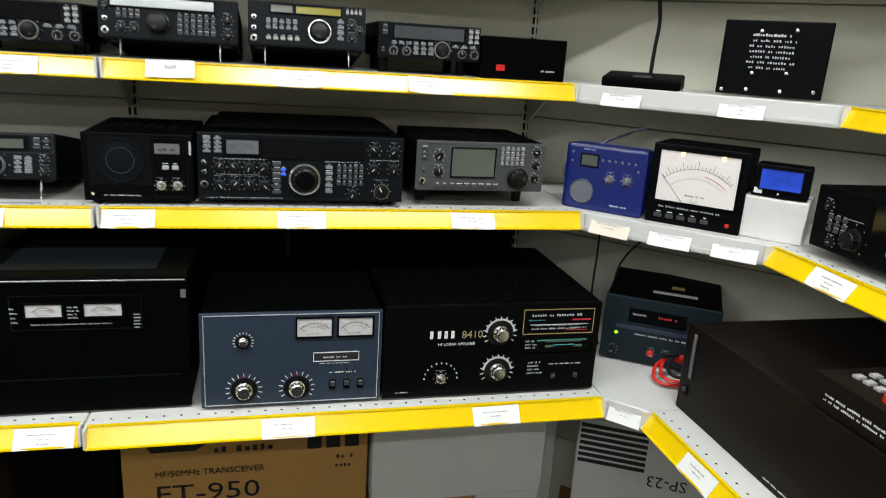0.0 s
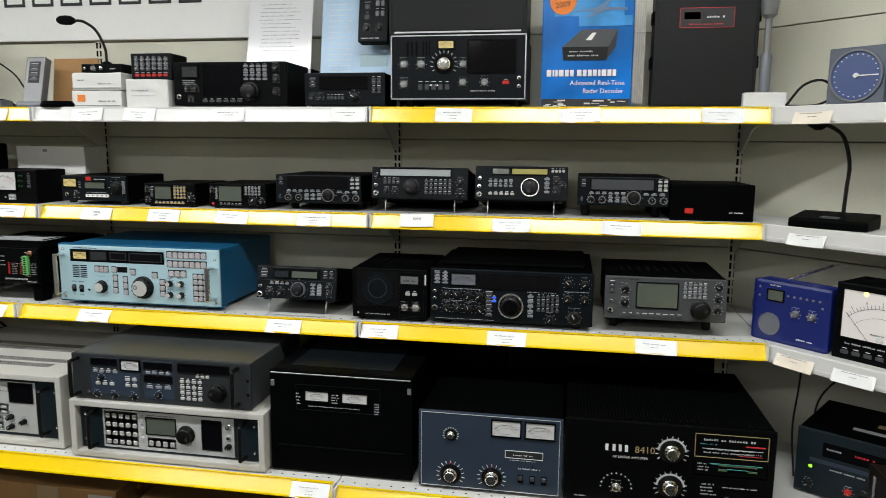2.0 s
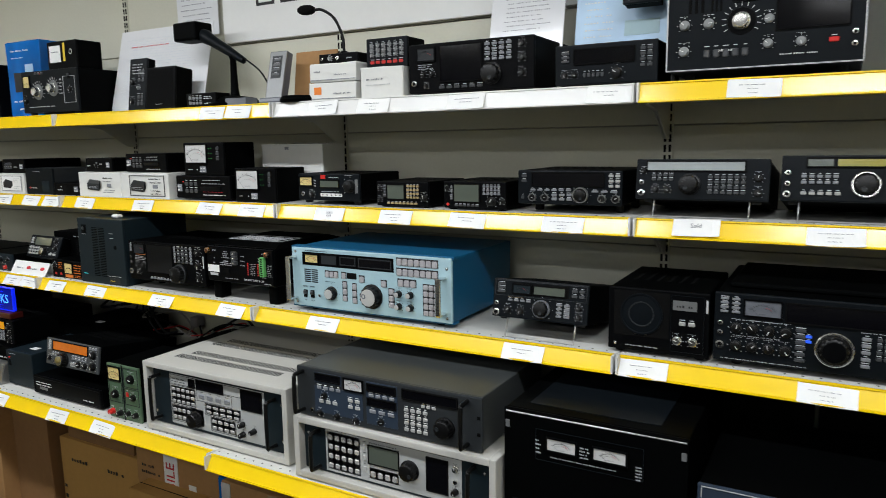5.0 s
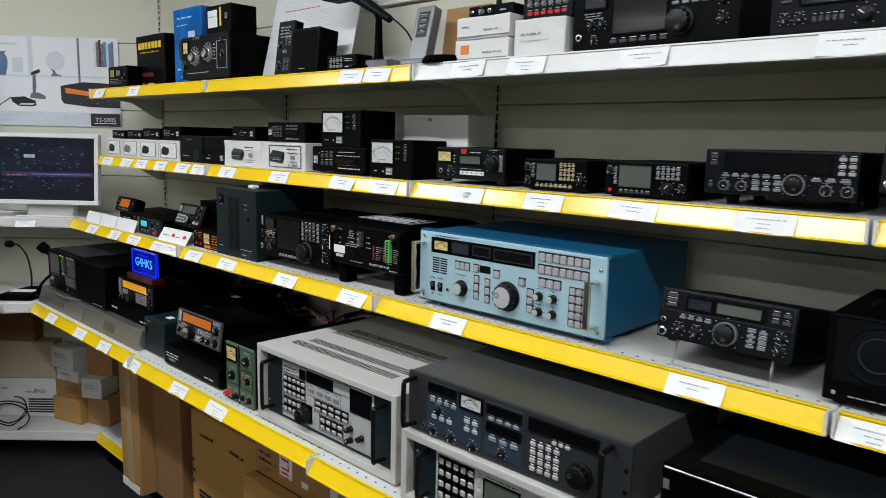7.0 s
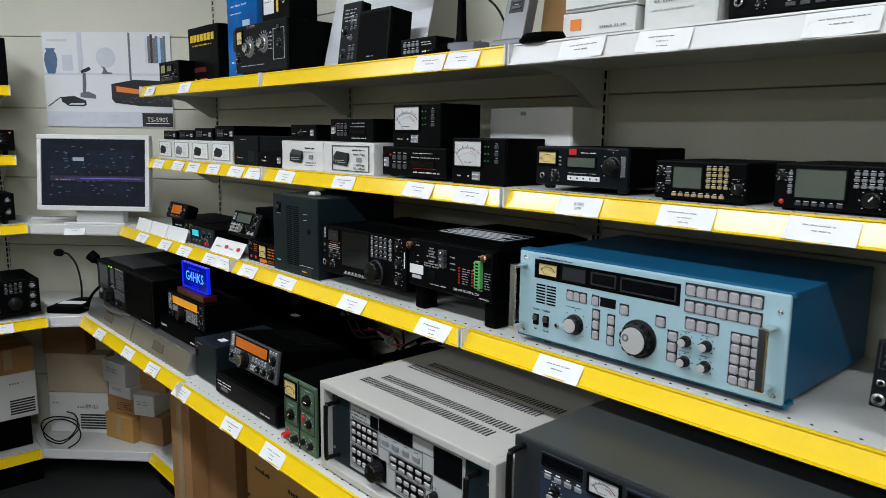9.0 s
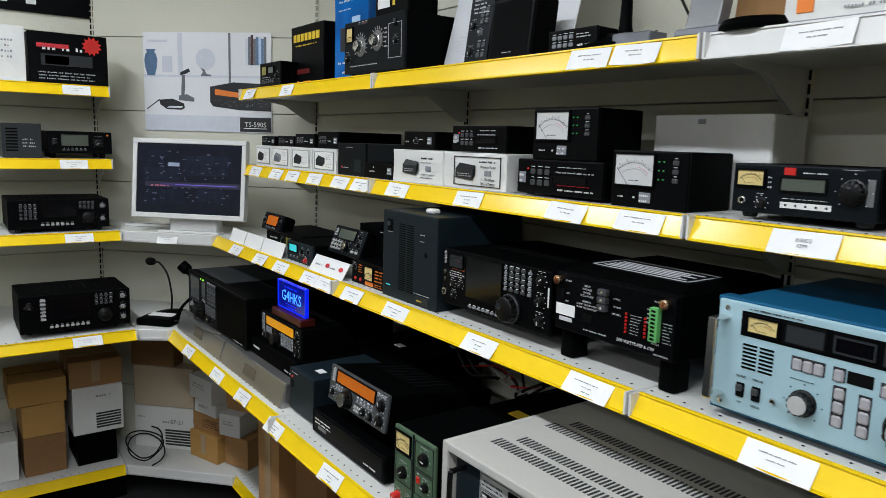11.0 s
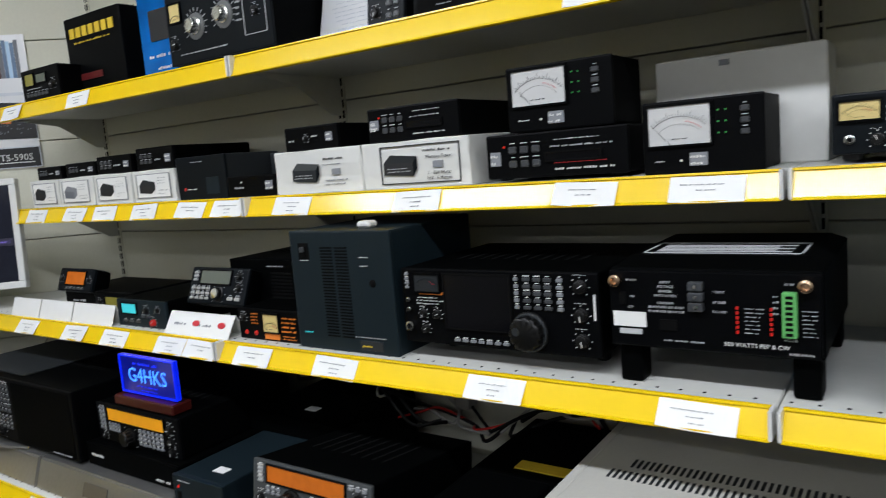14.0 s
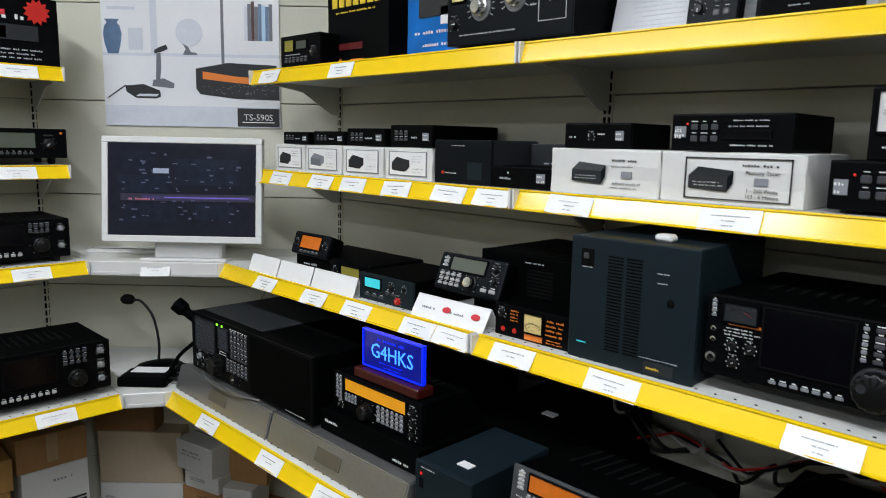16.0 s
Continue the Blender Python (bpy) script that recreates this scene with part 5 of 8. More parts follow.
big_meter(1.600, Z3 + 0.0765, 0.172, 35)
big_meter(1.812, Z3, 0.160, 36)
carton("product_box", "large plain white carton standing behind the meters", 1.79, 0.27, Z3, 0.24, 0.11, 0.168, WBOX, seed=73, prints=((0.4, 0.9, 0.46, 0.95, 0, GREYINK),))
device("receiver", "charcoal receiver with a large tuning knob and yellow meter", 2.046, Y3, Z3 + 0.004, 0.212, 0.074, 0.20, BLACK, CHAR,
             [("mtr", 0.04, 0.56, 0.24, 0.86, METERY), ("pl", 0.38, 0.8, 0.46, 0.95, REDB), ("lcd", 0.37, 0.5, 0.67, 0.74, LCDG), ("kn", 0.85, 0.55, 16, KNOBK, 14), ("jk", 0.09, 0.24, 6), ("kn", 0.23, 0.22, 7, KNOBK), ("pl", 0.37, 0.15, 0.72, 0.27, PALEINK),
              ("led", 0.41, 0.21, 2, INK), ("led", 0.48, 0.21, 2, INK), ("led", 0.55, 0.21, 2, INK), ("led", 0.62, 0.21, 2, INK), ("led", 0.69, 0.21, 2, INK), ("tx", 0.5, 0.83, 0.72, 0.9, 1, PALEINK), ("tx", 0.38, 0.32, 0.7, 0.37, 1, DIMINK), ("tx", 0.27, 0.5, 0.31, 0.8, 3, DIMINK), ("pl", 0.93, 0.3, 0.975, 0.8, SILVER)], feet=0.008, category="receiver", legend=PALEINK)
device("transceiver", "small black transceiver with tan buttons and green display", 2.313, Y3, Z3, 0.159, 0.064, 0.20, BLACK, BLACKP,
       [("lcd", 0.22, 0.3, 0.54, 0.85, LCDG), ("bt", 0.58, 0.3, 0.83, 0.9, 4, 4, BTNT), ("bt", 0.2, 0.06, 0.8, 0.2, 8, 1, BTNT), ("kn", 0.92, 0.35, 8, KNOBK), ("kn", 0.07, 0.7, 5, KNOBK), ("kn", 0.07, 0.25, 5, KNOBK), ("bt", 0.12, 0.35, 0.2, 0.85, 1, 4, BTND)], feet=0.004, seed=7)
device("transceiver", "small black transceiver with a grey display", 2.516, Y3, Z3, 0.171, 0.067, 0.20, BLACK, BLACKP,
       [("lcd", 0.18, 0.26, 0.58, 0.88, LCDG), ("bt", 0.63, 0.5, 0.92, 0.9, 5, 3, BTN), ("kn", 0.78, 0.28, 10, KNOBK, 14), ("kn", 0.94, 0.28, 5, KNOBK), ("kn", 0.06, 0.7, 5, KNOBK), ("led", 0.07, 0.14, 4, REDB), ("bt", 0.18, 0.06, 0.58, 0.18, 6, 1, BTND), ("bt", 0.11, 0.3, 0.16, 0.85, 1, 4, BTN)], feet=0.004, seed=8)
device("transceiver", "dark transceiver with a wide black display and round knobs", 2.718, Y3, Z3, 0.247, 0.078, 0.24, BLACK, CHAR, mobile_panel(LCDK), feet=0.021, seed=9)
device("transceiver", "dark transceiver with a pale display strip on a wire stand", 2.993, Y3, Z3, 0.266, 0.086, 0.26, BLACK, CHAR,
       [("lcd", 0.09, 0.72, 0.82, 0.93, LCDS), ("kn", 0.42, 0.38, 20, KNOBK, 18), ("bt", 0.55, 0.14, 0.84, 0.64, 6, 4, BTND), ("bt", 0.12, 0.45, 0.3, 0.66, 4, 2, BTND), ("kn", 0.92, 0.55, 7, KNOBK), ("kn", 0.92, 0.2, 7, KNOBK), ("kn", 0.06, 0.7, 5, KNOBK), ("jk", 0.05, 0.42, 5), ("jk", 0.05, 0.16, 7), ("kn", 0.16, 0.24, 6, KNOBK), ("kn", 0.25, 0.24, 6, KNOBK)], feet=0.005, stand=True, seed=10, rx=-8.5, lift=0.034)
device("transceiver", "dark transceiver with an amber-grey display on a wire stand", 3.278, Y3, Z3, 0.243, 0.09, 0.25, BLACK, CHAR,
       [("lcd", 0.19, 0.76, 0.37, 0.92, LCDG), ("lcd", 0.40, 0.76, 0.78, 0.92, LCDY), ("ring", 0.60, 0.38, 25, CHROME), ("kn", 0.60, 0.38, 20, KNOBK, 14), ("bt", 0.14, 0.36, 0.42, 0.62, 5, 2, BTN), ("bt", 0.14, 0.12, 0.44, 0.26, 5, 1, BTNL), ("bt", 0.74, 0.2, 0.82, 0.7, 1, 4, BTN), ("bt", 0.82, 0.8, 0.97, 0.95, 4, 1, BTNL), ("kn", 0.88, 0.58, 6, KNOBK), ("kn", 0.88, 0.28, 6, KNOBK), ("kn", 0.95, 0.45, 5, KNOBK), ("jk", 0.05, 0.62, 5), ("jk", 0.05, 0.38, 5), ("jk", 0.05, 0.15, 7)], feet=0.005, stand=True, seed=11, rx=-9.5, lift=0.037)
device("transceiver", "dark transceiver with a reflecting display and ring of knobs", 3.547, Y3, Z3, 0.228, 0.074, 0.24, BLACK, CHAR,
       mobile_panel(LCDR), feet=0.033, seed=12)
device("power_supply", "plain matt black power supply with a red rocker", 3.779, Y3, Z3, 0.202, 0.092, 0.2, BLACK, BLACK, [("pl", 0.18, 0.2, 0.28, 0.34, REDB), ("tx", 0.7, 0.2, 0.92, 0.3, 1, PALEINK)], category="power supply", seam=False)
# right corner
mic = thing("gooseneck_microphone", "black paging microphone with a wedge base and thin neck", "microphone", pose(4.140, 0.062, Z3, 0, 0, -35))
bm = B(-0.085, -0.055, 0, 0.085, 0.055, 0.022, bevel=0.006, seg=2)
for v in bm.verts:
    if v.co.z > 0.015 and v.co.y > 0:
        v.co.z += 0.012
part("base", bm, BLACK, mic)
part("button", B(-0.02, -0.04, 0.022, 0.02, -0.02, 0.028, bevel=0.002), BTND, mic)
npts = smooth_path([(0.01, 0.03, 0.03), (0.012, 0.03, 0.09), (0.015, 0.025, 0.15), (0.005, 0.0, 0.21), (-0.02, -0.02, 0.235), (-0.035, -0.03, 0.235)])
part("gooseneck", tube(bmesh.new(), npts, 0.0045), RUBBER, mic, smooth=True)
part("head", lathe(bmesh.new(), [(0, 0), (0.012, 0), (0.02, 0.012), (0.02, 0.03), (0.012, 0.042), (0, 0.044)], 18, Matrix.Translation((-0.03, -0.028, 0.237)) @ pose(0, 0, 0, 60, 0, -40)), FOAM, mic, smooth=True)
device("mounting_plate", "black panel with printed table and corner screws", 4.25, -0.05, Z3 + 0.004, 0.205, 0.15, 0.012, ALU, BLACKP, [("tx", 0.25, 0.35, 0.75, 0.85, 7, DIMINK), ("tx", 0.3, 0.78, 0.72, 0.86, 1, PALEINK)] + [("sc", u, v) for u, v in ((0.36, 0.86), (0.68, 0.88), (0.33, 0.3), (0.65, 0.32), (0.06, 0.06), (0.3, 0.08), (0.62, 0.08), (0.92, 0.1))], rz=-45, category="panel", rx=0, seam=False)

# ---- level 2 ----
Y2 = 0.02
for i, (a, b) in enumerate(((0.135, 0.14), (0.28, 0.15), (0.435, 0.172))):
    tn = thing("tent_card", "folded white card with a printed price line", "price card", pose(a, 0.004, Z2), "tent cards")
    bm = bmesh.new()
    box(bm, 0, 0, 0, b, 0.0015, 0.046)
    for v in bm.verts:
        v.co.y += v.co.z * 0.35
    part("front_leaf", bm, CARD, tn)
    bm = bmesh.new()
    box(bm, 0, 0.032, 0, b, 0.0335, 0.046)
    for v in bm.verts:
        v.co.y -= v.co.z * 0.35
    part("back_leaf", bm, CARD, tn)
    pr = part("print", bars(bmesh.new(), b * 0.3, 0.014, b * 0.7, 0.024, 1, random.Random(i), -0.001), GREYINK, tn)
    pr.location = (0, 0.006, 0)
    pr.rotation_euler = (radians(-19), 0, 0)
device("mobile_radio", "small mobile radio with a lit orange display on a bracket", 0.20, 0.10, Z2 + 0.05, 0.165, 0.062, 0.05, BLACK, CHAR, [("lcd", 0.22, 0.3, 0.78, 0.85, ORANGE), ("kn", 0.1, 0.5, 6, KNOBK), ("kn", 0.9, 0.5, 6, KNOBK), ("bt", 0.22, 0.06, 0.78, 0.2, 5, 1, BTND)], rx=-20, seam=False, bev=0.01, face_bev=0.008)
device("mobile_transceiver", "black mobile radio chassis under its control head", 0.19, 0.125, Z2, 0.19, 0.05, 0.18, BLACK, BLACK, [("tx", 0.2, 0.3, 0.6, 0.6, 1, DIMINK)], category="radio", seam=False)
device("mobile_radio", "flat black mobile radio with a green display", 0.40, 0.09, Z2, 0.165, 0.058, 0.18, BLACK, BLACKP, [("lcd", 0.3, 0.35, 0.75, 0.8, LCDY), ("kn", 0.13, 0.5, 7, KNOBK), ("kn", 0.88, 0.5, 7, KNOBK), ("bt", 0.3, 0.08, 0.75, 0.25, 5, 1, BTND)], seam=False)
device("mobile_radio", "blue-black mobile radio with a lit cyan display and red button", 0.605, 0.025, Z2, 0.185, 0.062, 0.2, BLACK, NAVYCH, [("lcd", 0.12, 0.5, 0.42, 0.85, CYAN), ("kn", 0.62, 0.62, 7, KNOBK), ("kn", 0.74, 0.22, 7, REDB, 8), ("bt", 0.5, 0.35, 0.7, 0.5, 2, 1, BTND), ("kn", 0.85, 0.68, 5, KNOBK), ("bt", 0.1, 0.15, 0.5, 0.3, 3, 1, BTND)], seam=False)
device("mobile_radio", "silver and black control head with keypad above its price card", 0.815, 0.06, Z2 + 0.055, 0.185, 0.08, 0.045, BLACK, CHAR,
       [("lcd", 0.2, 0.55, 0.72, 0.9, LCDG), ("kn", 0.55, 0.28, 14, KNOBK, 12, CHROME), ("bt", 0.05, 0.1, 0.4, 0.5, 4, 3, BTNL), ("kn", 0.86, 0.75, 7, KNOBK), ("kn", 0.88, 0.45, 7, KNOBK), ("bt", 0.7, 0.1, 0.95, 0.28, 2, 1, BTNL), ("bt", 0.05, 0.6, 0.16, 0.9, 1, 3, BTNL)], rx=-22, seam=False, bev=0.008, face_bev=0.006)
device("transceiver", "long black transceiver chassis with a side grille and yellow tag", 0.90, 0.12, Z2 + 0.048, 0.25, 0.095, 0.26, BLACK, BLACK, [("vs", 0.5, 0.15, 0.75, 0.75, 8, False), ("tx", 0.45, 0.82, 0.7, 0.9, 1, DIMINK), ("pl", 0.55, 0.02, 0.8, 0.06, YELINK)], feet=0.0)
device("power_supply", "flat black unit under the long transceiver", 0.88, 0.12, Z2, 0.26, 0.047, 0.25, BLACK, BLACK, [("tx", 0.3, 0.3, 0.6, 0.6, 1, DIMINK)], category="power supply", seam=False)
tn = thing("tent_card", "large folded white card with red logo marks", "price card", pose(0.805, 0.004, Z2), "tent cards")
bm = B(0, 0, 0, 0.205, 0.002, 0.044)
for v in bm.verts:
    v.co.y += v.co.z * 0.6
part("front_leaf", bm, CARD, tn)
bm = B(0, 0.053, 0, 0.205, 0.055, 0.044)
for v in bm.verts:
    v.co.y -= v.co.z * 0.6
part("back_leaf", bm, CARD, tn)
for j, (ink, u, v) in enumerate(((GREYINK, 0.05, 0.02), (GREYINK, 0.13, 0.02))):
    pr = part("print", bars(bmesh.new(), u - 0.03, 0.020, u + 0.025, 0.032, 1, random.Random(j), -0.0012), ink, tn)
    pr.rotation_euler = (radians(-31), 0, 0)
    pr = part("logo", lathe(bmesh.new(), [(0.012, 0), (0.011, 0.0008), (0, 0.001)], 18, Matrix.Translation((u + 0.045, -0.001, 0.028)) @ FACE @ Matrix.Diagonal((1, 0.55, 1, 1))), REDINK, tn)
    pr.rotation_euler = (radians(-31), 0, 0)
device("swr_meter", "black meter box with orange print and a cream scale", 1.02, 0.03, Z2, 0.172, 0.062, 0.10, BLACK, BLACKP, [("mtr", 0.42, 0.3, 0.66, 0.85, METERY), ("pl", 0.42, 0.06, 0.66, 0.24, ORINK), ("tx", 0.7, 0.3, 0.95, 0.85, 4, ORINK), ("led", 0.12, 0.22, 5, REDB), ("led", 0.28, 0.22, 5, REDB), ("tx", 0.22, 0.5, 0.36, 0.9, 4, ORINK), ("tx", 0.7, 0.08, 0.95, 0.25, 2, ORINK), ("kn", 0.1, 0.7, 6, KNOBK)], category="meter", seam=False)
psu = device("power_supply", "tall slate grey power supply with vertical vent columns", 1.196, Y2, Z2, 0.230, 0.213, 0.25, NAVYCH, NAVYCH,
             [("pl", 0.09, 0.76, 0.20, 0.90, SLOT), ("sw", 0.145, 0.83, SLOT), ("vs", 0.32, 0.12, 0.44, 0.88, 30, False), ("vs", 0.47, 0.12, 0.59, 0.88, 30, False), ("tx", 0.7, 0.78, 0.8, 0.80, 1, PALEINK), ("tx", 0.7, 0.71, 0.8, 0.73, 1, PALEINK), ("led", 0.81, 0.58, 7, SLOT), ("tx", 0.08, 0.13, 0.2, 0.16, 1, CYAN),
              ("pl", 0.64, 0.03, 0.86, 0.11, GREYC), ("tx", 0.66, 0.05, 0.76, 0.09, 1, YELINK), ("tx", 0.6, 0.13, 0.92, 0.15, 1, DIMINK), ("tx", 0.1, 0.75, 0.2, 0.765, 1, PALEINK)], category="power supply", seed=13, seam=False)
part("cap", B(0.135, 0.03, 0.213, 0.165, 0.055, 0.225, bevel=0.004), PLASTW, psu)
device("transceiver", "large black transceiver with a wide dark screen", 1.437, Y2 + 0.008, Z2, 0.338, 0.122, 0.28, BLACK, BLACKP,
       [("lcd", 0.25, 0.24, 0.59, 0.93, LCDK), ("mtr", 0.08, 0.70, 0.22, 0.92, GREYC), ("kn", 0.68, 0.26, 27, KNOBK, 22), ("ring", 0.68, 0.26, 29, GREYC), ("bt", 0.61, 0.52, 0.64, 0.95, 1, 5, BTN), ("bt", 0.65, 0.52, 0.80, 0.95, 3, 5, BTND), ("bt", 0.81, 0.52, 0.85, 0.95, 1, 5, BTN), ("kn", 0.92, 0.83, 9, KNOBK), ("kn", 0.92, 0.5, 9, KNOBK), ("kn", 0.92, 0.2, 9, KNOBK), ("jk", 0.035, 0.22, 8), ("jk", 0.04, 0.45, 4), ("jk", 0.04, 0.58, 4), ("kn", 0.12, 0.4, 6, KNOBK), ("kn", 0.2, 0.4, 6, KNOBK), ("kn", 0.13, 0.2, 6, KNOBK),
        ("bt", 0.28, 0.05, 0.58, 0.12, 7, 1, BTN), ("tx", 0.08, 0.52, 0.24, 0.64, 3, PALEINK), ("pl", 0.10, 0.655, 0.24, 0.69, ORINK), ("bt", 0.02, 0.72, 0.05, 0.95, 1, 4, BTN), ("pl", 0.975, 0.45, 0.985, 0.75, PALEINK)], feet=0.028, seed=14, legend=PALEINK)
sgc = thing("power_amplifier", "black power amplifier cube raised on four thick legs", "amplifier", pose(1.790, 0.022, Z2 - 0.007))
part("case", B(0.002, 0.006, 0.058, 0.258, 0.30, 0.165, bevel=0.003), BLACK, sgc)
for a in (0.008, 0.222):
    for b in (0.012, 0.25):
        part("leg", B(a, b, 0.007, a + 0.032, b + 0.04, 0.06, bevel=0.006, seg=2), BLACK, sgc)
bm = bmesh.new()  # raised lid, sloping in
lo_ = [bm.verts.new(p) for p in ((0.004, 0.01, 0.164), (0.256, 0.01, 0.164), (0.256, 0.298, 0.164), (0.004, 0.298, 0.164))]
hi_ = [bm.verts.new(p) for p in ((0.02, 0.05, 0.176), (0.24, 0.05, 0.176), (0.24, 0.26, 0.176), (0.02, 0.26, 0.176))]
bm.faces.new(hi_)
for i in range(4):
    j = (i + 1) % 4
    bm.faces.new((lo_[i], lo_[j], hi_[j], hi_[i]))
part("lid", bm, BLACK, sgc)
lb = bmesh.new()
for q in ((0.03, 0.06, 0.23, 0.063), (0.03, 0.15, 0.23, 0.153), (0.03, 0.06, 0.033, 0.153), (0.227, 0.06, 0.23, 0.153)):
    box(lb, q[0], q[1], 0.1762, q[2], q[3], 0.1772)
for i in range(5):
    box(lb, 0.045, 0.075 + i * 0.013, 0.1762, 0.215 - 0.02 * (i % 2), 0.079 + i * 0.013, 0.1772)
tagged(part("top_label", lb, DIMINK, sgc), kind="stuff")
sf = part("front_panel", B(0.004, -0.002, 0.062, 0.256, 0.008, 0.162, bevel=0.001), BLACKP, sgc)
pr = bmesh.new()
rn = random.Random(4)
bars(pr, 0.172, 0.087, 0.196, 0.122, 7, rn, -0.0028, 0.5)
bars(pr, 0.235, 0.087, 0.252, 0.122, 7, rn, -0.0028, 0.5)
bars(pr, 0.204, 0.112, 0.212, 0.14, 4, rn, -0.0028)
bars(pr, 0.068, 0.0705, 0.135, 0.076, 1, rn, -0.0028)
part("print", pr, DIMINK, sf)
words("500 WATTS PEP & CW", 0.0075, PALEINK, sf, Matrix.Translation((0.185, -0.0024, 0.0712)) @ FACE)
for k, t in enumerate(("INPUT", "VOLTAGE", "RANGE:", "10 TO 18 VDC")):
    words(t, 0.0048, DIMINK, sf, Matrix.Translation((0.078, -0.0024, 0.147 - 0.0058 * k)) @ FACE)
for k, t in enumerate(("CURRENT:", "60 AMP FOR 500 W PEP", "90 AMP FOR 500 W CW")):
    words(t, 0.0044, DIMINK, sf, Matrix.Translation((0.078, -0.0024, 0.120 - 0.0056 * k)) @ FACE)
for t, u, v in (("RF OUT", 0.034, 0.149), ("RF IN", 0.222, 0.149), ("ON", 0.034, 0.127), ("OFF", 0.032, 0.113), ("ACCESS", 0.223, 0.082), ("+13VDC", 0.143, 0.137), ("RF GND", 0.144, 0.124), ("DC GND", 0.144, 0.112)):
    words(t, 0.0042, DIMINK, sf, Matrix.Translation((u, -0.0024, v)) @ FACE)
words("MADE IN U.S.A.", 0.004, PALEINK, sf, Matrix.Translation((0.235, -0.0024, 0.0655)) @ FACE)
part("paper_label", B(0.008, -0.003, 0.088, 0.052, 0, 0.108), CARD, sf)
part("paper_label", B(0.016, -0.003, 0.078, 0.046, 0, 0.085), DIMINK, sf)
for u in (0.014, 0.240):
    part("coax_socket", lathe(bmesh.new(), [(0.008, 0), (0.008, 0.010), (0.005, 0.011), (0.004, 0.004), (0, 0.004)], 18, Matrix.Translation((u, -0.002, 0.150)) @ FACE), mat("worn_brass", (0.72, 0.50, 0.34), 0.25, 1.0, vary=0.1, bump=0), sf, smooth=True)
for i in range(3):
    part("terminal", B(0.108, -0.012, 0.114 + i * 0.013, 0.126, 0, 0.125 + i * 0.013, bevel=0.001), BTND, sf)
    part("terminal_screw", lathe(bmesh.new(), [(0.003, 0.012), (0.002, 0.0135), (0, 0.0135)], 10, Matrix.Translation((0.117, -0.0005, 0.1195 + i * 0.013)) @ FACE), CHROME, sf)
gt = part("terminal_strip", B(0.215, -0.012, 0.088, 0.231, 0, 0.142, bevel=0.001), mat("green_terminal", (0.12, 0.42, 0.12), 0.4, vary=0.1, bump=0), sf, "green screw terminal strip")
for i in range(8):
    part("terminal_hole", B(0.219, -0.0126, 0.091 + i * 0.0063, 0.227, -0.011, 0.0945 + i * 0.0063), SLOT, gt)
for k, u in enumerate((0.163, 0.201)):
    for i in range(6):
        part("indicator", B(u, -0.0045, 0.088 + i * 0.006, u + 0.003, 0, 0.0915 + i * 0.006), REDB, sf)
part("slide_switch", B(0.018, -0.004, 0.118, 0.026, 0, 0.134), SLOT, sf)
part("slide_switch", B(0.07, -0.004, 0.086, 0.092, 0, 0.1), SLOT, sf)

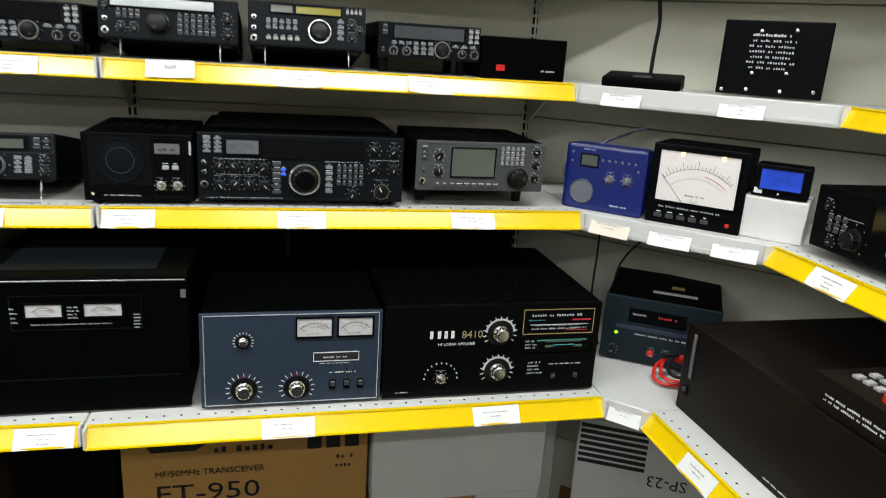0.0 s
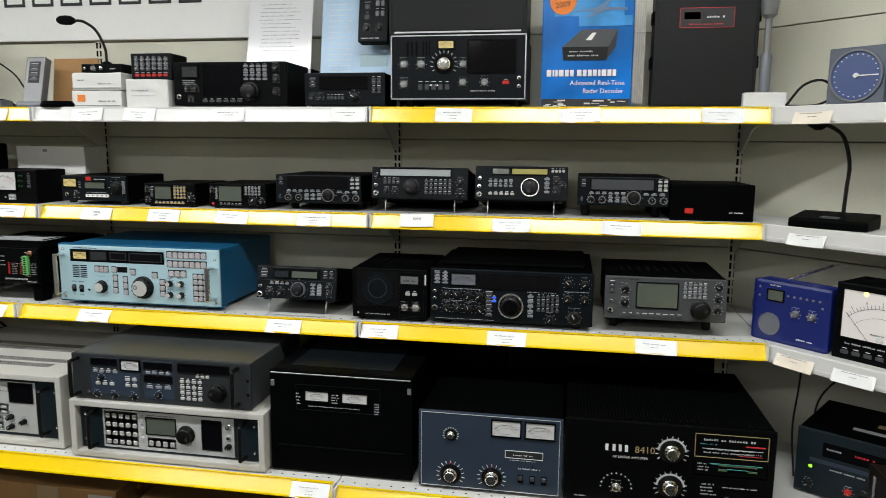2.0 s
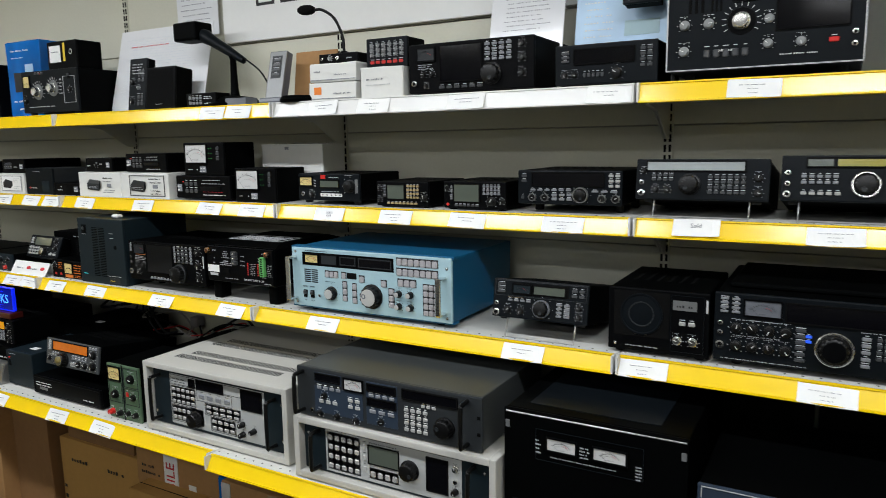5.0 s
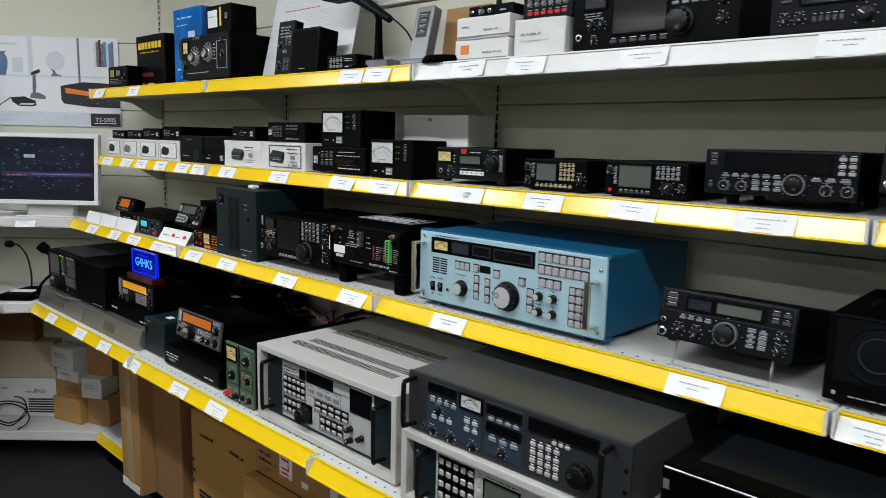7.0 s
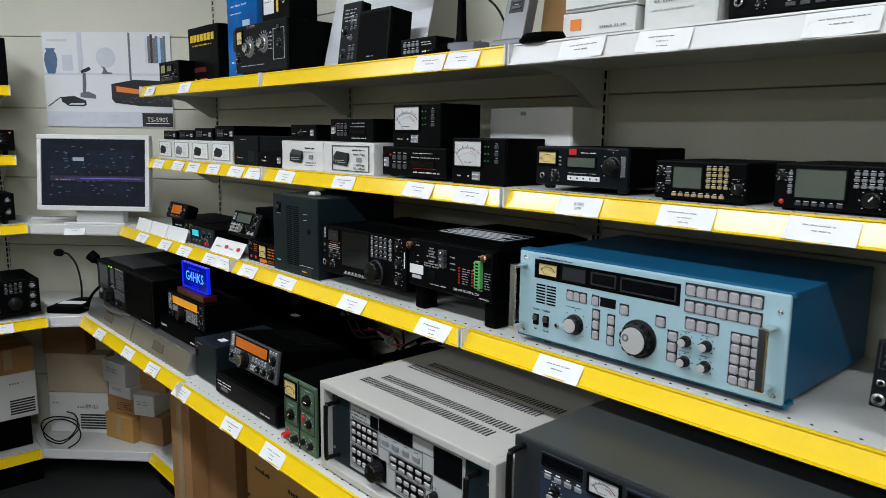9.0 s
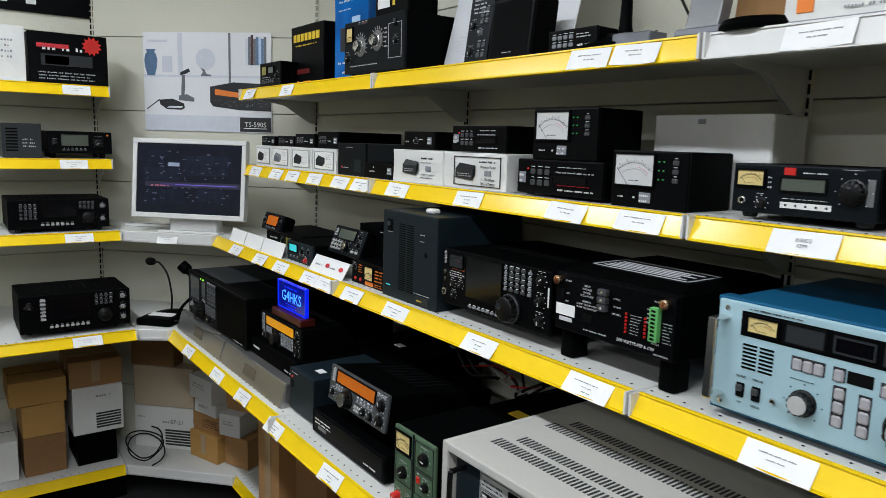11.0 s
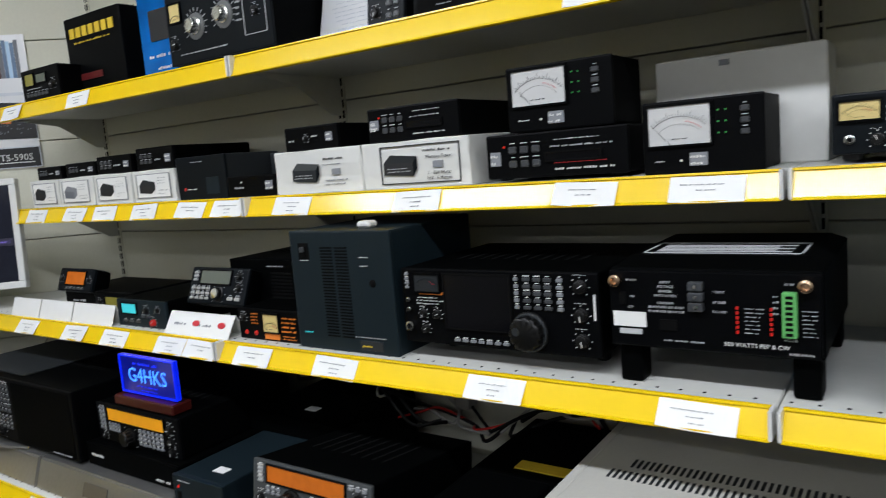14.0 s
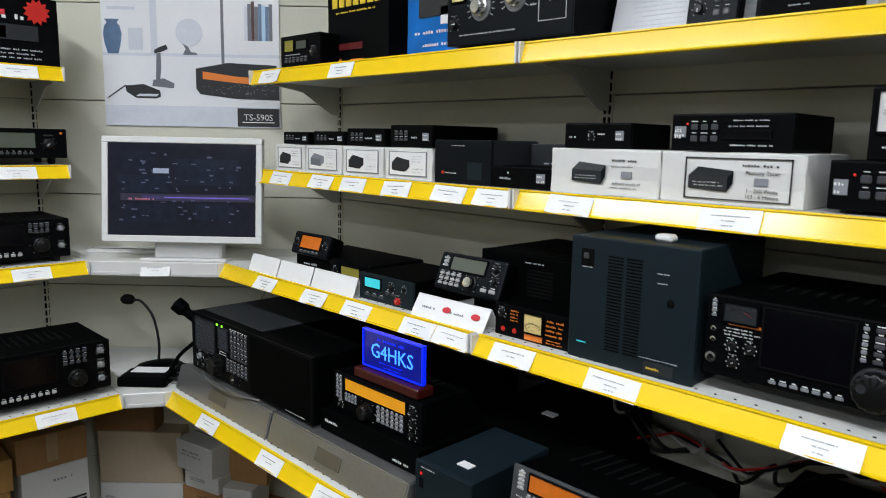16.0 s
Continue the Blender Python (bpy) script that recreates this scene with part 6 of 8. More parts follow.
blue = device("communications_receiver", "blue cased receiver with pale blue panel and chrome handles", 2.116, 0.02, Z2, 0.486, 0.157, 0.34, BLUEC, BLUEP,
              [("pl", 0.0747, 0.71, 0.6675, 0.93, BLACKP), ("mtr", 0.0975, 0.76, 0.183, 0.89, METERY), ("lcd", 0.2058, 0.75, 0.3084, 0.9, GREYC), ("lcd", 0.3369, 0.77, 0.4281, 0.88, LCDK, GREYC), ("lcd", 0.4566, 0.76, 0.6504, 0.88, LCDK, GREYC),
               ("vs", 0.0861, 0.42, 0.1283, 0.66, 7, False), ("vs", 0.1363, 0.42, 0.1773, 0.66, 7, False), ("sw", 0.0895, 0.22, SLOT), ("sw", 0.1374, 0.22, SLOT), ("jk", 0.1887, 0.21, 4),
               ("pl", 0.683, 0.832, 0.926, 0.958, INK), ("pl", 0.683, 0.672, 0.926, 0.798, INK), ("pl", 0.689, 0.502, 0.800, 0.628, INK), ("pl", 0.837, 0.082, 0.931, 0.578, INK), ("pl", 0.227, 0.532, 0.316, 0.648, INK), ("pl", 0.3405, 0.162, 0.373, 0.498, INK), ("pl", 0.404, 0.142, 0.435, 0.478, INK), ("pl", 0.632, 0.142, 0.669, 0.458, INK), ("pl", 0.336, 0.532, 0.367, 0.648, INK), ("pl", 0.450, 0.502, 0.486, 0.618, INK), ("pl", 0.587, 0.462, 0.623, 0.578, INK), ("kn", 0.2685, 0.27, 16, KNOBK, 16, KNOBCAP), ("kn", 0.5307, 0.29, 28, KNOBK, 20, KNOBCAP), ("bt", 0.2286, 0.53, 0.3141, 0.65, 3, 1, PINKB), ("bt", 0.3369, 0.53, 0.3654, 0.65, 1, 1, PINKB), ("pl", 0.3711, 0.54, 0.4338, 0.64, SLOT), ("bt", 0.4509, 0.5, 0.4851, 0.62, 1, 1, PINKB), ("bt", 0.3426, 0.16, 0.3711, 0.5, 1, 3, PINKB), ("bt", 0.4053, 0.14, 0.4338, 0.48, 1, 3, PINKB),
               ("bt", 0.5877, 0.46, 0.6219, 0.58, 1, 1, PINKB), ("bt", 0.6333, 0.14, 0.6675, 0.46, 1, 3, PINKB), ("bt", 0.6846, 0.83, 0.924, 0.96, 7, 1, PINKB), ("bt", 0.6846, 0.67, 0.924, 0.80, 7, 1, PINKB), ("bt", 0.6903, 0.5, 0.7986, 0.63, 3, 1, PINKB), ("bt", 0.8385, 0.08, 0.9297, 0.58, 3, 5, PINKB),
               ("kn", 0.696, 0.38, 8, KNOBK, 14, KNOBCAP), ("kn", 0.7644, 0.38, 8, KNOBK, 14, KNOBCAP), ("kn", 0.696, 0.18, 8, KNOBK, 14, KNOBCAP), ("kn", 0.7644, 0.18, 8, KNOBK, 14, KNOBCAP), ("tx", 0.0918, 0.945, 0.2856, 0.975, 1, INK), ("flat", 0.025, 0.12, 0.86, CHROME), ("flat", 0.958, 0.14, 0.72, CHROME), ("sc", 0.03, 0.93), ("sc", 0.03, 0.07), ("sc", 0.975, 0.84), ("sc", 0.975, 0.08)],
              feet=0.014, category="receiver", legend=INK, seed=15, bev=0.003, seam=False)
for t, u, v in (("POWER", 0.0895, 0.335), ("OFF", 0.0895, 0.10), ("REMOTE", 0.140, 0.335), ("LOCAL", 0.140, 0.10)):
    words(t, 0.0042, INK, blue, Matrix.Translation((u * 0.486, -0.0014, 0.014 + v * 0.157)) @ FACE)
part("finger_dimple", lathe(bmesh.new(), [(0.0065, 0.0), (0.0062, 0.0008), (0.003, 0.0003), (0, 0.0002)], 18, Matrix.Translation((0.2455, -0.0212, 0.0625)) @ FACE), GREYPL, blue, smooth=True)
part("rim", B(-0.004, 0.0035, 0.165, 0.490, 0.03, 0.1745, bevel=0.002), BLUEC, blue)
part("rim", B(-0.004, 0.0035, 0.0105, 0.490, 0.03, 0.0165, bevel=0.001), BLUEC, blue)
device("transceiver", "charcoal transceiver with round tuning knob on a wire stand", 2.705, Y2, Z2, 0.224, 0.087, 0.25, BLACK, CHAR,
       [("pl", 0.20, 0.62, 0.80, 0.92, SLOT), ("lcd", 0.44, 0.66, 0.76, 0.86, LCDG), ("mtr", 0.22, 0.66, 0.40, 0.86, NAVYCH), ("line", 0.02, 0.56, 0.98, 0.96, GREYC), ("ring", 0.53, 0.30, 20, GREYPL), ("kn", 0.53, 0.30, 17, KNOBK, 16), ("bt", 0.16, 0.42, 0.42, 0.52, 4, 1, BTN), ("bt", 0.67, 0.12, 0.83, 0.50, 2, 4, BTN),
        ("kn", 0.91, 0.40, 6, KNOBK), ("kn", 0.91, 0.18, 6, KNOBK), ("kn", 0.17, 0.20, 7, KNOBK), ("kn", 0.31, 0.20, 7, KNOBK), ("jk", 0.05, 0.12, 8), ("jk", 0.05, 0.36, 5), ("bt", 0.82, 0.64, 0.97, 0.90, 2, 2, BTND), ("bt", 0.03, 0.62, 0.15, 0.92, 1, 3, BTND), ("tx", 0.16, 0.525, 0.36, 0.55, 1, BTNT), ("pl", 0.70, 0.70, 0.75, 0.82, LCDS)], feet=0.005, stand=True, seed=16, rx=-10.5, lift=0.042)
device("loudspeaker", "black extension speaker with round grille and two knobs", 2.975, Y2, Z2, 0.2, 0.132, 0.26, BLACK, BLACKP,
       [("pl", 0.06, 0.24, 0.62, 0.95, FOAM), ("sp", 0.34, 0.60, 43, CHAR), ("sp", 0.34, 0.60, 26, GREYC), ("line", 0.63, 0.06, 0.95, 0.94, CHAR), ("pl", 0.65, 0.71, 0.88, 0.86, SILVER), ("tx", 0.67, 0.74, 0.87, 0.83, 1, INK), ("kn", 0.70, 0.24, 8, CHROME), ("kn", 0.85, 0.24, 8, CHROME), ("led", 0.08, 0.10, 4, CHROME), ("bt", 0.70, 0.46, 0.88, 0.58, 2, 1, BTNL),
        ("tx", 0.15, 0.07, 0.55, 0.11, 1, DIMINK), ("pl", 0.27, 0.27, 0.40, 0.31, BTNT), ("pl", 0.965, 0.7, 0.985, 0.9, DIMINK)], feet=0.008, category="loudspeaker", seed=17)
hood = device("transceiver", "large black base transceiver crowded with small controls", 3.183, Y2, Z2, 0.41, 0.135, 0.33, BLACK, CHAR,
       [("lcd", 0.31, 0.66, 0.79, 0.91, LCDK), ("mtr", 0.135, 0.70, 0.285, 0.91, GREYPL), ("ring", 0.505, 0.34, 32, CHROME), ("kn", 0.505, 0.34, 25, KNOBK, 22, BLACKP), ("ring", 0.89, 0.17, 17, CHROME), ("kn", 0.89, 0.17, 13, KNOBK, 14), ("bt", 0.66, 0.24, 0.80, 0.58, 5, 4, BTND), ("bt", 0.385, 0.38, 0.42, 0.52, 1, 2, BLUEB),
        ("bt", 0.02, 0.70, 0.12, 0.95, 2, 4, BTN), ("bt", 0.34, 0.10, 0.40, 0.60, 1, 6, BTND), ("bt", 0.60, 0.12, 0.65, 0.58, 1, 5, BTN), ("tx", 0.07, 0.61, 0.36, 0.64, 1, DIMINK), ("tx", 0.07, 0.38, 0.33, 0.41, 1, DIMINK), ("tx", 0.60, 0.60, 0.80, 0.63, 1, DIMINK), ("tx", 0.82, 0.64, 0.98, 0.67, 1, DIMINK), ("tx", 0.03, 0.03, 0.44, 0.06, 1, DIMINK)]
       + [("kn", u, v, 9, KNOBK) for u in (0.10, 0.17, 0.24, 0.31) for v in (0.50, 0.24)] + [("kn", u, v, 9, KNOBK) for u in (0.85, 0.95) for v in (0.80, 0.52)] + [("kn", 0.745, 0.12, 9, KNOBK), ("jk", 0.03, 0.24, 8), ("jk", 0.03, 0.42, 5), ("jk", 0.03, 0.56, 5)], feet=0.012, seed=18)
part("lid", B(0.02, 0.05, 0.1465, 0.39, 0.31, 0.158, bevel=0.004), BLACK, hood)
device("transceiver", "silver-grey transceiver with a large olive display", 3.620, Y2, Z2, 0.286, 0.106, 0.27, BLACK, GREY,
       [("lcd", 0.27, 0.30, 0.60, 0.86, LCDG), ("kn", 0.79, 0.28, 21, KNOBK, 20), ("bt", 0.64, 0.52, 0.84, 0.92, 5, 4, BTN), ("kn", 0.17, 0.70, 8, KNOBK), ("kn", 0.17, 0.38, 8, KNOBK), ("kn", 0.93, 0.82, 7, KNOBK), ("kn", 0.93, 0.55, 7, KNOBK), ("kn", 0.93, 0.28, 7, KNOBK), ("jk", 0.05, 0.2, 7), ("jk", 0.06, 0.42, 4), ("bt", 0.14, 0.05, 0.65, 0.16, 9, 1, BTND), ("bt", 0.03, 0.6, 0.09, 0.9, 1, 3, BTND), ("tx", 0.06, 0.93, 0.3, 0.97, 1, INK)], feet=0.039, legend=PALEINK, seed=19)
# right corner, level 2
D2 = lambda c, u: (4.0 + (c - 4.0) / 2 + u * R2, (c - 4.0) / 2 - u * R2)
sx, sy = D2(4.04, -0.062)
song = device("portable_radio", "royal blue portable radio with aerial and round speaker", sx, sy, Z2, 0.185, 0.148, 0.055, ROYAL, ROYAL,
              [("lcd", 0.2, 0.68, 0.40, 0.84, LCDG), ("sp", 0.24, 0.28, 27, GREYPL), ("kn", 0.57, 0.52, 8, SILVER), ("kn", 0.78, 0.52, 8, SILVER)] + [("led", 0.46 + 0.08 * i, 0.78, 3, SILVER) for i in range(6)] + [("led", 0.9, 0.68, 3, SILVER), ("led", 0.08, 0.86, 3, SILVER), ("led", 0.08, 0.72, 3, SILVER), ("tx", 0.6, 0.1, 0.85, 0.16, 1, PALEINK), ("tx", 0.2, 0.9, 0.4, 0.95, 1, PALEINK)], rz=-45, category="radio", bev=0.012, face_bev=0.008, seam=False, legend=PALEINK)
part("aerial", tube(bmesh.new(), [(0.06, 0.04, 0.148), (0.16, 0.045, 0.195)], 0.0035), CHROME, song, "telescopic aerial")
part("side_dial", lathe(bmesh.new(), [(0, 0), (0.018, 0), (0.018, 0.012), (0, 0.012)], 20, Matrix.Translation((-0.011, 0.03, 0.08)) @ pose(0, 0, 0, 0, 90)), GREYPL, song)
sx, sy = D2(4.04, 0.131)
device("swr_meter", "large black bench meter with a lit white scale", sx, sy, Z2, 0.195, 0.17, 0.12, BLACK, BLACKP,
             [("mtr", 0.09, 0.30, 0.91, 0.92, METERL), ("kn", 0.5, 0.35, 8, PLASTW, 5), ("pl", 0.12, 0.84, 0.2, 0.9, REDINK), ("tx", 0.1, 0.2, 0.9, 0.25, 1, DIMINK), ("bt", 0.08, 0.06, 0.7, 0.16, 5, 1, BTND), ("led", 0.87, 0.1, 5, REDB), ("led", 0.32, 0.89, 6, LAMPO), ("led", 0.74, 0.89, 6, LAMPO)], rz=-45, category="meter", legend=PALEINK)
sx, sy = D2(4.05, 0.314)
carton("product_box", "plain white carton under a small display", sx, sy, Z2, 0.128, 0.11, 0.085, WBOX, rz=-45, seed=81)
sx, sy = D2(4.06, 0.332)
device("panel_meter", "small black box with a lit blue screen", sx, sy, Z2 + 0.087, 0.105, 0.064, 0.06, BLACK, BLACKP, [("lcd", 0.14, 0.25, 0.86, 0.86, TVBLUE), ("pl", 0.05, 0.08, 0.2, 0.25, PALEINK), ("led", 0.48, 0.12, 2, PALEINK)], rz=-45, category="meter", seam=False)

# ---- level 1 ----
Y1 = -0.18
lid = device("linear_amplifier", "black amplifier with perforated lid, dials and a lit band panel", 3.535, Y1, Z1, 0.45, 0.195, 0.40, BLACK, BLACKP,
       [("dial", 0.52, 0.68, 15, CHROME, KNOBK), ("dial", 0.52, 0.26, 15, CHROME, KNOBK), ("kn", 0.26, 0.2, 9, CHROME), ("line", 0.625, 0.44, 0.965, 0.93, BTNT), ("line", 0.625, 0.44, 0.965, 0.66, BTNT), ("tx", 0.64, 0.80, 0.76, 0.83, 1, CYANINK), ("pl", 0.86, 0.80, 0.95, 0.815, REDINK), ("tx", 0.84, 0.71, 0.95, 0.74, 1, DIMINK), ("pl", 0.70, 0.575, 0.94, 0.587, CYANINK), ("pl", 0.78, 0.50, 0.88, 0.53, CYANINK), ("pl", 0.66, 0.755, 0.94, 0.762, DIMINK), ("pl", 0.83, 0.69, 0.94, 0.697, REDINK), ("tx", 0.65, 0.84, 0.94, 0.90, 1, DIMINK), ("tx", 0.66, 0.70, 0.94, 0.78, 2, DIMINK), ("pl", 0.74, 0.56, 0.92, 0.585, GREENP), ("pl", 0.74, 0.50, 0.92, 0.525, GREENP), ("tx", 0.64, 0.49, 0.70, 0.60, 3, DIMINK),
        ("pl", 0.20, 0.64, 0.215, 0.72, PALEINK), ("pl", 0.235, 0.64, 0.25, 0.72, PALEINK), ("pl", 0.265, 0.64, 0.28, 0.72, PALEINK), ("pl", 0.295, 0.64, 0.31, 0.72, PALEINK), ("sw", 0.79, 0.16, SLOT), ("sw", 0.9, 0.16, SLOT), ("tx", 0.76, 0.3, 0.94, 0.33, 1, PALEINK), ("tx", 0.66, 0.2, 0.74, 0.36, 4, DIMINK), ("tx", 0.05, 0.05, 0.12, 0.08, 1, DIMINK)]
       + [("led", 0.26 + 0.075 * math.cos(radians(a)), 0.2 + 0.17 * math.sin(radians(a)), 1.5, PALEINK) for a in range(0, 181, 18)], feet=0.006, category="amplifier", legend=PALEINK, seed=20, seam=False)
words("8410", 0.022, BTNT, lid, Matrix.Translation((0.176, -0.0016, 0.131)) @ FACE)
words("HF LINEAR AMPLIFIER", 0.008, PALEINK, lid, Matrix.Translation((0.145, -0.0016, 0.116)) @ FACE)
for v in (0.1386, 0.0567):  # printed half rings round the two tuning dials
    bm = bmesh.new()
    ring = [[bm.verts.new((0.234 + r * math.cos(radians(a)), y, v + r * math.sin(radians(a)))) for r, y in ((0.0275, -0.0008), (0.0275, -0.0016), (0.0315, -0.0016), (0.0315, -0.0008))] for a in range(5, 176, 10)]
    for p, q in zip(ring, ring[1:]):
        for k in range(3):
            bm.faces.new((p[k], p[k + 1], q[k + 1], q[k]))
    part("dial_scale", bm, DIMINK, lid)
cover = part("top_cover", B(0.004, 0.010, 0.2002, 0.446, 0.392, 0.2012), BLACK, lid)
rib = mesh_of(B(-0.002, 0.012, 0.201, 0.002, 0.39, 0.2038), "rib", BLACKP)
for i in range(58):
    part("rib", rib, CHAR, cover).location = (0.008 + i * 0.0076, 0, 0)
device("linear_amplifier", "slate blue amplifier with two white meters and chrome knobs", 3.196, Y1, Z1, 0.335, 0.188, 0.36, BLACK, SLATE,
       [("line", 0.02, 0.02, 0.98, 0.98, DIMINK), ("mtr", 0.52, 0.74, 0.71, 0.93, METERW), ("mtr", 0.75, 0.74, 0.94, 0.93, METERW), ("dial", 0.23, 0.70, 8, CHROME, KNOBK), ("dial", 0.23, 0.18, 14, CHROME, KNOBK), ("dial", 0.52, 0.18, 14, CHROME, KNOBK), ("line", 0.61, 0.46, 0.87, 0.56, PALEINK), ("pl", 0.62, 0.47, 0.86, 0.55, INK), ("tx", 0.65, 0.49, 0.84, 0.53, 1, PALEINK), ("sw", 0.72, 0.20, SLOT), ("sw", 0.80, 0.20, SLOT), ("sw", 0.88, 0.20, SLOT), ("tx", 0.7, 0.32, 0.9, 0.36, 1, PALEINK), ("led", 0.8, 0.37, 2, SLOT), ("tx", 0.64, 0.43, 0.84, 0.45, 1, PALEINK), ("led", 0.23, 0.33, 2, REDB), ("led", 0.52, 0.33, 2, REDB)],
       feet=0.006, category="amplifier", legend=PALEINK, seed=21, seam=False)
# charcoal outlines draw the inset frame and, lower down, a painted gloss line
ba = device("linear_amplifier", "large matt black amplifier with two small white meters", 2.820, -0.165, Z1, 0.358, 0.256, 0.42, BLACK, BLACK,
            [("line", 0.19, 0.62, 0.78, 0.87, CHAR), ("mtr", 0.26, 0.72, 0.42, 0.81, METERW), ("mtr", 0.52, 0.72, 0.69, 0.81, METERW), ("tx", 0.26, 0.655, 0.7, 0.675, 1, DIMINK), ("tx", 0.44, 0.7, 0.5, 0.8, 4, DIMINK), ("tx", 0.74, 0.62, 0.78, 0.74, 5, DIMINK), ("line", 0.05, 0.25, 0.95, 0.262, CHAR), ("pl", 0.01, 0.84, 0.035, 0.90, SILVER), ("pl", 0.965, 0.84, 0.99, 0.90, SILVER), ("tx", 0.19, 0.67, 0.23, 0.8, 4, DIMINK)], feet=0.006, category="amplifier", seed=22)
part("top_plate", B(0.04, 0.04, 0.262, 0.30, 0.30, 0.2635), CHAR, ba)
# steel strip stands in for the highlight on the top front edge
part("front_trim", B(0.004, -0.002, 0.2535, 0.354, 0.004, 0.2565, bevel=0.0008), STEEL, ba, "thin highlight along the top edge, modelled as a strip")


# matt black boxes added to darken the back of the shelf behind the amplifiers
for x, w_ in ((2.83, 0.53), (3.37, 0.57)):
    bc = thing("equipment_case", "tall matt black box added to darken the space behind the amplifiers", "case", pose(x, 0.268, Z1), "black cases")
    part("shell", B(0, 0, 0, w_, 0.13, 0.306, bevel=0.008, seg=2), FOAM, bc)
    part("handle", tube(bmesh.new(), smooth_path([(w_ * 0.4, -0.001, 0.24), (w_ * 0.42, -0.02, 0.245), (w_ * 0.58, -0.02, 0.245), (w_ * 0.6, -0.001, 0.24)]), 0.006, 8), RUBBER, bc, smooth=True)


def cabinet_case(name, label, x, y, z, w, h, d, t=0.016):
    """A pale instrument cabinet: an open-fronted shell with rounded rim."""
    root = thing(name, label, "receiver", pose(x, y, z))
    part("side", B(0, 0, 0, t, d, h, bevel=0.003, seg=2), PALE, root)
    part("side", B(w - t, 0, 0, w, d, h, bevel=0.003, seg=2), PALE, root)
    tp_ = part("top", B(t - 0.001, 0.0, h - t, w - t + 0.001, d, h, bevel=0.003, seg=2), PALE, root)
    part("bottom", B(t - 0.001, 0.0, 0.0, w - t + 0.001, d, t, bevel=0.003, seg=2), PALE, root)
    part("rear", B(t, d - 0.02, t, w - t, d - 0.004, h - t), CHAR, root)
    sl = bmesh.new()
    for r in range(4):
        for i in range(44):
            xx = w * 0.10 + (r % 2) * w * 0.04 + i * w * 0.74 / 44
            yy = d * (0.16, 0.26, 0.48, 0.58)[r]
            box(sl, xx, yy, h - 0.0002, xx + 0.0042, yy + d * 0.065, h + 0.0006)
    tagged(part("vent_slot", sl, GREYC, tp_), kind="stuff")
    return root


cabinet_case("instrument_cabinet", "pale grey cabinet with an open front and vent slots", 1.714, -0.163, Z1 + 0.004, 0.525, 0.196, 0.42)
device("communications_receiver", "rack receiver with pale keypads in a pale cabinet", 1.734, -0.145, Z1 + 0.022, 0.484, 0.158, 0.3, CHAR, NAVYCH,
       [("pl", 0.14, 0.05, 0.86, 0.95, PALEP)] + [("line", *q, INK) for q in ((0.145, 0.40, 0.345, 0.76), (0.145, 0.10, 0.305, 0.39), (0.355, 0.56, 0.625, 0.76), (0.415, 0.34, 0.685, 0.55), (0.455, 0.08, 0.645, 0.33), (0.145, 0.77, 0.69, 0.94))] + [("pl", 0.30, 0.10, 0.40, 0.40, SLATE), ("lcd", 0.36, 0.78, 0.56, 0.92, LCDK), ("lcd", 0.3, 0.78, 0.34, 0.9, LCDK), ("pl", 0.15, 0.42, 0.34, 0.74, GREYC), ("pl", 0.15, 0.12, 0.30, 0.38, GREYC), ("pl", 0.42, 0.36, 0.68, 0.54, GREYC), ("pl", 0.46, 0.10, 0.64, 0.32, GREYC), ("bt", 0.15, 0.42, 0.34, 0.74, 5, 3, BTNL), ("bt", 0.15, 0.12, 0.30, 0.38, 4, 2, BTNL), ("bt", 0.36, 0.58, 0.62, 0.74, 4, 1, BTN), ("bt", 0.42, 0.36, 0.68, 0.54, 5, 2, BTNL), ("kn", 0.345, 0.22, 21, KNOBK, 24), ("bt", 0.46, 0.10, 0.64, 0.32, 4, 2, BTNL), ("lcd", 0.70, 0.6, 0.84, 0.92, LCDK), ("kn", 0.70, 0.33, 7, KNOBK, 18), ("kn", 0.70, 0.16, 7, KNOBK, 18), ("kn", 0.78, 0.26, 7, KNOBK, 18), ("tx", 0.15, 0.8, 0.28, 0.9, 2, INK), ("hd", 0.05, 0.12, 0.88, KNOBK), ("hd", 0.93, 0.12, 0.88, KNOBK), ("sc", 0.02, 0.8), ("sc", 0.02, 0.2), ("sc", 0.98, 0.8), ("sc", 0.98, 0.2), ("pl", 0.15, 0.52, 0.22, 0.62, SLATE)], category="receiver", legend=INK, seed=23)
cabinet_case("instrument_cabinet", "pale grey cabinet with an open front under another receiver", 2.283, -0.19, Z1 + 0.004, 0.53, 0.150, 0.40)
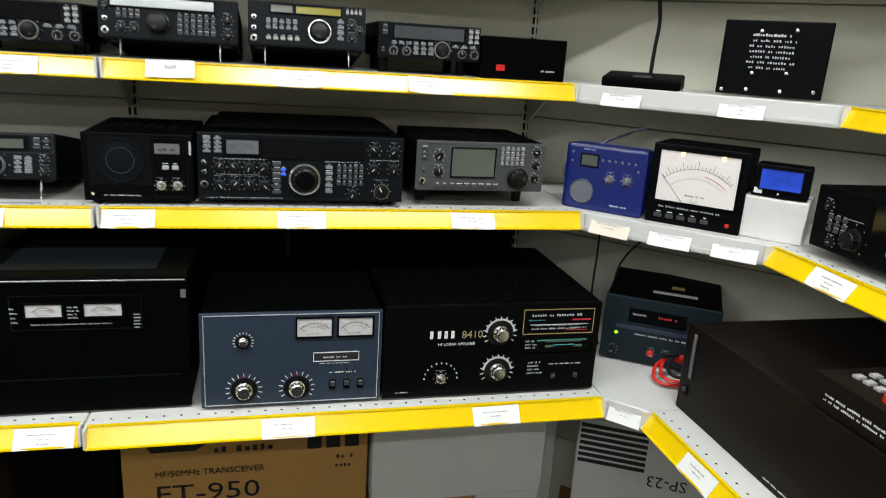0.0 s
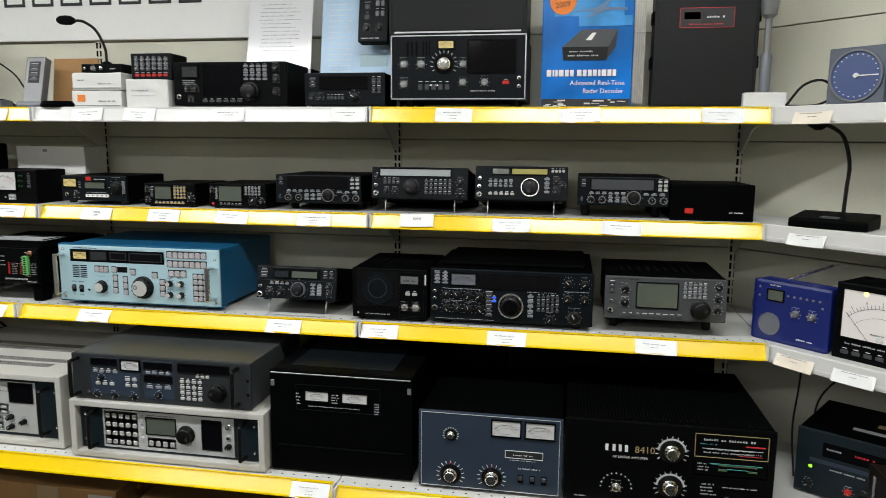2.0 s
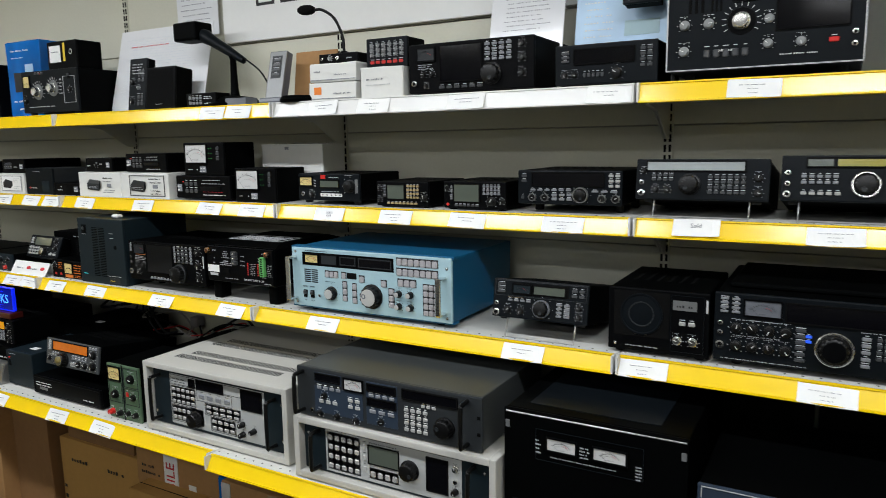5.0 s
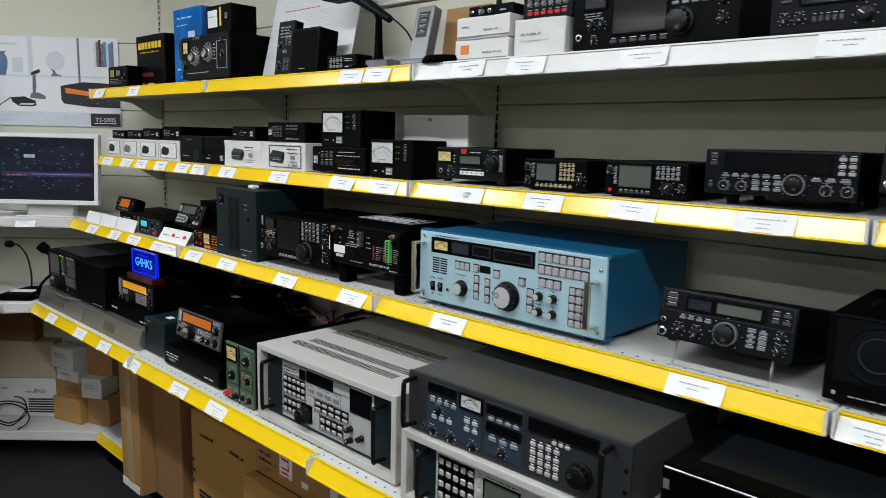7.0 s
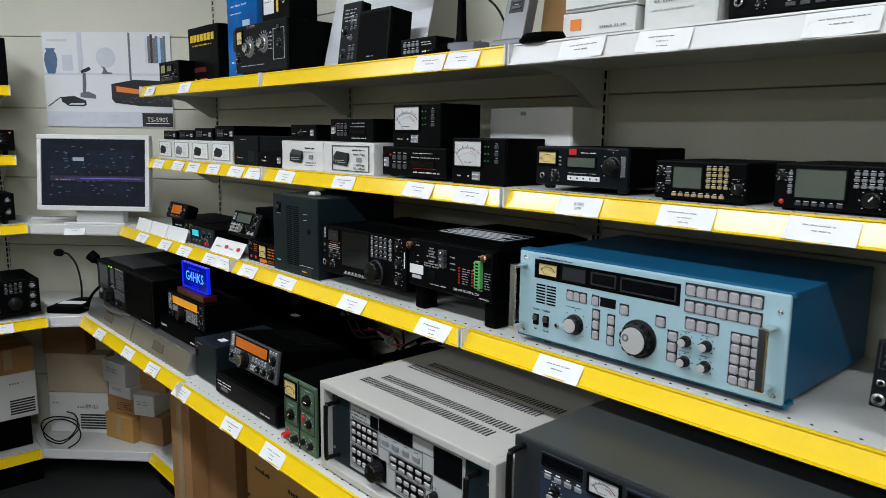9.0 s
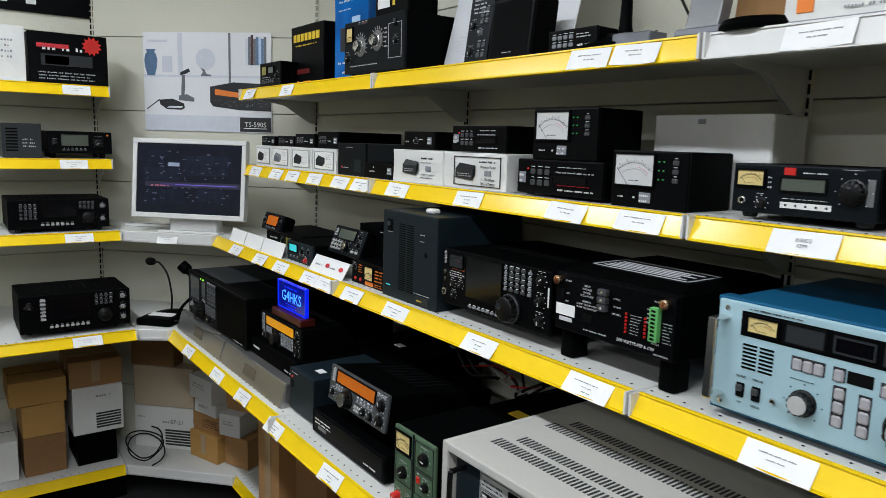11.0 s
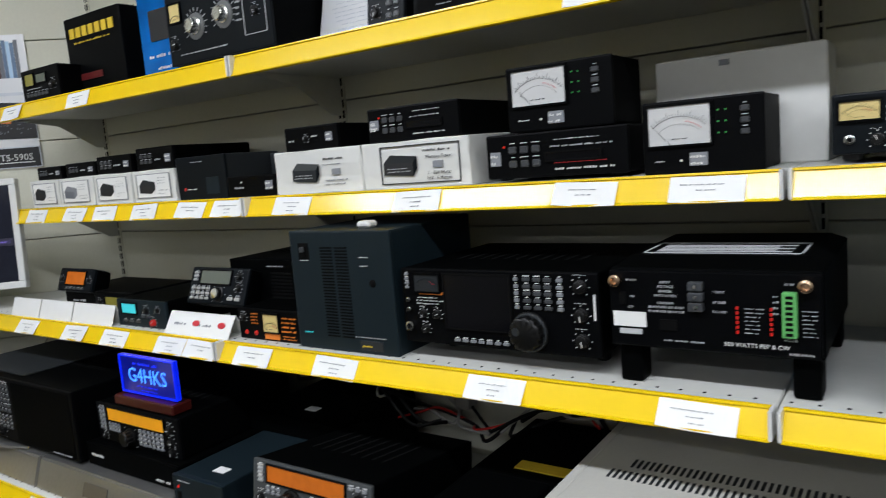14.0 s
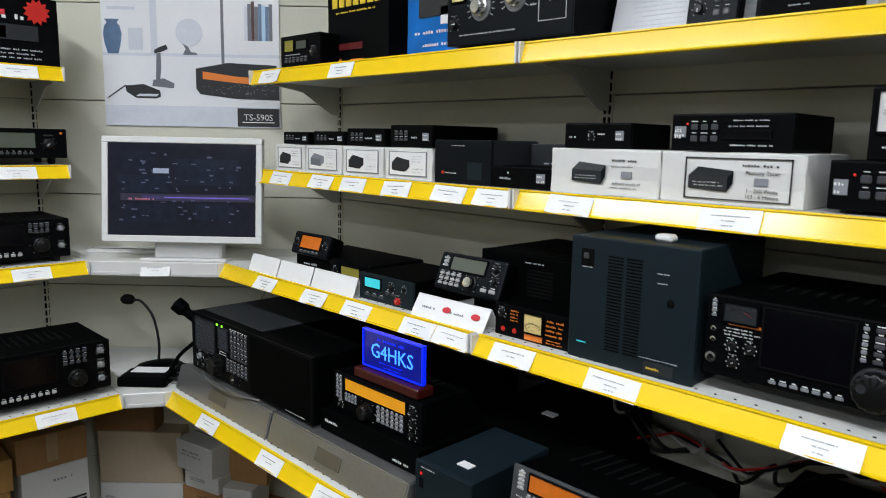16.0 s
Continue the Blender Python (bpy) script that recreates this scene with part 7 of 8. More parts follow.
device("communications_receiver", "rack receiver with keypad, green display and black knob", 2.301, -0.172, Z1 + 0.022, 0.494, 0.112, 0.3, CHAR, NAVYCH,
       [("pl", 0.13, 0.05, 0.86, 0.95, PALEP), ("pl", 0.14, 0.1, 0.33, 0.92, GREYC), ("pl", 0.38, 0.12, 0.54, 0.36, GREYC), ("bt", 0.14, 0.1, 0.33, 0.92, 5, 4, BTNL), ("bt", 0.34, 0.2, 0.37, 0.9, 1, 3, PALEP), ("lcd", 0.38, 0.45, 0.54, 0.82, LCDG), ("kn", 0.60, 0.5, 21, KNOBK, 20), ("bt", 0.38, 0.12, 0.54, 0.36, 4, 1, BTNL), ("lcd", 0.69, 0.2, 0.79, 0.86, LCDK), ("kn", 0.83, 0.75, 6, CHROME), ("kn", 0.83, 0.3, 7, KNOBK, 14), ("jk", 0.83, 0.5, 5), ("tx", 0.38, 0.86, 0.54, 0.92, 1, INK), ("hd", 0.09, 0.1, 0.9, KNOBK), ("hd", 0.92, 0.1, 0.9, KNOBK), ("sc", 0.03, 0.8), ("sc", 0.03, 0.2), ("sc", 0.97, 0.8), ("sc", 0.97, 0.2)], category="receiver", legend=INK, seed=24)
device("communications_receiver", "dark grey rack receiver with slate panels on a pale cabinet", 2.290, -0.178, Z1 + 0.157, 0.488, 0.118, 0.33, RACKG, GREYC,
       [("pl", 0.11, 0.72, 0.27, 0.93, SLATE), ("lcd", 0.12, 0.78, 0.26, 0.9, LCDK), ("mtr", 0.29, 0.7, 0.39, 0.9, METERW), ("pl", 0.11, 0.12, 0.39, 0.66, SLATE), ("pl", 0.41, 0.1, 0.58, 0.93, SLATE), ("lcd", 0.42, 0.76, 0.57, 0.88, LCDK), ("lcd", 0.42, 0.48, 0.57, 0.6, LCDK), ("lcd", 0.61, 0.74, 0.88, 0.9, LCDK), ("bt", 0.12, 0.58, 0.27, 0.7, 4, 1, BTN), ("bt", 0.42, 0.62, 0.57, 0.74, 4, 1, BTN), ("bt", 0.42, 0.3, 0.57, 0.44, 3, 1, BTN), ("bt", 0.61, 0.1, 0.74, 0.6, 4, 4, BTNL), ("bt", 0.70, 0.61, 0.78, 0.71, 3, 1, BTNL), ("kn", 0.82, 0.33, 21, KNOBK, 18), ("kn", 0.14, 0.1, 7, KNOBK), ("kn", 0.24, 0.1, 7, KNOBK), ("kn", 0.35, 0.1, 7, KNOBK), ("kn", 0.17, 0.48, 7, KNOBK), ("bt", 0.13, 0.3, 0.25, 0.44, 3, 1, BTNL), ("kn", 0.49, 0.18, 7, KNOBK), ("bt", 0.3, 0.3, 0.38, 0.56, 2, 2, BTNL), ("jk", 0.095, 0.14, 6),
        ("hd", 0.04, 0.12, 0.9, KNOBK), ("hd", 0.93, 0.12, 0.9, KNOBK), ("pl", 0.975, 0.3, 0.99, 0.36, SLOT), ("pl", 0.975, 0.6, 0.99, 0.66, SLOT)], category="receiver", legend=PALEINK, seed=25, seam=False)
device("power_supply", "green two-part bench power supply with red terminals", 1.535, -0.15, Z1, 0.14, 0.165, 0.2, BLACK, GREENP,
            [("pl", 0.47, 0.0, 0.51, 1.0, CHAR), ("mtr", 0.06, 0.72, 0.42, 0.94, METERY), ("kn", 0.24, 0.45, 12, KNOBK), ("kn", 0.76, 0.78, 12, KNOBK), ("kn", 0.8, 0.45, 9, KNOBK), ("bt", 0.56, 0.42, 0.68, 0.58, 1, 1, REDB), ("kn", 0.12, 0.12, 8, REDB, 16), ("kn", 0.38, 0.12, 8, KNOBK, 16), ("kn", 0.62, 0.14, 7, KNOBK, 12), ("kn", 0.85, 0.14, 8, KNOBK, 12), ("line", 0.53, 0.62, 0.97, 0.96, INK), ("line", 0.53, 0.3, 0.97, 0.6, INK), ("line", 0.04, 0.3, 0.45, 0.68, INK)], category="power supply", seam=False)
device("linear_amplifier", "flat black unit at the back with yellow tape", 1.50, -0.02, Z1, 0.24, 0.14, 0.36, BLACK, BLACK, [("tx", 0.2, 0.4, 0.6, 0.5, 1, DIMINK)], category="amplifier", seam=False)
solid("tape_strip", B(1.57, 0.12, Z1 + 0.1405, 1.67, 0.15, Z1 + 0.1425), YELINK, "strip of yellow tape on the black unit", "tape")
device("antenna_tuner", "low black matching unit under the orange display radio", 1.135, -0.14, Z1, 0.345, 0.058, 0.30, BLACK, BLACKP, [("tx", 0.04, 0.45, 0.3, 0.75, 2, PALEINK), ("tx", 0.74, 0.2, 0.95, 0.4, 1, PALEINK), ("pl", 0.1, 0.25, 0.22, 0.4, SILVER), ("line", 0.02, 0.08, 0.98, 0.92, CHAR)], feet=0.006, category="tuner", seam=False)
device("transceiver", "black transceiver with a lit orange display on a low unit", 1.197, -0.13, Z1 + 0.100, 0.262, 0.084, 0.29, BLACK, GREY,
       [("lcd", 0.14, 0.60, 0.80, 0.92, ORANGE), ("kn", 0.36, 0.28, 20, KNOBK, 20, CHROME), ("bt", 0.04, 0.55, 0.11, 0.94, 1, 5, BTNL), ("kn", 0.08, 0.25, 7, KNOBK), ("bt", 0.12, 0.34, 0.26, 0.52, 3, 2, BTN), ("bt", 0.5, 0.34, 0.8, 0.52, 5, 2, BTN), ("kn", 0.64, 0.2, 8, KNOBK), ("kn", 0.76, 0.2, 8, KNOBK), ("kn", 0.91, 0.65, 11, KNOBK), ("kn", 0.91, 0.25, 11, KNOBK), ("bt", 0.48, 0.08, 0.6, 0.26, 3, 2, BTNL), ("jk", 0.18, 0.15, 6), ("bt", 0.82, 0.82, 0.98, 0.94, 3, 1, BTN)], feet=0.008, seed=26, rx=-8, legend=PALEINK)
blk = device("power_supply", "plain black box with a red switch lamp", 0.966, -0.125, Z1 + 0.0, 0.145, 0.115, 0.24, NAVYCH, NAVYCH, [("led", 0.12, 0.8, 3, LEDR), ("pl", 0.08, 0.55, 0.16, 0.72, SLOT), ("tx", 0.1, 0.9, 0.4, 0.94, 1, DIMINK)], feet=0.006, category="power supply", seam=False)
part("sticker", B(0.07, 0.04, 0.1205, 0.10, 0.06, 0.1225), CARD, blk)
# two metal display plinths with rigs
for i, (a, b) in enumerate(((-0.02, 0.485), (0.47, 0.485))):
    pl_ = thing("display_plinth", "brushed grey metal display plinth with a sloping front", "display stand", pose(a, -0.150, Z1), "display plinths")
    bm = bmesh.new()
    sec = [(0.0, 0.0), (0.020, 0.066), (0.40, 0.066), (0.40, 0.0)]
    va = [bm.verts.new((0.001, p, q)) for p, q in sec]
    vb = [bm.verts.new((b - 0.001, p, q)) for p, q in sec]
    bm.faces.new(va)
    bm.faces.new(vb[::-1])
    for k in range(4):
        j = (k + 1) % 4
        bm.faces.new((va[j], va[k], vb[k], vb[j]))
    bmesh.ops.bevel(bm, geom=bm.edges[:], offset=0.003, segments=2, affect="EDGES")
    part("shell", bm, STEEL, pl_)
    nm = part("name_plate", B(b * 0.40, -0.002, 0.020, b * 0.58, 0.0, 0.050), mat("taupe_plate", (0.10, 0.085, 0.06), 0.4, vary=0.15, bump=0.03), pl_)
    nm.rotation_euler = (radians(-16.9), 0, 0)
big = device("transceiver", "very large black base station with twin screens", 0.025, -0.115, Z1 + 0.067, 0.59, 0.160, 0.38, BLACK, BLACKP,
             [("lcd", 0.05, 0.42, 0.23, 0.92, LCDR, GREYC), ("lcd", 0.27, 0.55, 0.35, 0.90, LCDR, GREYC), ("led", 0.255, 0.93, 3, LEDG), ("bt", 0.37, 0.45, 0.52, 0.92, 5, 6, BTND), ("tx", 0.37, 0.93, 0.52, 0.96, 1, PALEINK), ("tx", 0.27, 0.44, 0.35, 0.52, 2, PALEINK), ("kn", 0.26, 0.24, 26, KNOBK, 26), ("kn", 0.42, 0.15, 13, KNOBK, 14), ("bt", 0.33, 0.2, 0.52, 0.42, 6, 4, BTND), ("kn", 0.08, 0.25, 8, KNOBG), ("kn", 0.08, 0.12, 8, KNOBK), ("kn", 0.14, 0.15, 8, KNOBK), ("kn", 0.14, 0.3, 8, KNOBK), ("pl", 0.54, 0.04, 0.98, 0.96, BLACK), ("led", 0.3, 0.93, 3, LEDG), ("tx", 0.8, 0.04, 0.95, 0.08, 1, DIMINK), ("bt", 0.05, 0.36, 0.22, 0.42, 6, 1, BTND)], feet=0.004, seed=27, legend=DIMINK)
part("curved_trim", tube(bmesh.new(), smooth_path([(0.07, -0.003, 0.004), (0.14, -0.024, 0.003), (0.22, -0.030, 0.003), (0.30, -0.024, 0.003), (0.37, -0.003, 0.004)]), 0.003, 8), STEEL, big, "bright curved trim in front of the dial", smooth=True)
part("top_panel", B(0.02, 0.03, 0.1635, 0.33, 0.33, 0.167, bevel=0.001), GREYC, big)
device("antenna_tuner", "black unit with a white maker plate under the amber display radio", 0.622, -0.10, Z1 + 0.067, 0.325, 0.050, 0.32, BLACK, BLACK, [("tx", 0.05, 0.4, 0.25, 0.7, 1, PALEINK), ("tx", 0.76, 0.15, 0.95, 0.4, 1, PALEINK)], category="tuner", seam=False)
device("transceiver", "black transceiver with a lit amber display", 0.638, -0.075, Z1 + 0.118, 0.292, 0.084, 0.30, BLACK, BLACKP,
       [("lcd", 0.16, 0.60, 0.84, 0.92, AMBER), ("kn", 0.42, 0.26, 17, KNOBK, 20), ("bt", 0.04, 0.3, 0.12, 0.94, 2, 6, BTN), ("bt", 0.15, 0.3, 0.3, 0.54, 4, 3, BTN), ("bt", 0.52, 0.1, 0.82, 0.54, 6, 4, BTN), ("kn", 0.91, 0.7, 8, KNOBK), ("kn", 0.91, 0.4, 8, KNOBK), ("kn", 0.91, 0.15, 8, KNOBK), ("kn", 0.1, 0.15, 6, KNOBK)], seed=28, legend=PALEINK)
g4 = thing("call_sign_display", "glowing blue edge-lit call sign plate on a dark red base", "display", pose(0.703, -0.056, Z1 + 0.2025))
part("base", B(0, -0.012, 0, 0.205, 0.035, 0.022, bevel=0.003), DKRED, g4)
pn = part("plate", B(0.012, 0.006, 0.026, 0.202, 0.012, 0.108, bevel=0.001), mat("edge_lit_acrylic", (0.002, 0.006, 0.20), 0.15, vary=0.1, bump=0, emit=0.45), g4)
bz = bmesh.new()
for q in ((0.012, 0.026, 0.202, 0.029), (0.012, 0.105, 0.202, 0.108), (0.012, 0.029, 0.0145, 0.105), (0.1995, 0.029, 0.202, 0.105)):
    box(bz, q[0], 0.003, q[1], q[2], 0.014, q[3])
part("lit_edge", bz, GLOWB, g4)
words("G4HKS", 0.044, GLOWC, pn, Matrix.Translation((0.107, 0.004, 0.052)) @ FACE, squash=1.0)
pr = bmesh.new()
bars(pr, 0.05, 0.087, 0.17, 0.100, 1, random.Random(2), 0.004)
bars(pr, 0.065, 0.041, 0.155, 0.047, 1, random.Random(3), 0.004)
bars(pr, 0.075, 0.033, 0.15, 0.038, 1, random.Random(6), 0.004)
tagged(part("print", pr, GLOWB, pn), kind="stuff")
blkx = device("linear_amplifier", "black box at the back of the shelf beside the rigs", 0.93, 0.10, Z1, 0.26, 0.16, 0.26, BLACK, BLACK, [("tx", 0.2, 0.4, 0.6, 0.5, 1, DIMINK)], category="amplifier", seam=False)
part("sticker", B(0.12, 0.05, 0.1605, 0.15, 0.07, 0.1625), CARD, blkx)
rng = random.Random(5)
for i, (mt_, r) in enumerate(((RUBBER, 0.0045), (RUBBER, 0.004), (WIREW, 0.0035), (RUBBER, 0.004), (REDB, 0.0025), (RUBBER, 0.0035), (WIREW, 0.003))):
    c = thing("cable", ("black", "black", "grey", "black", "red", "black", "grey")[i] + " cable trailing along the back of the shelf", "cable", pose(0, 0, 0), "loose cables")
    pts, x = [], 0.72 + 0.12 * i
    for k in range(9):
        pts.append((x, 0.33 + rng.uniform(-0.06, 0.06), Z1 + (0.17 if x < 1.2 else 0.15 if 1.5 < x < 1.74 else 0.10) + rng.uniform(-0.008, 0.022)))
        x += rng.uniform(0.02, 0.11)
    part("cable", tube(bmesh.new(), smooth_path(pts), r, 7), mt_, c, smooth=True)
for x in (0.96, 1.02):
    c = thing("cable", "thin black cable hanging down the back panel", "cable", pose(0, 0, 0), "loose cables")
    part("cable", tube(bmesh.new(), smooth_path([(x, 0.40, Z2 - 0.03), (x + 0.01, 0.405, 1.02), (x + 0.03, 0.40, 0.95), (x + 0.05, 0.37, 0.94)]), 0.003, 7), RUBBER, c, smooth=True)
plug = thing("mains_plug", "grey moulded plug on the back panel", "plug", pose(1.30, 0.395, 0.93))
part("body", B(-0.02, -0.02, -0.02, 0.02, 0.02, 0.02, bevel=0.008, seg=2), WIREW, plug)
part("lead", tube(bmesh.new(), smooth_path([(0, -0.015, -0.015), (-0.02, -0.03, -0.05), (-0.08, -0.04, -0.02), (-0.14, -0.05, -0.03)]), 0.0035, 7), WIREW, plug, smooth=True)

c = thing("cable", "black cable arching over the taped unit to the back panel", "cable", pose(0, 0, 0), "loose cables")
part("cable", tube(bmesh.new(), smooth_path([(1.49, 0.30, Z1 + 0.145), (1.508, 0.34, Z1 + 0.155), (1.54, 0.36, Z1 + 0.178), (1.575, 0.365, Z1 + 0.184), (1.61, 0.365, Z1 + 0.165), (1.64, 0.37, Z1 + 0.12), (1.65, 0.38, Z1 + 0.05)]), 0.0045, 8), RUBBER, c, smooth=True)

# right corner, level 1
psb = device("power_supply", "slate bench power supply with dark meters and a green lamp", 4.075, -0.02, Z1, 0.255, 0.155, 0.24, BLACK, NAVYCH,
             [("pl", 0.22, 0.62, 0.72, 0.84, BLACKP), ("tx", 0.25, 0.72, 0.42, 0.80, 1, DIMINK), ("tx", 0.46, 0.72, 0.68, 0.80, 1, REDINK), ("pl", 0.12, 0.50, 0.9, 0.56, SLATE), ("led", 0.13, 0.42, 4, LEDG), ("tx", 0.28, 0.42, 0.85, 0.48, 1, DIMINK), ("kn", 0.12, 0.14, 7, KNOBK), ("kn", 0.45, 0.18, 7, REDB), ("kn", 0.58, 0.18, 7, KNOBK)], rz=-33, feet=0.006, category="power supply")
part("top_label", B(0.10, 0.06, 0.1612, 0.20, 0.075, 0.1625), DIMINK, psb)
part("top_sticker", B(0.14, 0.11, 0.1612, 0.17, 0.13, 0.1625), BTNT, psb)
for i, mt_ in enumerate((REDB, REDB, RUBBER)):
    c = thing("test_lead", ("red" if mt_ is REDB else "black") + " test lead with a clip in front of the supply", "cable", pose(4.16, -0.165, Z1))
    pts = [(0.03 + 0.05 * math.cos(a) + 0.01 * i, 0.0 + 0.035 * math.sin(a) - 0.01 * i, 0.01 + 0.012 * i + 0.03 * max(0, math.sin(a))) for a in [k * 0.5 + i for k in range(10)]]
    part("lead", tube(bmesh.new(), smooth_path(pts), 0.004, 8), mt_, c, smooth=True)
    e = Vector(pts[0])
    part("clip", B(e.x - 0.03, e.y - 0.006, e.z - 0.006, e.x + 0.01, e.y + 0.006, e.z + 0.006, bevel=0.003), mt_, c)
device("linear_amplifier", "large dark brown amplifier cabinet on the side shelf", 4.135, -0.262, Z1, 0.60, 0.185, 0.44, BROWNC, BROWNC,
            [("pl", 0.045, 0.42, 0.068, 0.93, SLOT), ("tx", 0.046, 0.42, 0.067, 0.93, 22, DIMINK), ("sw", 0.045, 0.26, SLOT), ("tx", 0.42, 0.06, 0.9, 0.10, 1, PALEINK), ("sc", 0.9, 0.62)], rz=-90, category="amplifier", seam=False)
cu = device("control_unit", "small brown control box with buttons and a red knob", 4.138, -0.595, Z1 + 0.186, 0.22, 0.055, 0.2, BROWNC, BROWNC, [("tx", 0.1, 0.3, 0.8, 0.6, 2, PALEINK)], rz=-90, category="control unit", seam=False)
for i in range(6):
    part("button", B(0.03 + 0.02 * (i % 3), 0.04 + 0.03 * (i // 3), 0.055, 0.042 + 0.02 * (i % 3), 0.055 + 0.03 * (i // 3), 0.059), BTNL, cu)
part("knob", lathe(bmesh.new(), [(0.010, 0), (0.009, 0.010), (0, 0.010)], 16, Matrix.Translation((0.11, 0.03, 0.055))), REDB, cu)
part("display", B(0.09, 0.10, 0.0545, 0.19, 0.13, 0.057), LCDY, cu)
part("print", B(0.03, 0.12, 0.0545, 0.075, 0.125, 0.0565), PALEINK, cu)
for pts in ([(4.14, 0.18, Z2 - 0.03), (4.12, 0.14, 1.0), (4.10, 0.10, 0.90), (4.08, 0.0, 0.82)], [(4.30, 0.05, Z2 - 0.03), (4.22, 0.06, 1.08), (4.15, 0.07, 1.0), (4.13, 0.06, 0.9)]):
    c = thing("cable", "thin black cable hanging behind the supply", "cable", pose(0, 0, 0), "loose cables")
    part("cable", tube(bmesh.new(), smooth_path(pts), 0.0025, 7), RUBBER, c, smooth=True)

# ---- side shelves ----
RX = lambda lv: RIGHT_X - (WALL_Y - LEVEL[lv][1])
device("transceiver", "black transceiver with a dark display on the side shelf", RX(2) + 0.03, -0.335, Z2, 0.34, 0.115, 0.28, BLACK, BLACKP, [("lcd", 0.4, 0.5, 0.8, 0.9, LCDK), ("kn", 0.3, 0.3, 18, KNOBK, 18), ("bt", 0.1, 0.3, 0.25, 0.6, 3, 3, BTND), ("bt", 0.5, 0.2, 0.56, 0.35, 1, 1, BLUEB), ("kn", 0.1, 0.7, 7, KNOBK), ("kn", 0.15, 0.15, 7, KNOBK), ("bt", 0.6, 0.1, 0.9, 0.4, 5, 3, BTND)], rz=-90, feet=0.02, seed=40)
device("transceiver", "black transceiver on the upper side shelf", RX(3) + 0.03, -0.40, Z3, 0.30, 0.10, 0.22, BLACK, BLACKP, [("led", 0.05, 0.3, 6, REDB), ("lcd", 0.3, 0.5, 0.7, 0.9, LCDK), ("kn", 0.6, 0.25, 16, KNOBK)], rz=-90, feet=0.006, seed=41)
LX = lambda lv: LEFT_X + (WALL_Y - LEVEL[lv][1])
for w_, h_, lv, y0, lab, els, ft in (
        (0.36, 0.135, 1, -0.655, "black transceiver with a wide dark screen on the side shelf", [("lcd", 0.28, 0.35, 0.62, 0.88, LCDK), ("kn", 0.76, 0.32, 22, KNOBK, 20), ("bt", 0.25, 0.08, 0.62, 0.2, 8, 1, BTNL), ("bt", 0.66, 0.6, 0.84, 0.92, 4, 3, BTND), ("kn", 0.93, 0.8, 8, KNOBG), ("kn", 0.93, 0.5, 8, KNOBG), ("kn", 0.93, 0.22, 8, KNOBG), ("bt", 0.17, 0.3, 0.24, 0.9, 1, 6, BTNL), ("kn", 0.08, 0.7, 8, KNOBK)], 0.02),
        (0.34, 0.11, 2, -0.655, "black transceiver with white buttons on the side shelf", [("lcd", 0.34, 0.4, 0.66, 0.88, LCDK), ("kn", 0.78, 0.35, 19, KNOBK, 18), ("bt", 0.3, 0.08, 0.64, 0.22, 7, 1, BTNL), ("bt", 0.68, 0.65, 0.85, 0.92, 4, 2, BTND), ("kn", 0.93, 0.75, 7, KNOBG), ("kn", 0.93, 0.3, 7, KNOBG), ("bt", 0.1, 0.3, 0.28, 0.85, 4, 4, BTND)], 0.015),
        (0.225, 0.085, 3, -0.50, "black portable transceiver with a green display", [("lcd", 0.2, 0.35, 0.62, 0.85, LCDG), ("kn", 0.78, 0.5, 13, KNOBK, 12), ("led", 0.93, 0.85, 4, ORINK), ("bt", 0.2, 0.1, 0.6, 0.25, 6, 1, BTND), ("kn", 0.1, 0.5, 7, KNOBK)], 0.02)):
    device("transceiver", lab, LX(lv) - 0.03, y0, LEVEL[lv][0], w_, h_, 0.25, BLACK, BLACKP, els, rz=90, feet=ft, seed=int(w_ * 100) + lv)
device("loudspeaker", "grey speaker box on the side shelf", LX(3) - 0.04, -0.65, Z3, 0.13, 0.13, 0.15, GREYC, GREYC, [("tx", 0.5, 0.3, 0.9, 0.6, 3, DIMINK), ("vs", 0.1, 0.2, 0.4, 0.9, 8, False)], rz=90, category="loudspeaker")
sb = carton("product_box", "black retail box with a radio picture and red starburst", LX(4) - 0.03, -0.55, Z4, 0.27, 0.10, 0.19, BLACKP, rz=90, seed=90, prints=((0.15, 0.62, 0.85, 0.80, 1, PALEINK), (0.1, 0.7, 0.5, 0.78, 0, REDINK), (0.15, 0.36, 0.8, 0.58, 0, GREYC), (0.2, 0.38, 0.5, 0.55, 0, ORINK), (0.08, 0.08, 0.9, 0.26, 3, DIMINK)))
bm = bmesh.new()
ring = []
for i in range(24):
    r = 0.036 if i % 2 else 0.026
    ring.append(bm.verts.new((0.215 + r * math.cos(i * math.pi / 12), -0.004, 0.15 + r * math.sin(i * math.pi / 12))))
bm.faces.new(ring)
part("starburst", bm, REDB, sb)
carton("product_box", "white retail box beside a black one", LX(4) - 0.03, -0.72, Z4, 0.16, 0.10, 0.2, WBOX, rz=90, seed=91, prints=((0.2, 0.4, 0.8, 0.8, 4, GREYINK),))
sg = thing("wall_sign", "black wall sign with a plain white letter-like mark", "sign", pose(LEFT_X + 0.002, -0.95, 1.99, 0, 0, 90))
part("board", B(0, -0.012, 0, 0.66, 0, 0.36, bevel=0.001), BLACKP, sg)
bm = bmesh.new()
for q in ((0.50, 0.55), (0.60, 0.65)):
    box(bm, q[0] - 0.17, -0.015, 0.03, q[1] - 0.185, -0.011, 0.12)
box(bm, 0.365, -0.015, 0.06, 0.43, -0.011, 0.12)
part("mark", bm, PALEINK, sg)

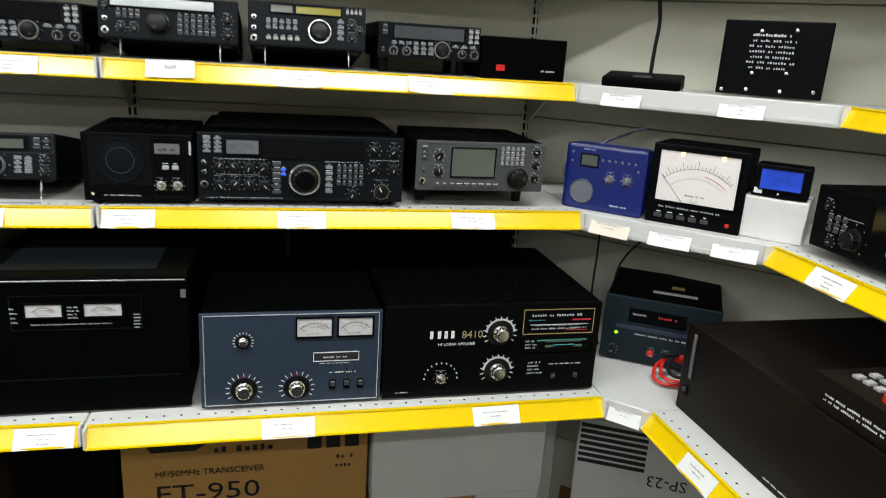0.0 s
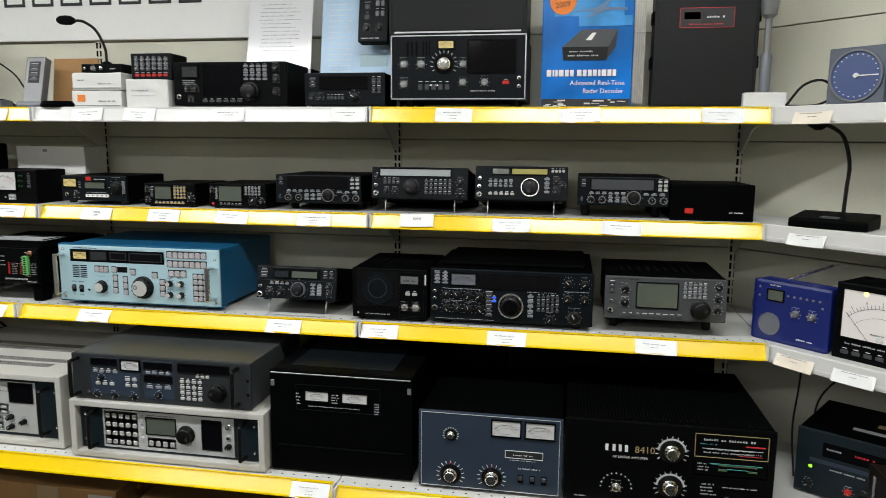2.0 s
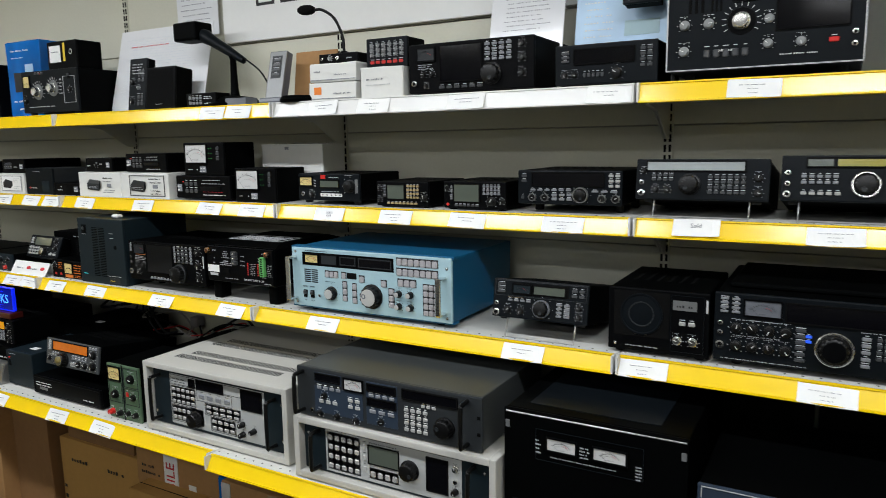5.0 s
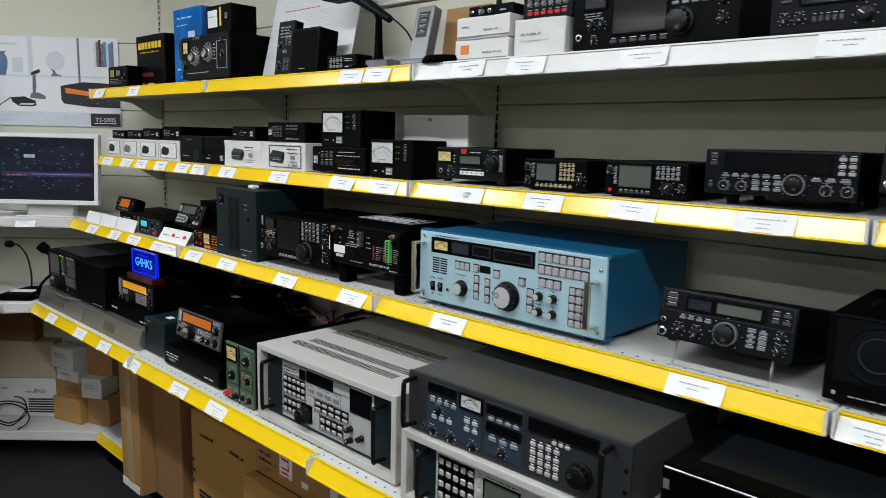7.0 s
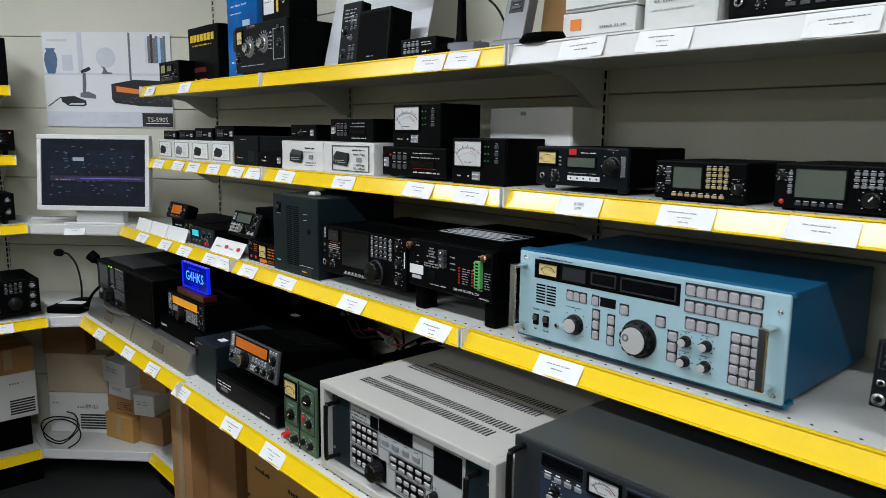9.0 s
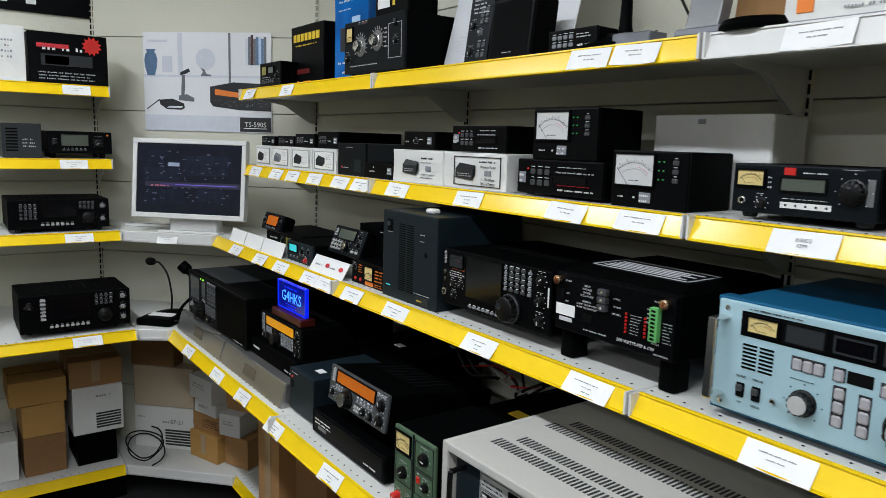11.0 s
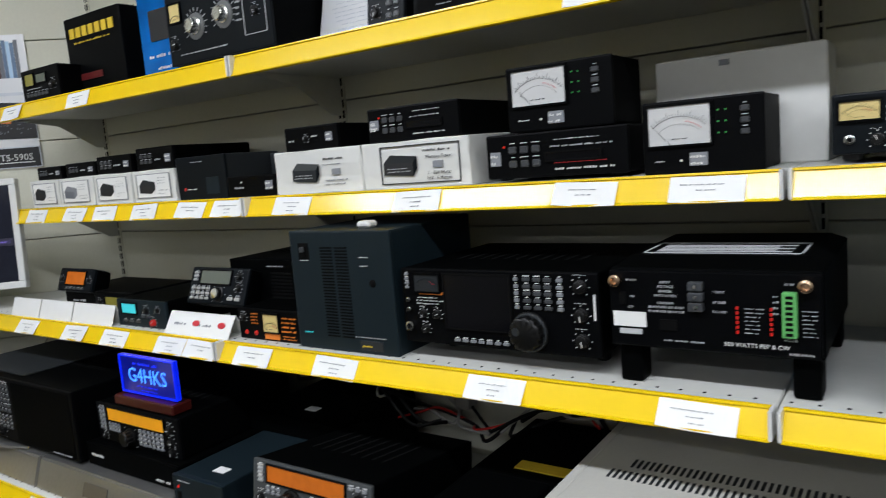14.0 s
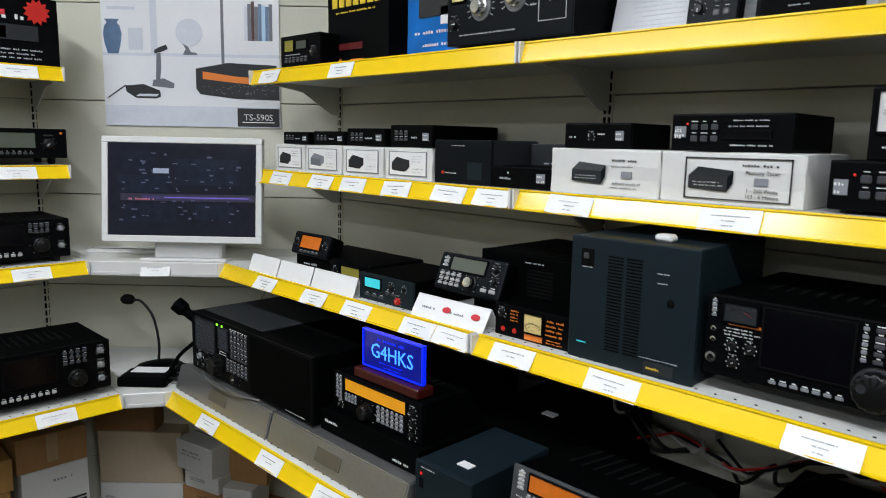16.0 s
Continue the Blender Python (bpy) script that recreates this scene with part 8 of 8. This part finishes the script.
# ---- left corner: monitor, poster, microphones ----
mon = thing("computer_monitor", "white framed flat monitor showing a dark blue picture", "monitor", pose(-0.252, -0.252, Z2, -6, 0, 45) @ Matrix.Diagonal((0.905, 1, 0.9, 1)))
bz = bmesh.new()
W_, H0, H1 = 0.515, 0.064, 0.404
for q in ((0, H0, W_, H0 + 0.022), (0, H1 - 0.020, W_, H1), (0, H0 + 0.022, 0.020, H1 - 0.020), (W_ - 0.020, H0 + 0.022, W_, H1 - 0.020)):
    box(bz, q[0], 0, q[1], q[2], 0.03, q[3], 0.002)
part("frame", bz, PLASTW, mon)
part("back", B(0.01, 0.029, H0 + 0.01, W_ - 0.01, 0.06, H1 - 0.01, bevel=0.01), PLASTW, mon)
SCREEN = mat("monitor_screen", (0.010, 0.011, 0.017), 0.12, vary=0.4, bump=0, emit=0.45, blotch=9, spec=0.15)
scr = part("screen", B(0.018, 0.004, H0 + 0.02, W_ - 0.018, 0.012, H1 - 0.018), SCREEN, mon)
for k, (z0, z1, tone, glow) in enumerate(((0.198, 0.221, (0.013, 0.012, 0.026), 0.5), (0.204, 0.215, (0.026, 0.020, 0.075), 0.6), (0.2080, 0.2110, (0.12, 0.09, 0.38), 0.8))):
    part("screen_streak", B(0.06 + 0.07 * k, 0.0036 - 0.0004 * k, z0, W_ - 0.022 - 0.01 * k, 0.0046, z1), mat("screen_streak", tone, 0.3, vary=0.3, bump=0, emit=glow, blotch=6), scr)
part("screen_title", bars(bmesh.new(), 0.075, 0.198, 0.20, 0.213, 1, random.Random(2), 0.0026), mat("screen_title", (0.40, 0.12, 0.16), 0.3, vary=0.2, bump=0, emit=0.6), scr)
PICT = mat("screen_picture", (0.011, 0.014, 0.023), 0.14, vary=0.6, bump=0, emit=0.5, blotch=30, spec=0.15)
for a, b, c, g in ((0.05, 0.30, 0.17, 0.36), (0.16, 0.285, 0.22, 0.305), (0.24, 0.25, 0.44, 0.335), (0.05, 0.225, 0.22, 0.28), (0.07, 0.13, 0.24, 0.19), (0.30, 0.14, 0.42, 0.19)):
    part("screen_picture", B(a, 0.0037, b, c, 0.0046, g), PICT, scr)
pr = bmesh.new()
rs = random.Random(11)
for i in range(60):
    a, b = rs.uniform(0.05, 0.44), rs.choice((rs.uniform(0.225, 0.35), rs.uniform(0.13, 0.2)))
    box(pr, a, 0.0032, b, a + rs.uniform(0.004, 0.02), 0.0046, b + rs.uniform(0.002, 0.006))
tagged(part("screen_detail", pr, mat("screen_detail", (0.05, 0.06, 0.10), 0.3, vary=0.6, bump=0, emit=0.4), scr), kind="stuff")
part("screen_picture", B(0.165, 0.0028, 0.287, 0.215, 0.0046, 0.303), mat("screen_caption", (0.22, 0.26, 0.34), 0.3, vary=0.3, bump=0, emit=0.5, blotch=60), scr)
part("stand_foot", B(0.12, 0.004, 0, 0.40, 0.17, 0.012, bevel=0.004), PLASTW, mon)
part("stand_neck", B(0.15, 0.045, 0.008, 0.37, 0.095, 0.10, bevel=0.006), PLASTW, mon)
carton("keyboard_box", "flat white keyboard under the monitor", -0.43, -0.235, Z2, 0.36, 0.06, 0.010, PLASTW, rz=45, category="keyboard")

po = thing("poster", "large pale poster with a vase, microphone and radio", "poster", pose(-0.531, -0.118, 1.538, 0, 0, 45) @ Matrix.Diagonal((0.94, 1, 0.955, 1)))
part("sheet", B(0, -0.001, 0, 0.60, 0.0, 0.42), PAPER, po)


def pshape(x0, z0, x1, z1, m, name="printed_shape", lift=0.0016):
    part(name, B(x0, -lift, z0, x1, -0.0008, z1), m, po)


def ppoly(pts, m, name, lift=0.002):
    bm = bmesh.new()
    a = [bm.verts.new((x, -lift, z)) for x, z in pts]
    b = [bm.verts.new((x, -0.0006, z)) for x, z in pts]
    bm.faces.new(a)
    for i in range(len(pts)):
        j = (i + 1) % len(pts)
        bm.faces.new((a[j], a[i], b[i], b[j]))
    part(name, bm, m, po)


PGREY = mat("poster_pale_grey", (0.60, 0.63, 0.69), 0.25, vary=0.08, bump=0, blotch=12)
pshape(0.0, 0.0, 0.60, 0.068, PGREY, "printed_band", 0.0012)
pshape(0.0, 0.230, 0.60, 0.240, PGREY, "printed_ledge", 0.0012)
pshape(0.165, 0.232, 0.187, 0.418, DUSK, "printed_post")
pshape(0.403, 0.21, 0.413, 0.418, GREYPL, "printed_post")
part("printed_vase", lathe(bmesh.new(), [(0.018, 0.0), (0.028, 0.035), (0.032, 0.065), (0.026, 0.09), (0.017, 0.1), (0.025, 0.112), (0, 0.112)], 20, Matrix.Translation((0.036, -0.0012, 0.236)) @ Matrix.Diagonal((1, 0.02, 1, 1))), DUSKD, po, smooth=True)
part("printed_globe", lathe(bmesh.new(), [(0.045, 0), (0.044, 0.0006), (0, 0.0006)], 30, Matrix.Translation((0.295, -0.0014, 0.308)) @ FACE), PGREY, po)
ppoly([(0.272, 0.236), (0.325, 0.236), (0.318, 0.243), (0.30, 0.245), (0.29, 0.264), (0.272, 0.272), (0.283, 0.255)], GREYPL, "printed_globe_stand", 0.0026)
pshape(0.09, 0.25, 0.138, 0.32, PGREY, "printed_picture")
pshape(0.098, 0.26, 0.130, 0.31, DUSK, "printed_picture", 0.0022)
ppoly([(0.165, 0.132), (0.238, 0.126), (0.240, 0.142), (0.205, 0.158), (0.168, 0.152)], GREYPL, "printed_microphone_base")
ppoly([(0.178, 0.15), (0.192, 0.15), (0.197, 0.19), (0.197, 0.24), (0.183, 0.24), (0.18, 0.19)], GREYPL, "printed_microphone_stem", 0.0024)
ppoly([(0.176, 0.238), (0.205, 0.246), (0.222, 0.255), (0.216, 0.268), (0.186, 0.256), (0.175, 0.249)], GREYC, "printed_microphone_head", 0.0028)
ppoly([(0.009, 0.092), (0.013, 0.090), (0.076, 0.132), (0.072, 0.135)], GREYC, "printed_pen")
ppoly([(0.072, 0.132), (0.135, 0.138), (0.190, 0.118), (0.193, 0.098), (0.178, 0.091), (0.108, 0.092), (0.076, 0.112)], INK, "printed_notebook")
ppoly([(0.108, 0.098), (0.178, 0.098), (0.186, 0.106), (0.120, 0.106)], PGREY, "printed_pages", 0.0028)
ppoly([(0.315, 0.192), (0.425, 0.212), (0.59, 0.206), (0.59, 0.178), (0.45, 0.165)], GREYC, "printed_radio_top")
ppoly([(0.315, 0.192), (0.45, 0.172), (0.598, 0.165), (0.598, 0.092), (0.45, 0.095), (0.33, 0.108), (0.315, 0.125)], INK, "printed_radio_front", 0.0026)
ppoly([(0.338, 0.183), (0.45, 0.168), (0.525, 0.163), (0.525, 0.142), (0.45, 0.147), (0.338, 0.158)], ORINK, "printed_display", 0.0032)
pr = bmesh.new()
rs = random.Random(3)
for i in range(46):
    a, b = rs.uniform(0.335, 0.58), rs.uniform(0.108, 0.138)
    box(pr, a, -0.0032, b, a + 0.004, -0.001, b + 0.0025)
tagged(part("printed_control", pr, GREYPL, po), kind="stuff")
for i, ink in enumerate((PGREY, GREYPL, DKRED, GREYPL, DUSKD, LBLUE, DUSKD, GREYPL)):
    pshape(0.482 + i * 0.012, 0.285, 0.4935 + i * 0.012, 0.395 + 0.008 * (i % 3) - 0.012 * (i == 5), ink, "printed_book")
pshape(0.453, 0.003, 0.597, 0.064, INK, "printed_tag")
part("print", bars(bmesh.new(), 0.025, 0.044, 0.22, 0.058, 1, random.Random(4), -0.0022, 0.6), DUSK, po)
part("print", bars(bmesh.new(), 0.02, 0.012, 0.22, 0.034, 4, random.Random(6), -0.0022, 0.25), DUSK, po)
part("print", bars(bmesh.new(), 0.25, 0.012, 0.42, 0.055, 8, random.Random(9), -0.0022, 0.25), DUSK, po)
words("TS-590S", 0.030, PALEINK, po, Matrix.Translation((0.525, -0.0018, 0.024)) @ FACE)
pshape(0.47, 0.016, 0.58, 0.019, PALEINK, "printed_rule", 0.0026)
pshape(0.02, 0.378, 0.115, 0.388, PGREY, "printed_logo")

desk_mic("gooseneck_microphone", "black gooseneck desk microphone at the corner", pose(-0.20, -0.12, Z1, 0, 0, 0), [(0, 0, 0.02), (0.01, 0.0, 0.09), (0.0, -0.01, 0.17), (-0.03, -0.03, 0.215), (-0.05, -0.045, 0.22)], 0.016, 0.04, base=(0.13, 0.16, 0.03))
dm = thing("desk_microphone", "black desk microphone with sloping white card on its base", "microphone", pose(-0.105, -0.20, Z1, 0, 0, 45))
part("base", B(-0.07, -0.03, 0, 0.07, 0.07, 0.028, bevel=0.008, seg=2), BLACK, dm)
part("card", B(-0.05, 0.02, 0.029, 0.05, 0.065, 0.031), CARD, dm)
part("barrel", lathe(bmesh.new(), [(0, -0.06), (0.012, -0.06), (0.014, 0.02), (0.022, 0.03), (0.022, 0.06), (0, 0.065)], 18, Matrix.Translation((0.12, 0.06, 0.19)) @ pose(0, 0, 0, 0, -50, 0)), BLACK, dm, smooth=True)
part("stem", tube(bmesh.new(), smooth_path([(0.05, 0.05, 0.02), (0.08, 0.06, 0.07), (0.13, 0.06, 0.12), (0.14, 0.06, 0.17)]), 0.006), BLACK, dm, smooth=True)
for i in range(3):
    c = thing("cable", "black cable heaped at the corner of the shelf", "cable", pose(-0.02, -0.10, Z1), "loose cables")
    pts = [(0.05 * math.cos(1.1 * k + i) - 0.10 + 0.012 * k, 0.05 * math.sin(1.1 * k + i) + 0.02 * i, 0.006 + 0.008 * (k % 3)) for k in range(9)]
    part("cable", tube(bmesh.new(), smooth_path(pts), 0.004, 7), RUBBER, c, smooth=True)
c = thing("cable", "thin cables running down the corner panel", "cable", pose(0, 0, 0), "loose cables")
part("cable", tube(bmesh.new(), smooth_path([(-0.12, 0.26, Z2 - 0.03), (-0.13, 0.24, 1.05), (-0.16, 0.2, 0.95), (-0.13, 0.15, 0.83)]), 0.0025, 7), WIREW, c, smooth=True)

# ---- wall sign above the top shelf ----
sg = thing("wall_sign", "long white wall sign with plain dark letter blocks", "sign", pose(1.52, 0.402, 1.925))
part("board", B(0, 0, 0, 1.30, 0.012, 0.32, bevel=0.001), CARD, sg)
LB = 0.108
for i in range(7):  # plain open blocks stand in for the maker's name
    a = 0.155 + i * 0.104
    bm = bmesh.new()
    for q in ((a, LB, a + 0.009, LB + 0.125), (a + 0.068, LB, a + 0.077, LB + 0.125), (a + 0.009, LB, a + 0.068, LB + 0.009), (a + 0.009, LB + 0.116, a + 0.068, LB + 0.125)):
        box(bm, q[0], -0.002, q[1], q[2], 0.002, q[3])
    part("letter_block", bm, INK, sg)
nt_ = sheet("notice", "framed paper notice on the back panel", 1.30, 0.40, 1.96, 0.2, 0.26, PAPER, lean=0, category="notice")
part("print", bars(bmesh.new(), 0.02, 0.03, 0.18, 0.24, 12, random.Random(22), -0.0008, 0.4), GREYINK, nt_)

# ---- cartons on the bottom shelves ----
ft = carton("cardboard_box", "golden brown transceiver carton with black print", 3.012, -0.0, Z0, 0.525, 0.36, 0.50, KRAFTO, seed=101,
            prints=((0.12, 0.60, 0.75, 0.612, 0, INK), (0.74, 0.88, 0.80, 0.98, 0, INK), (0.82, 0.88, 0.88, 0.98, 0, INK), (0.90, 0.88, 0.96, 0.98, 0, INK), (0.86, 0.77, 0.96, 0.86, 2, INK), (0.78, 0.45, 0.98, 0.57, 0, CARD), (0.80, 0.48, 0.95, 0.54, 2, GREYINK), (0.35, 0.88, 0.68, 0.95, 1, INK)))
words("FT-950", 0.062, INK, ft, Matrix.Translation((0.062, -0.0026, 0.330)) @ FACE, squash=1.25, centre=False)
words("HF/50MHz TRANSCEIVER", 0.021, INK, ft, Matrix.Translation((0.065, -0.0026, 0.395)) @ FACE, centre=False)
bm = bmesh.new()
vs = [bm.verts.new((a, -0.0026, b)) for a, b in ((0.06, 0.455), (0.15, 0.455), (0.20, 0.488), (0.15, 0.488), (0.11, 0.47), (0.04, 0.488))]
bm.faces.new(vs)
part("logo_shape", bm, INK, ft)
carton("cardboard_box", "plain white carton on another box", 3.545, -0.03, Z0 + 0.30, 0.415, 0.36, 0.215, WBOX, seed=102)
kx = carton("cardboard_box", "brown carton with black stripes under a white box", 3.545, -0.02, Z0, 0.25, 0.36, 0.298, KRAFTO, seed=103)
stripes(kx, 0.25, 0.298, 0.3, 0.3, 0.9, 0.95, 7, INK)
carton("cardboard_box", "white carton beside a striped brown one", 3.80, -0.02, Z0, 0.16, 0.36, 0.298, WBOX, seed=104)
sp = carton("cardboard_box", "white speaker carton with black stripes printed on it", 4.10, 0.08, Z0 + 0.10, 0.34, 0.26, 0.33, WBOX, rz=-28, seed=105)
stripes(sp, 0.34, 0.33, 0.02, 0.62, 0.52, 0.98, 7, INK)
words("SP-23", 0.045, INK, sp, Matrix.Translation((0.235, -0.003, 0.20)) @ FACE @ pose(0, 0, 0, 0, 0, 180))
words("EXTERNAL SPEAKER", 0.022, GREYINK, sp, Matrix.Translation((0.22, -0.003, 0.12)) @ FACE @ pose(0, 0, 0, 0, 0, 180))
carton("cardboard_box", "flat brown carton under the speaker carton", 4.05, 0.06, Z0, 0.40, 0.26, 0.099, KRAFTD, rz=-28, seed=106)
carton("cardboard_box", "small white carton in the corner", 3.985, 0.16, Z0 + 0.0, 0.09, 0.2, 0.45, WBOX, seed=107)
carton("cardboard_box", "black printed carton with small white text", 2.80, 0.0, Z0, 0.20, 0.35, 0.48, BLACKP, seed=108, prints=((0.3, 0.6, 0.8, 0.7, 2, DIMINK),))
carton("cardboard_box", "brown carton wrapped in crumpled clear plastic", 1.86, -0.04, Z0 + 0.17, 0.43, 0.36, 0.30, KRAFT, seed=109, tape=True, prints=((0.0, 0.3, 0.08, 0.98, 0, POLY), (0.80, 0.2, 0.98, 0.95, 0, POLY)))
carton("cardboard_box", "brown carton under the wrapped one", 1.84, -0.02, Z0, 0.46, 0.36, 0.168, KRAFTD, seed=110)
carton("cardboard_box", "dark brown carton on the bottom shelf", 2.34, 0.0, Z0, 0.42, 0.36, 0.44, KRAFTD, seed=111, prints=((0.1, 0.7, 0.5, 0.85, 1, INK),))
fr = carton("cardboard_box", "brown carton with a red and white warning label", 1.40, 0.02, Z0, 0.40, 0.36, 0.46, KRAFT, seed=112, prints=((0.05, 0.8, 0.3, 0.9, 2, INK), (0.34, 0.5, 0.5, 0.99, 0, CARD), (0.62, 0.75, 0.70, 0.82, 0, CARD)))
words("FRAGILE", 0.055, REDINK, fr, Matrix.Translation((0.185, -0.003, 0.23)) @ FACE @ pose(0, 0, 0, 0, 0, 90), centre=False)
carton("cardboard_box", "low brown carton in front of a stack", 1.46, -0.06, Z0, 0.30, 0.08, 0.36, KRAFTO, seed=113)
carton("cardboard_box", "blue and white box edge between cartons", 1.802, 0.0, Z0, 0.035, 0.3, 0.45, BLUEBOX, seed=114)
ic = carton("cardboard_box", "tall brown radio carton with black stripes", 0.96, 0.03, Z0, 0.43, 0.36, 0.40, KRAFTO, seed=115, prints=((0.15, 0.78, 0.4, 0.86, 1, INK), (0.6, 0.78, 0.85, 0.86, 1, INK), (0.02, 0.3, 0.06, 0.6, 3, INK)))
stripes(ic, 0.43, 0.40, 0.12, 0.05, 0.5, 0.3, 6, INK)
carton("cardboard_box", "brown carton lying on a radio carton", 1.0, 0.04, Z0 + 0.402, 0.36, 0.3, 0.09, KRAFTD, seed=116)
tl = carton("cardboard_box", "tall narrow brown carton standing on end with tape", 0.555, -0.055, Z0, 0.165, 0.17, 0.60, KRAFT, seed=117, tape=True, prints=((0.0, 0.0, 0.9, 0.05, 0, PALEINK),))
part("tape", B(0.06, -0.0025, 0.03, 0.105, 0, 0.598), TAPE, tl, "brown parcel tape")
carton("cardboard_box", "tall dark brown carton behind the narrow one", 0.722, 0.0, Z0, 0.22, 0.30, 0.58, KRAFTD, seed=118)
STACK = pose(-0.30, -0.03, Z0 + 0.001, 0, 0, 24)
for i, (x, y, z, w_, d_, h_, m_, rz, lab) in enumerate((
        (0.19, 0.02, 0, 0.13, 0.16, 0.13, KRAFT, 0, "small brown carton on the bottom shelf"), (0.0, 0.0, 0, 0.18, 0.17, 0.115, KRAFTO, -4, "brown taped parcel carton"), (0.005, 0.015, 0.117, 0.165, 0.16, 0.08, KRAFT, 2, "brown striped small carton in a stack"), (0.18, 0.0, 0.132, 0.105, 0.12, 0.095, WBOX, 8, "small white carton in a stack"),
        (0.02, 0.01, 0.199, 0.15, 0.15, 0.055, WBOX, -6, "flat white carton in a stack"), (-0.02, 0.02, 0.256, 0.18, 0.15, 0.10, WBOX, -12, "white microphone carton with grey print"), (0.16, 0.05, 0.229, 0.15, 0.14, 0.15, KRAFT, 4, "brown carton at the back of a stack"))):
    x, y = (STACK @ Vector((x, y, 0)))[:2]
    rz += 24
    carton("cardboard_box", lab, x, y, Z0 + z + 0.001, w_, d_, h_, m_, rz=rz, seed=130 + i, tape=i == 1, prints=((0.3, 0.2, 0.95, 0.7, 4, INK),) if i == 2 else ((0.15, 0.5, 0.7, 0.75, 2, GREYINK),) if m_ is WBOX else ())
for i, (x, y, z, w_, d_, h_, m_, lab) in enumerate(((-0.515, -0.205, 0, 0.29, 0.22, 0.19, WBOX, "wide white speaker carton in the corner"), (-0.515, -0.205, 0.192, 0.28, 0.22, 0.18, BEIGEBOX, "wide beige carton on a white one"), (-0.52, -0.21, 0.374, 0.2, 0.2, 0.15, KRAFTD, "dark brown carton on a beige one"))):
    c = carton("cardboard_box", lab, x, y, Z0 + z + 0.001, w_, d_, h_, m_, rz=45, seed=150 + i, prints=((0.05, 0.7, 0.2, 0.8, 1, GREYINK), (0.45, 0.6, 0.65, 0.72, 1, GREYINK)) if i == 0 else ())
    if i == 0:
        stripes(c, w_, h_, 0.5, 0.1, 0.95, 0.5, 6, INK)
        words("SP-21", 0.026, INK, c, Matrix.Translation((0.70 * w_, -0.003, 0.62 * h_)) @ FACE)
for i, (y0, z, w_, h_, m_, lab) in enumerate(((-0.45, 0.0, 0.15, 0.13, BLACK, "black boxed meter on the bottom side shelf"), (-0.46, 0.132, 0.19, 0.20, WBOX, "white speaker carton with black stripes"), (-0.47, 0.334, 0.2, 0.11, KRAFT, "brown carton on top of a stack"), (-0.64, 0, 0.15, 0.16, KRAFTD, "brown carton on the bottom side shelf"), (-0.64, 0.162, 0.15, 0.13, KRAFTO, "golden brown carton in a stack"), (-0.68, 0.294, 0.2, 0.1, KRAFTO, "flat golden brown carton in a stack"), (-0.88, 0, 0.22, 0.16, WBOX, "white carton with a red mark"))):
    c = carton("cardboard_box", lab, LEFT_X + 0.28, y0, Z0 + z + 0.001, w_, 0.24, h_, m_, rz=90, seed=160 + i, prints=((0.45, 0.75, 0.8, 0.85, 1, GREYINK),) if m_ is WBOX else (), tape=i == 2)
    if i == 1:
        stripes(c, w_, h_, 0.45, 0.1, 0.95, 0.45, 6, INK)
c = thing("coiled_cable", "coil of thin black cable on the corner shelf", "cable", pose(-0.36, -0.20, Z0))
pts = [(0.10 * math.cos(0.6 * k) + 0.02 * math.sin(k), 0.07 * math.sin(0.6 * k), 0.006 + 0.05 * abs(math.sin(0.31 * k)) + 0.002 * k) for k in range(26)]
part("cable", tube(bmesh.new(), smooth_path(pts, 4), 0.003, 7), RUBBER, c, smooth=True)
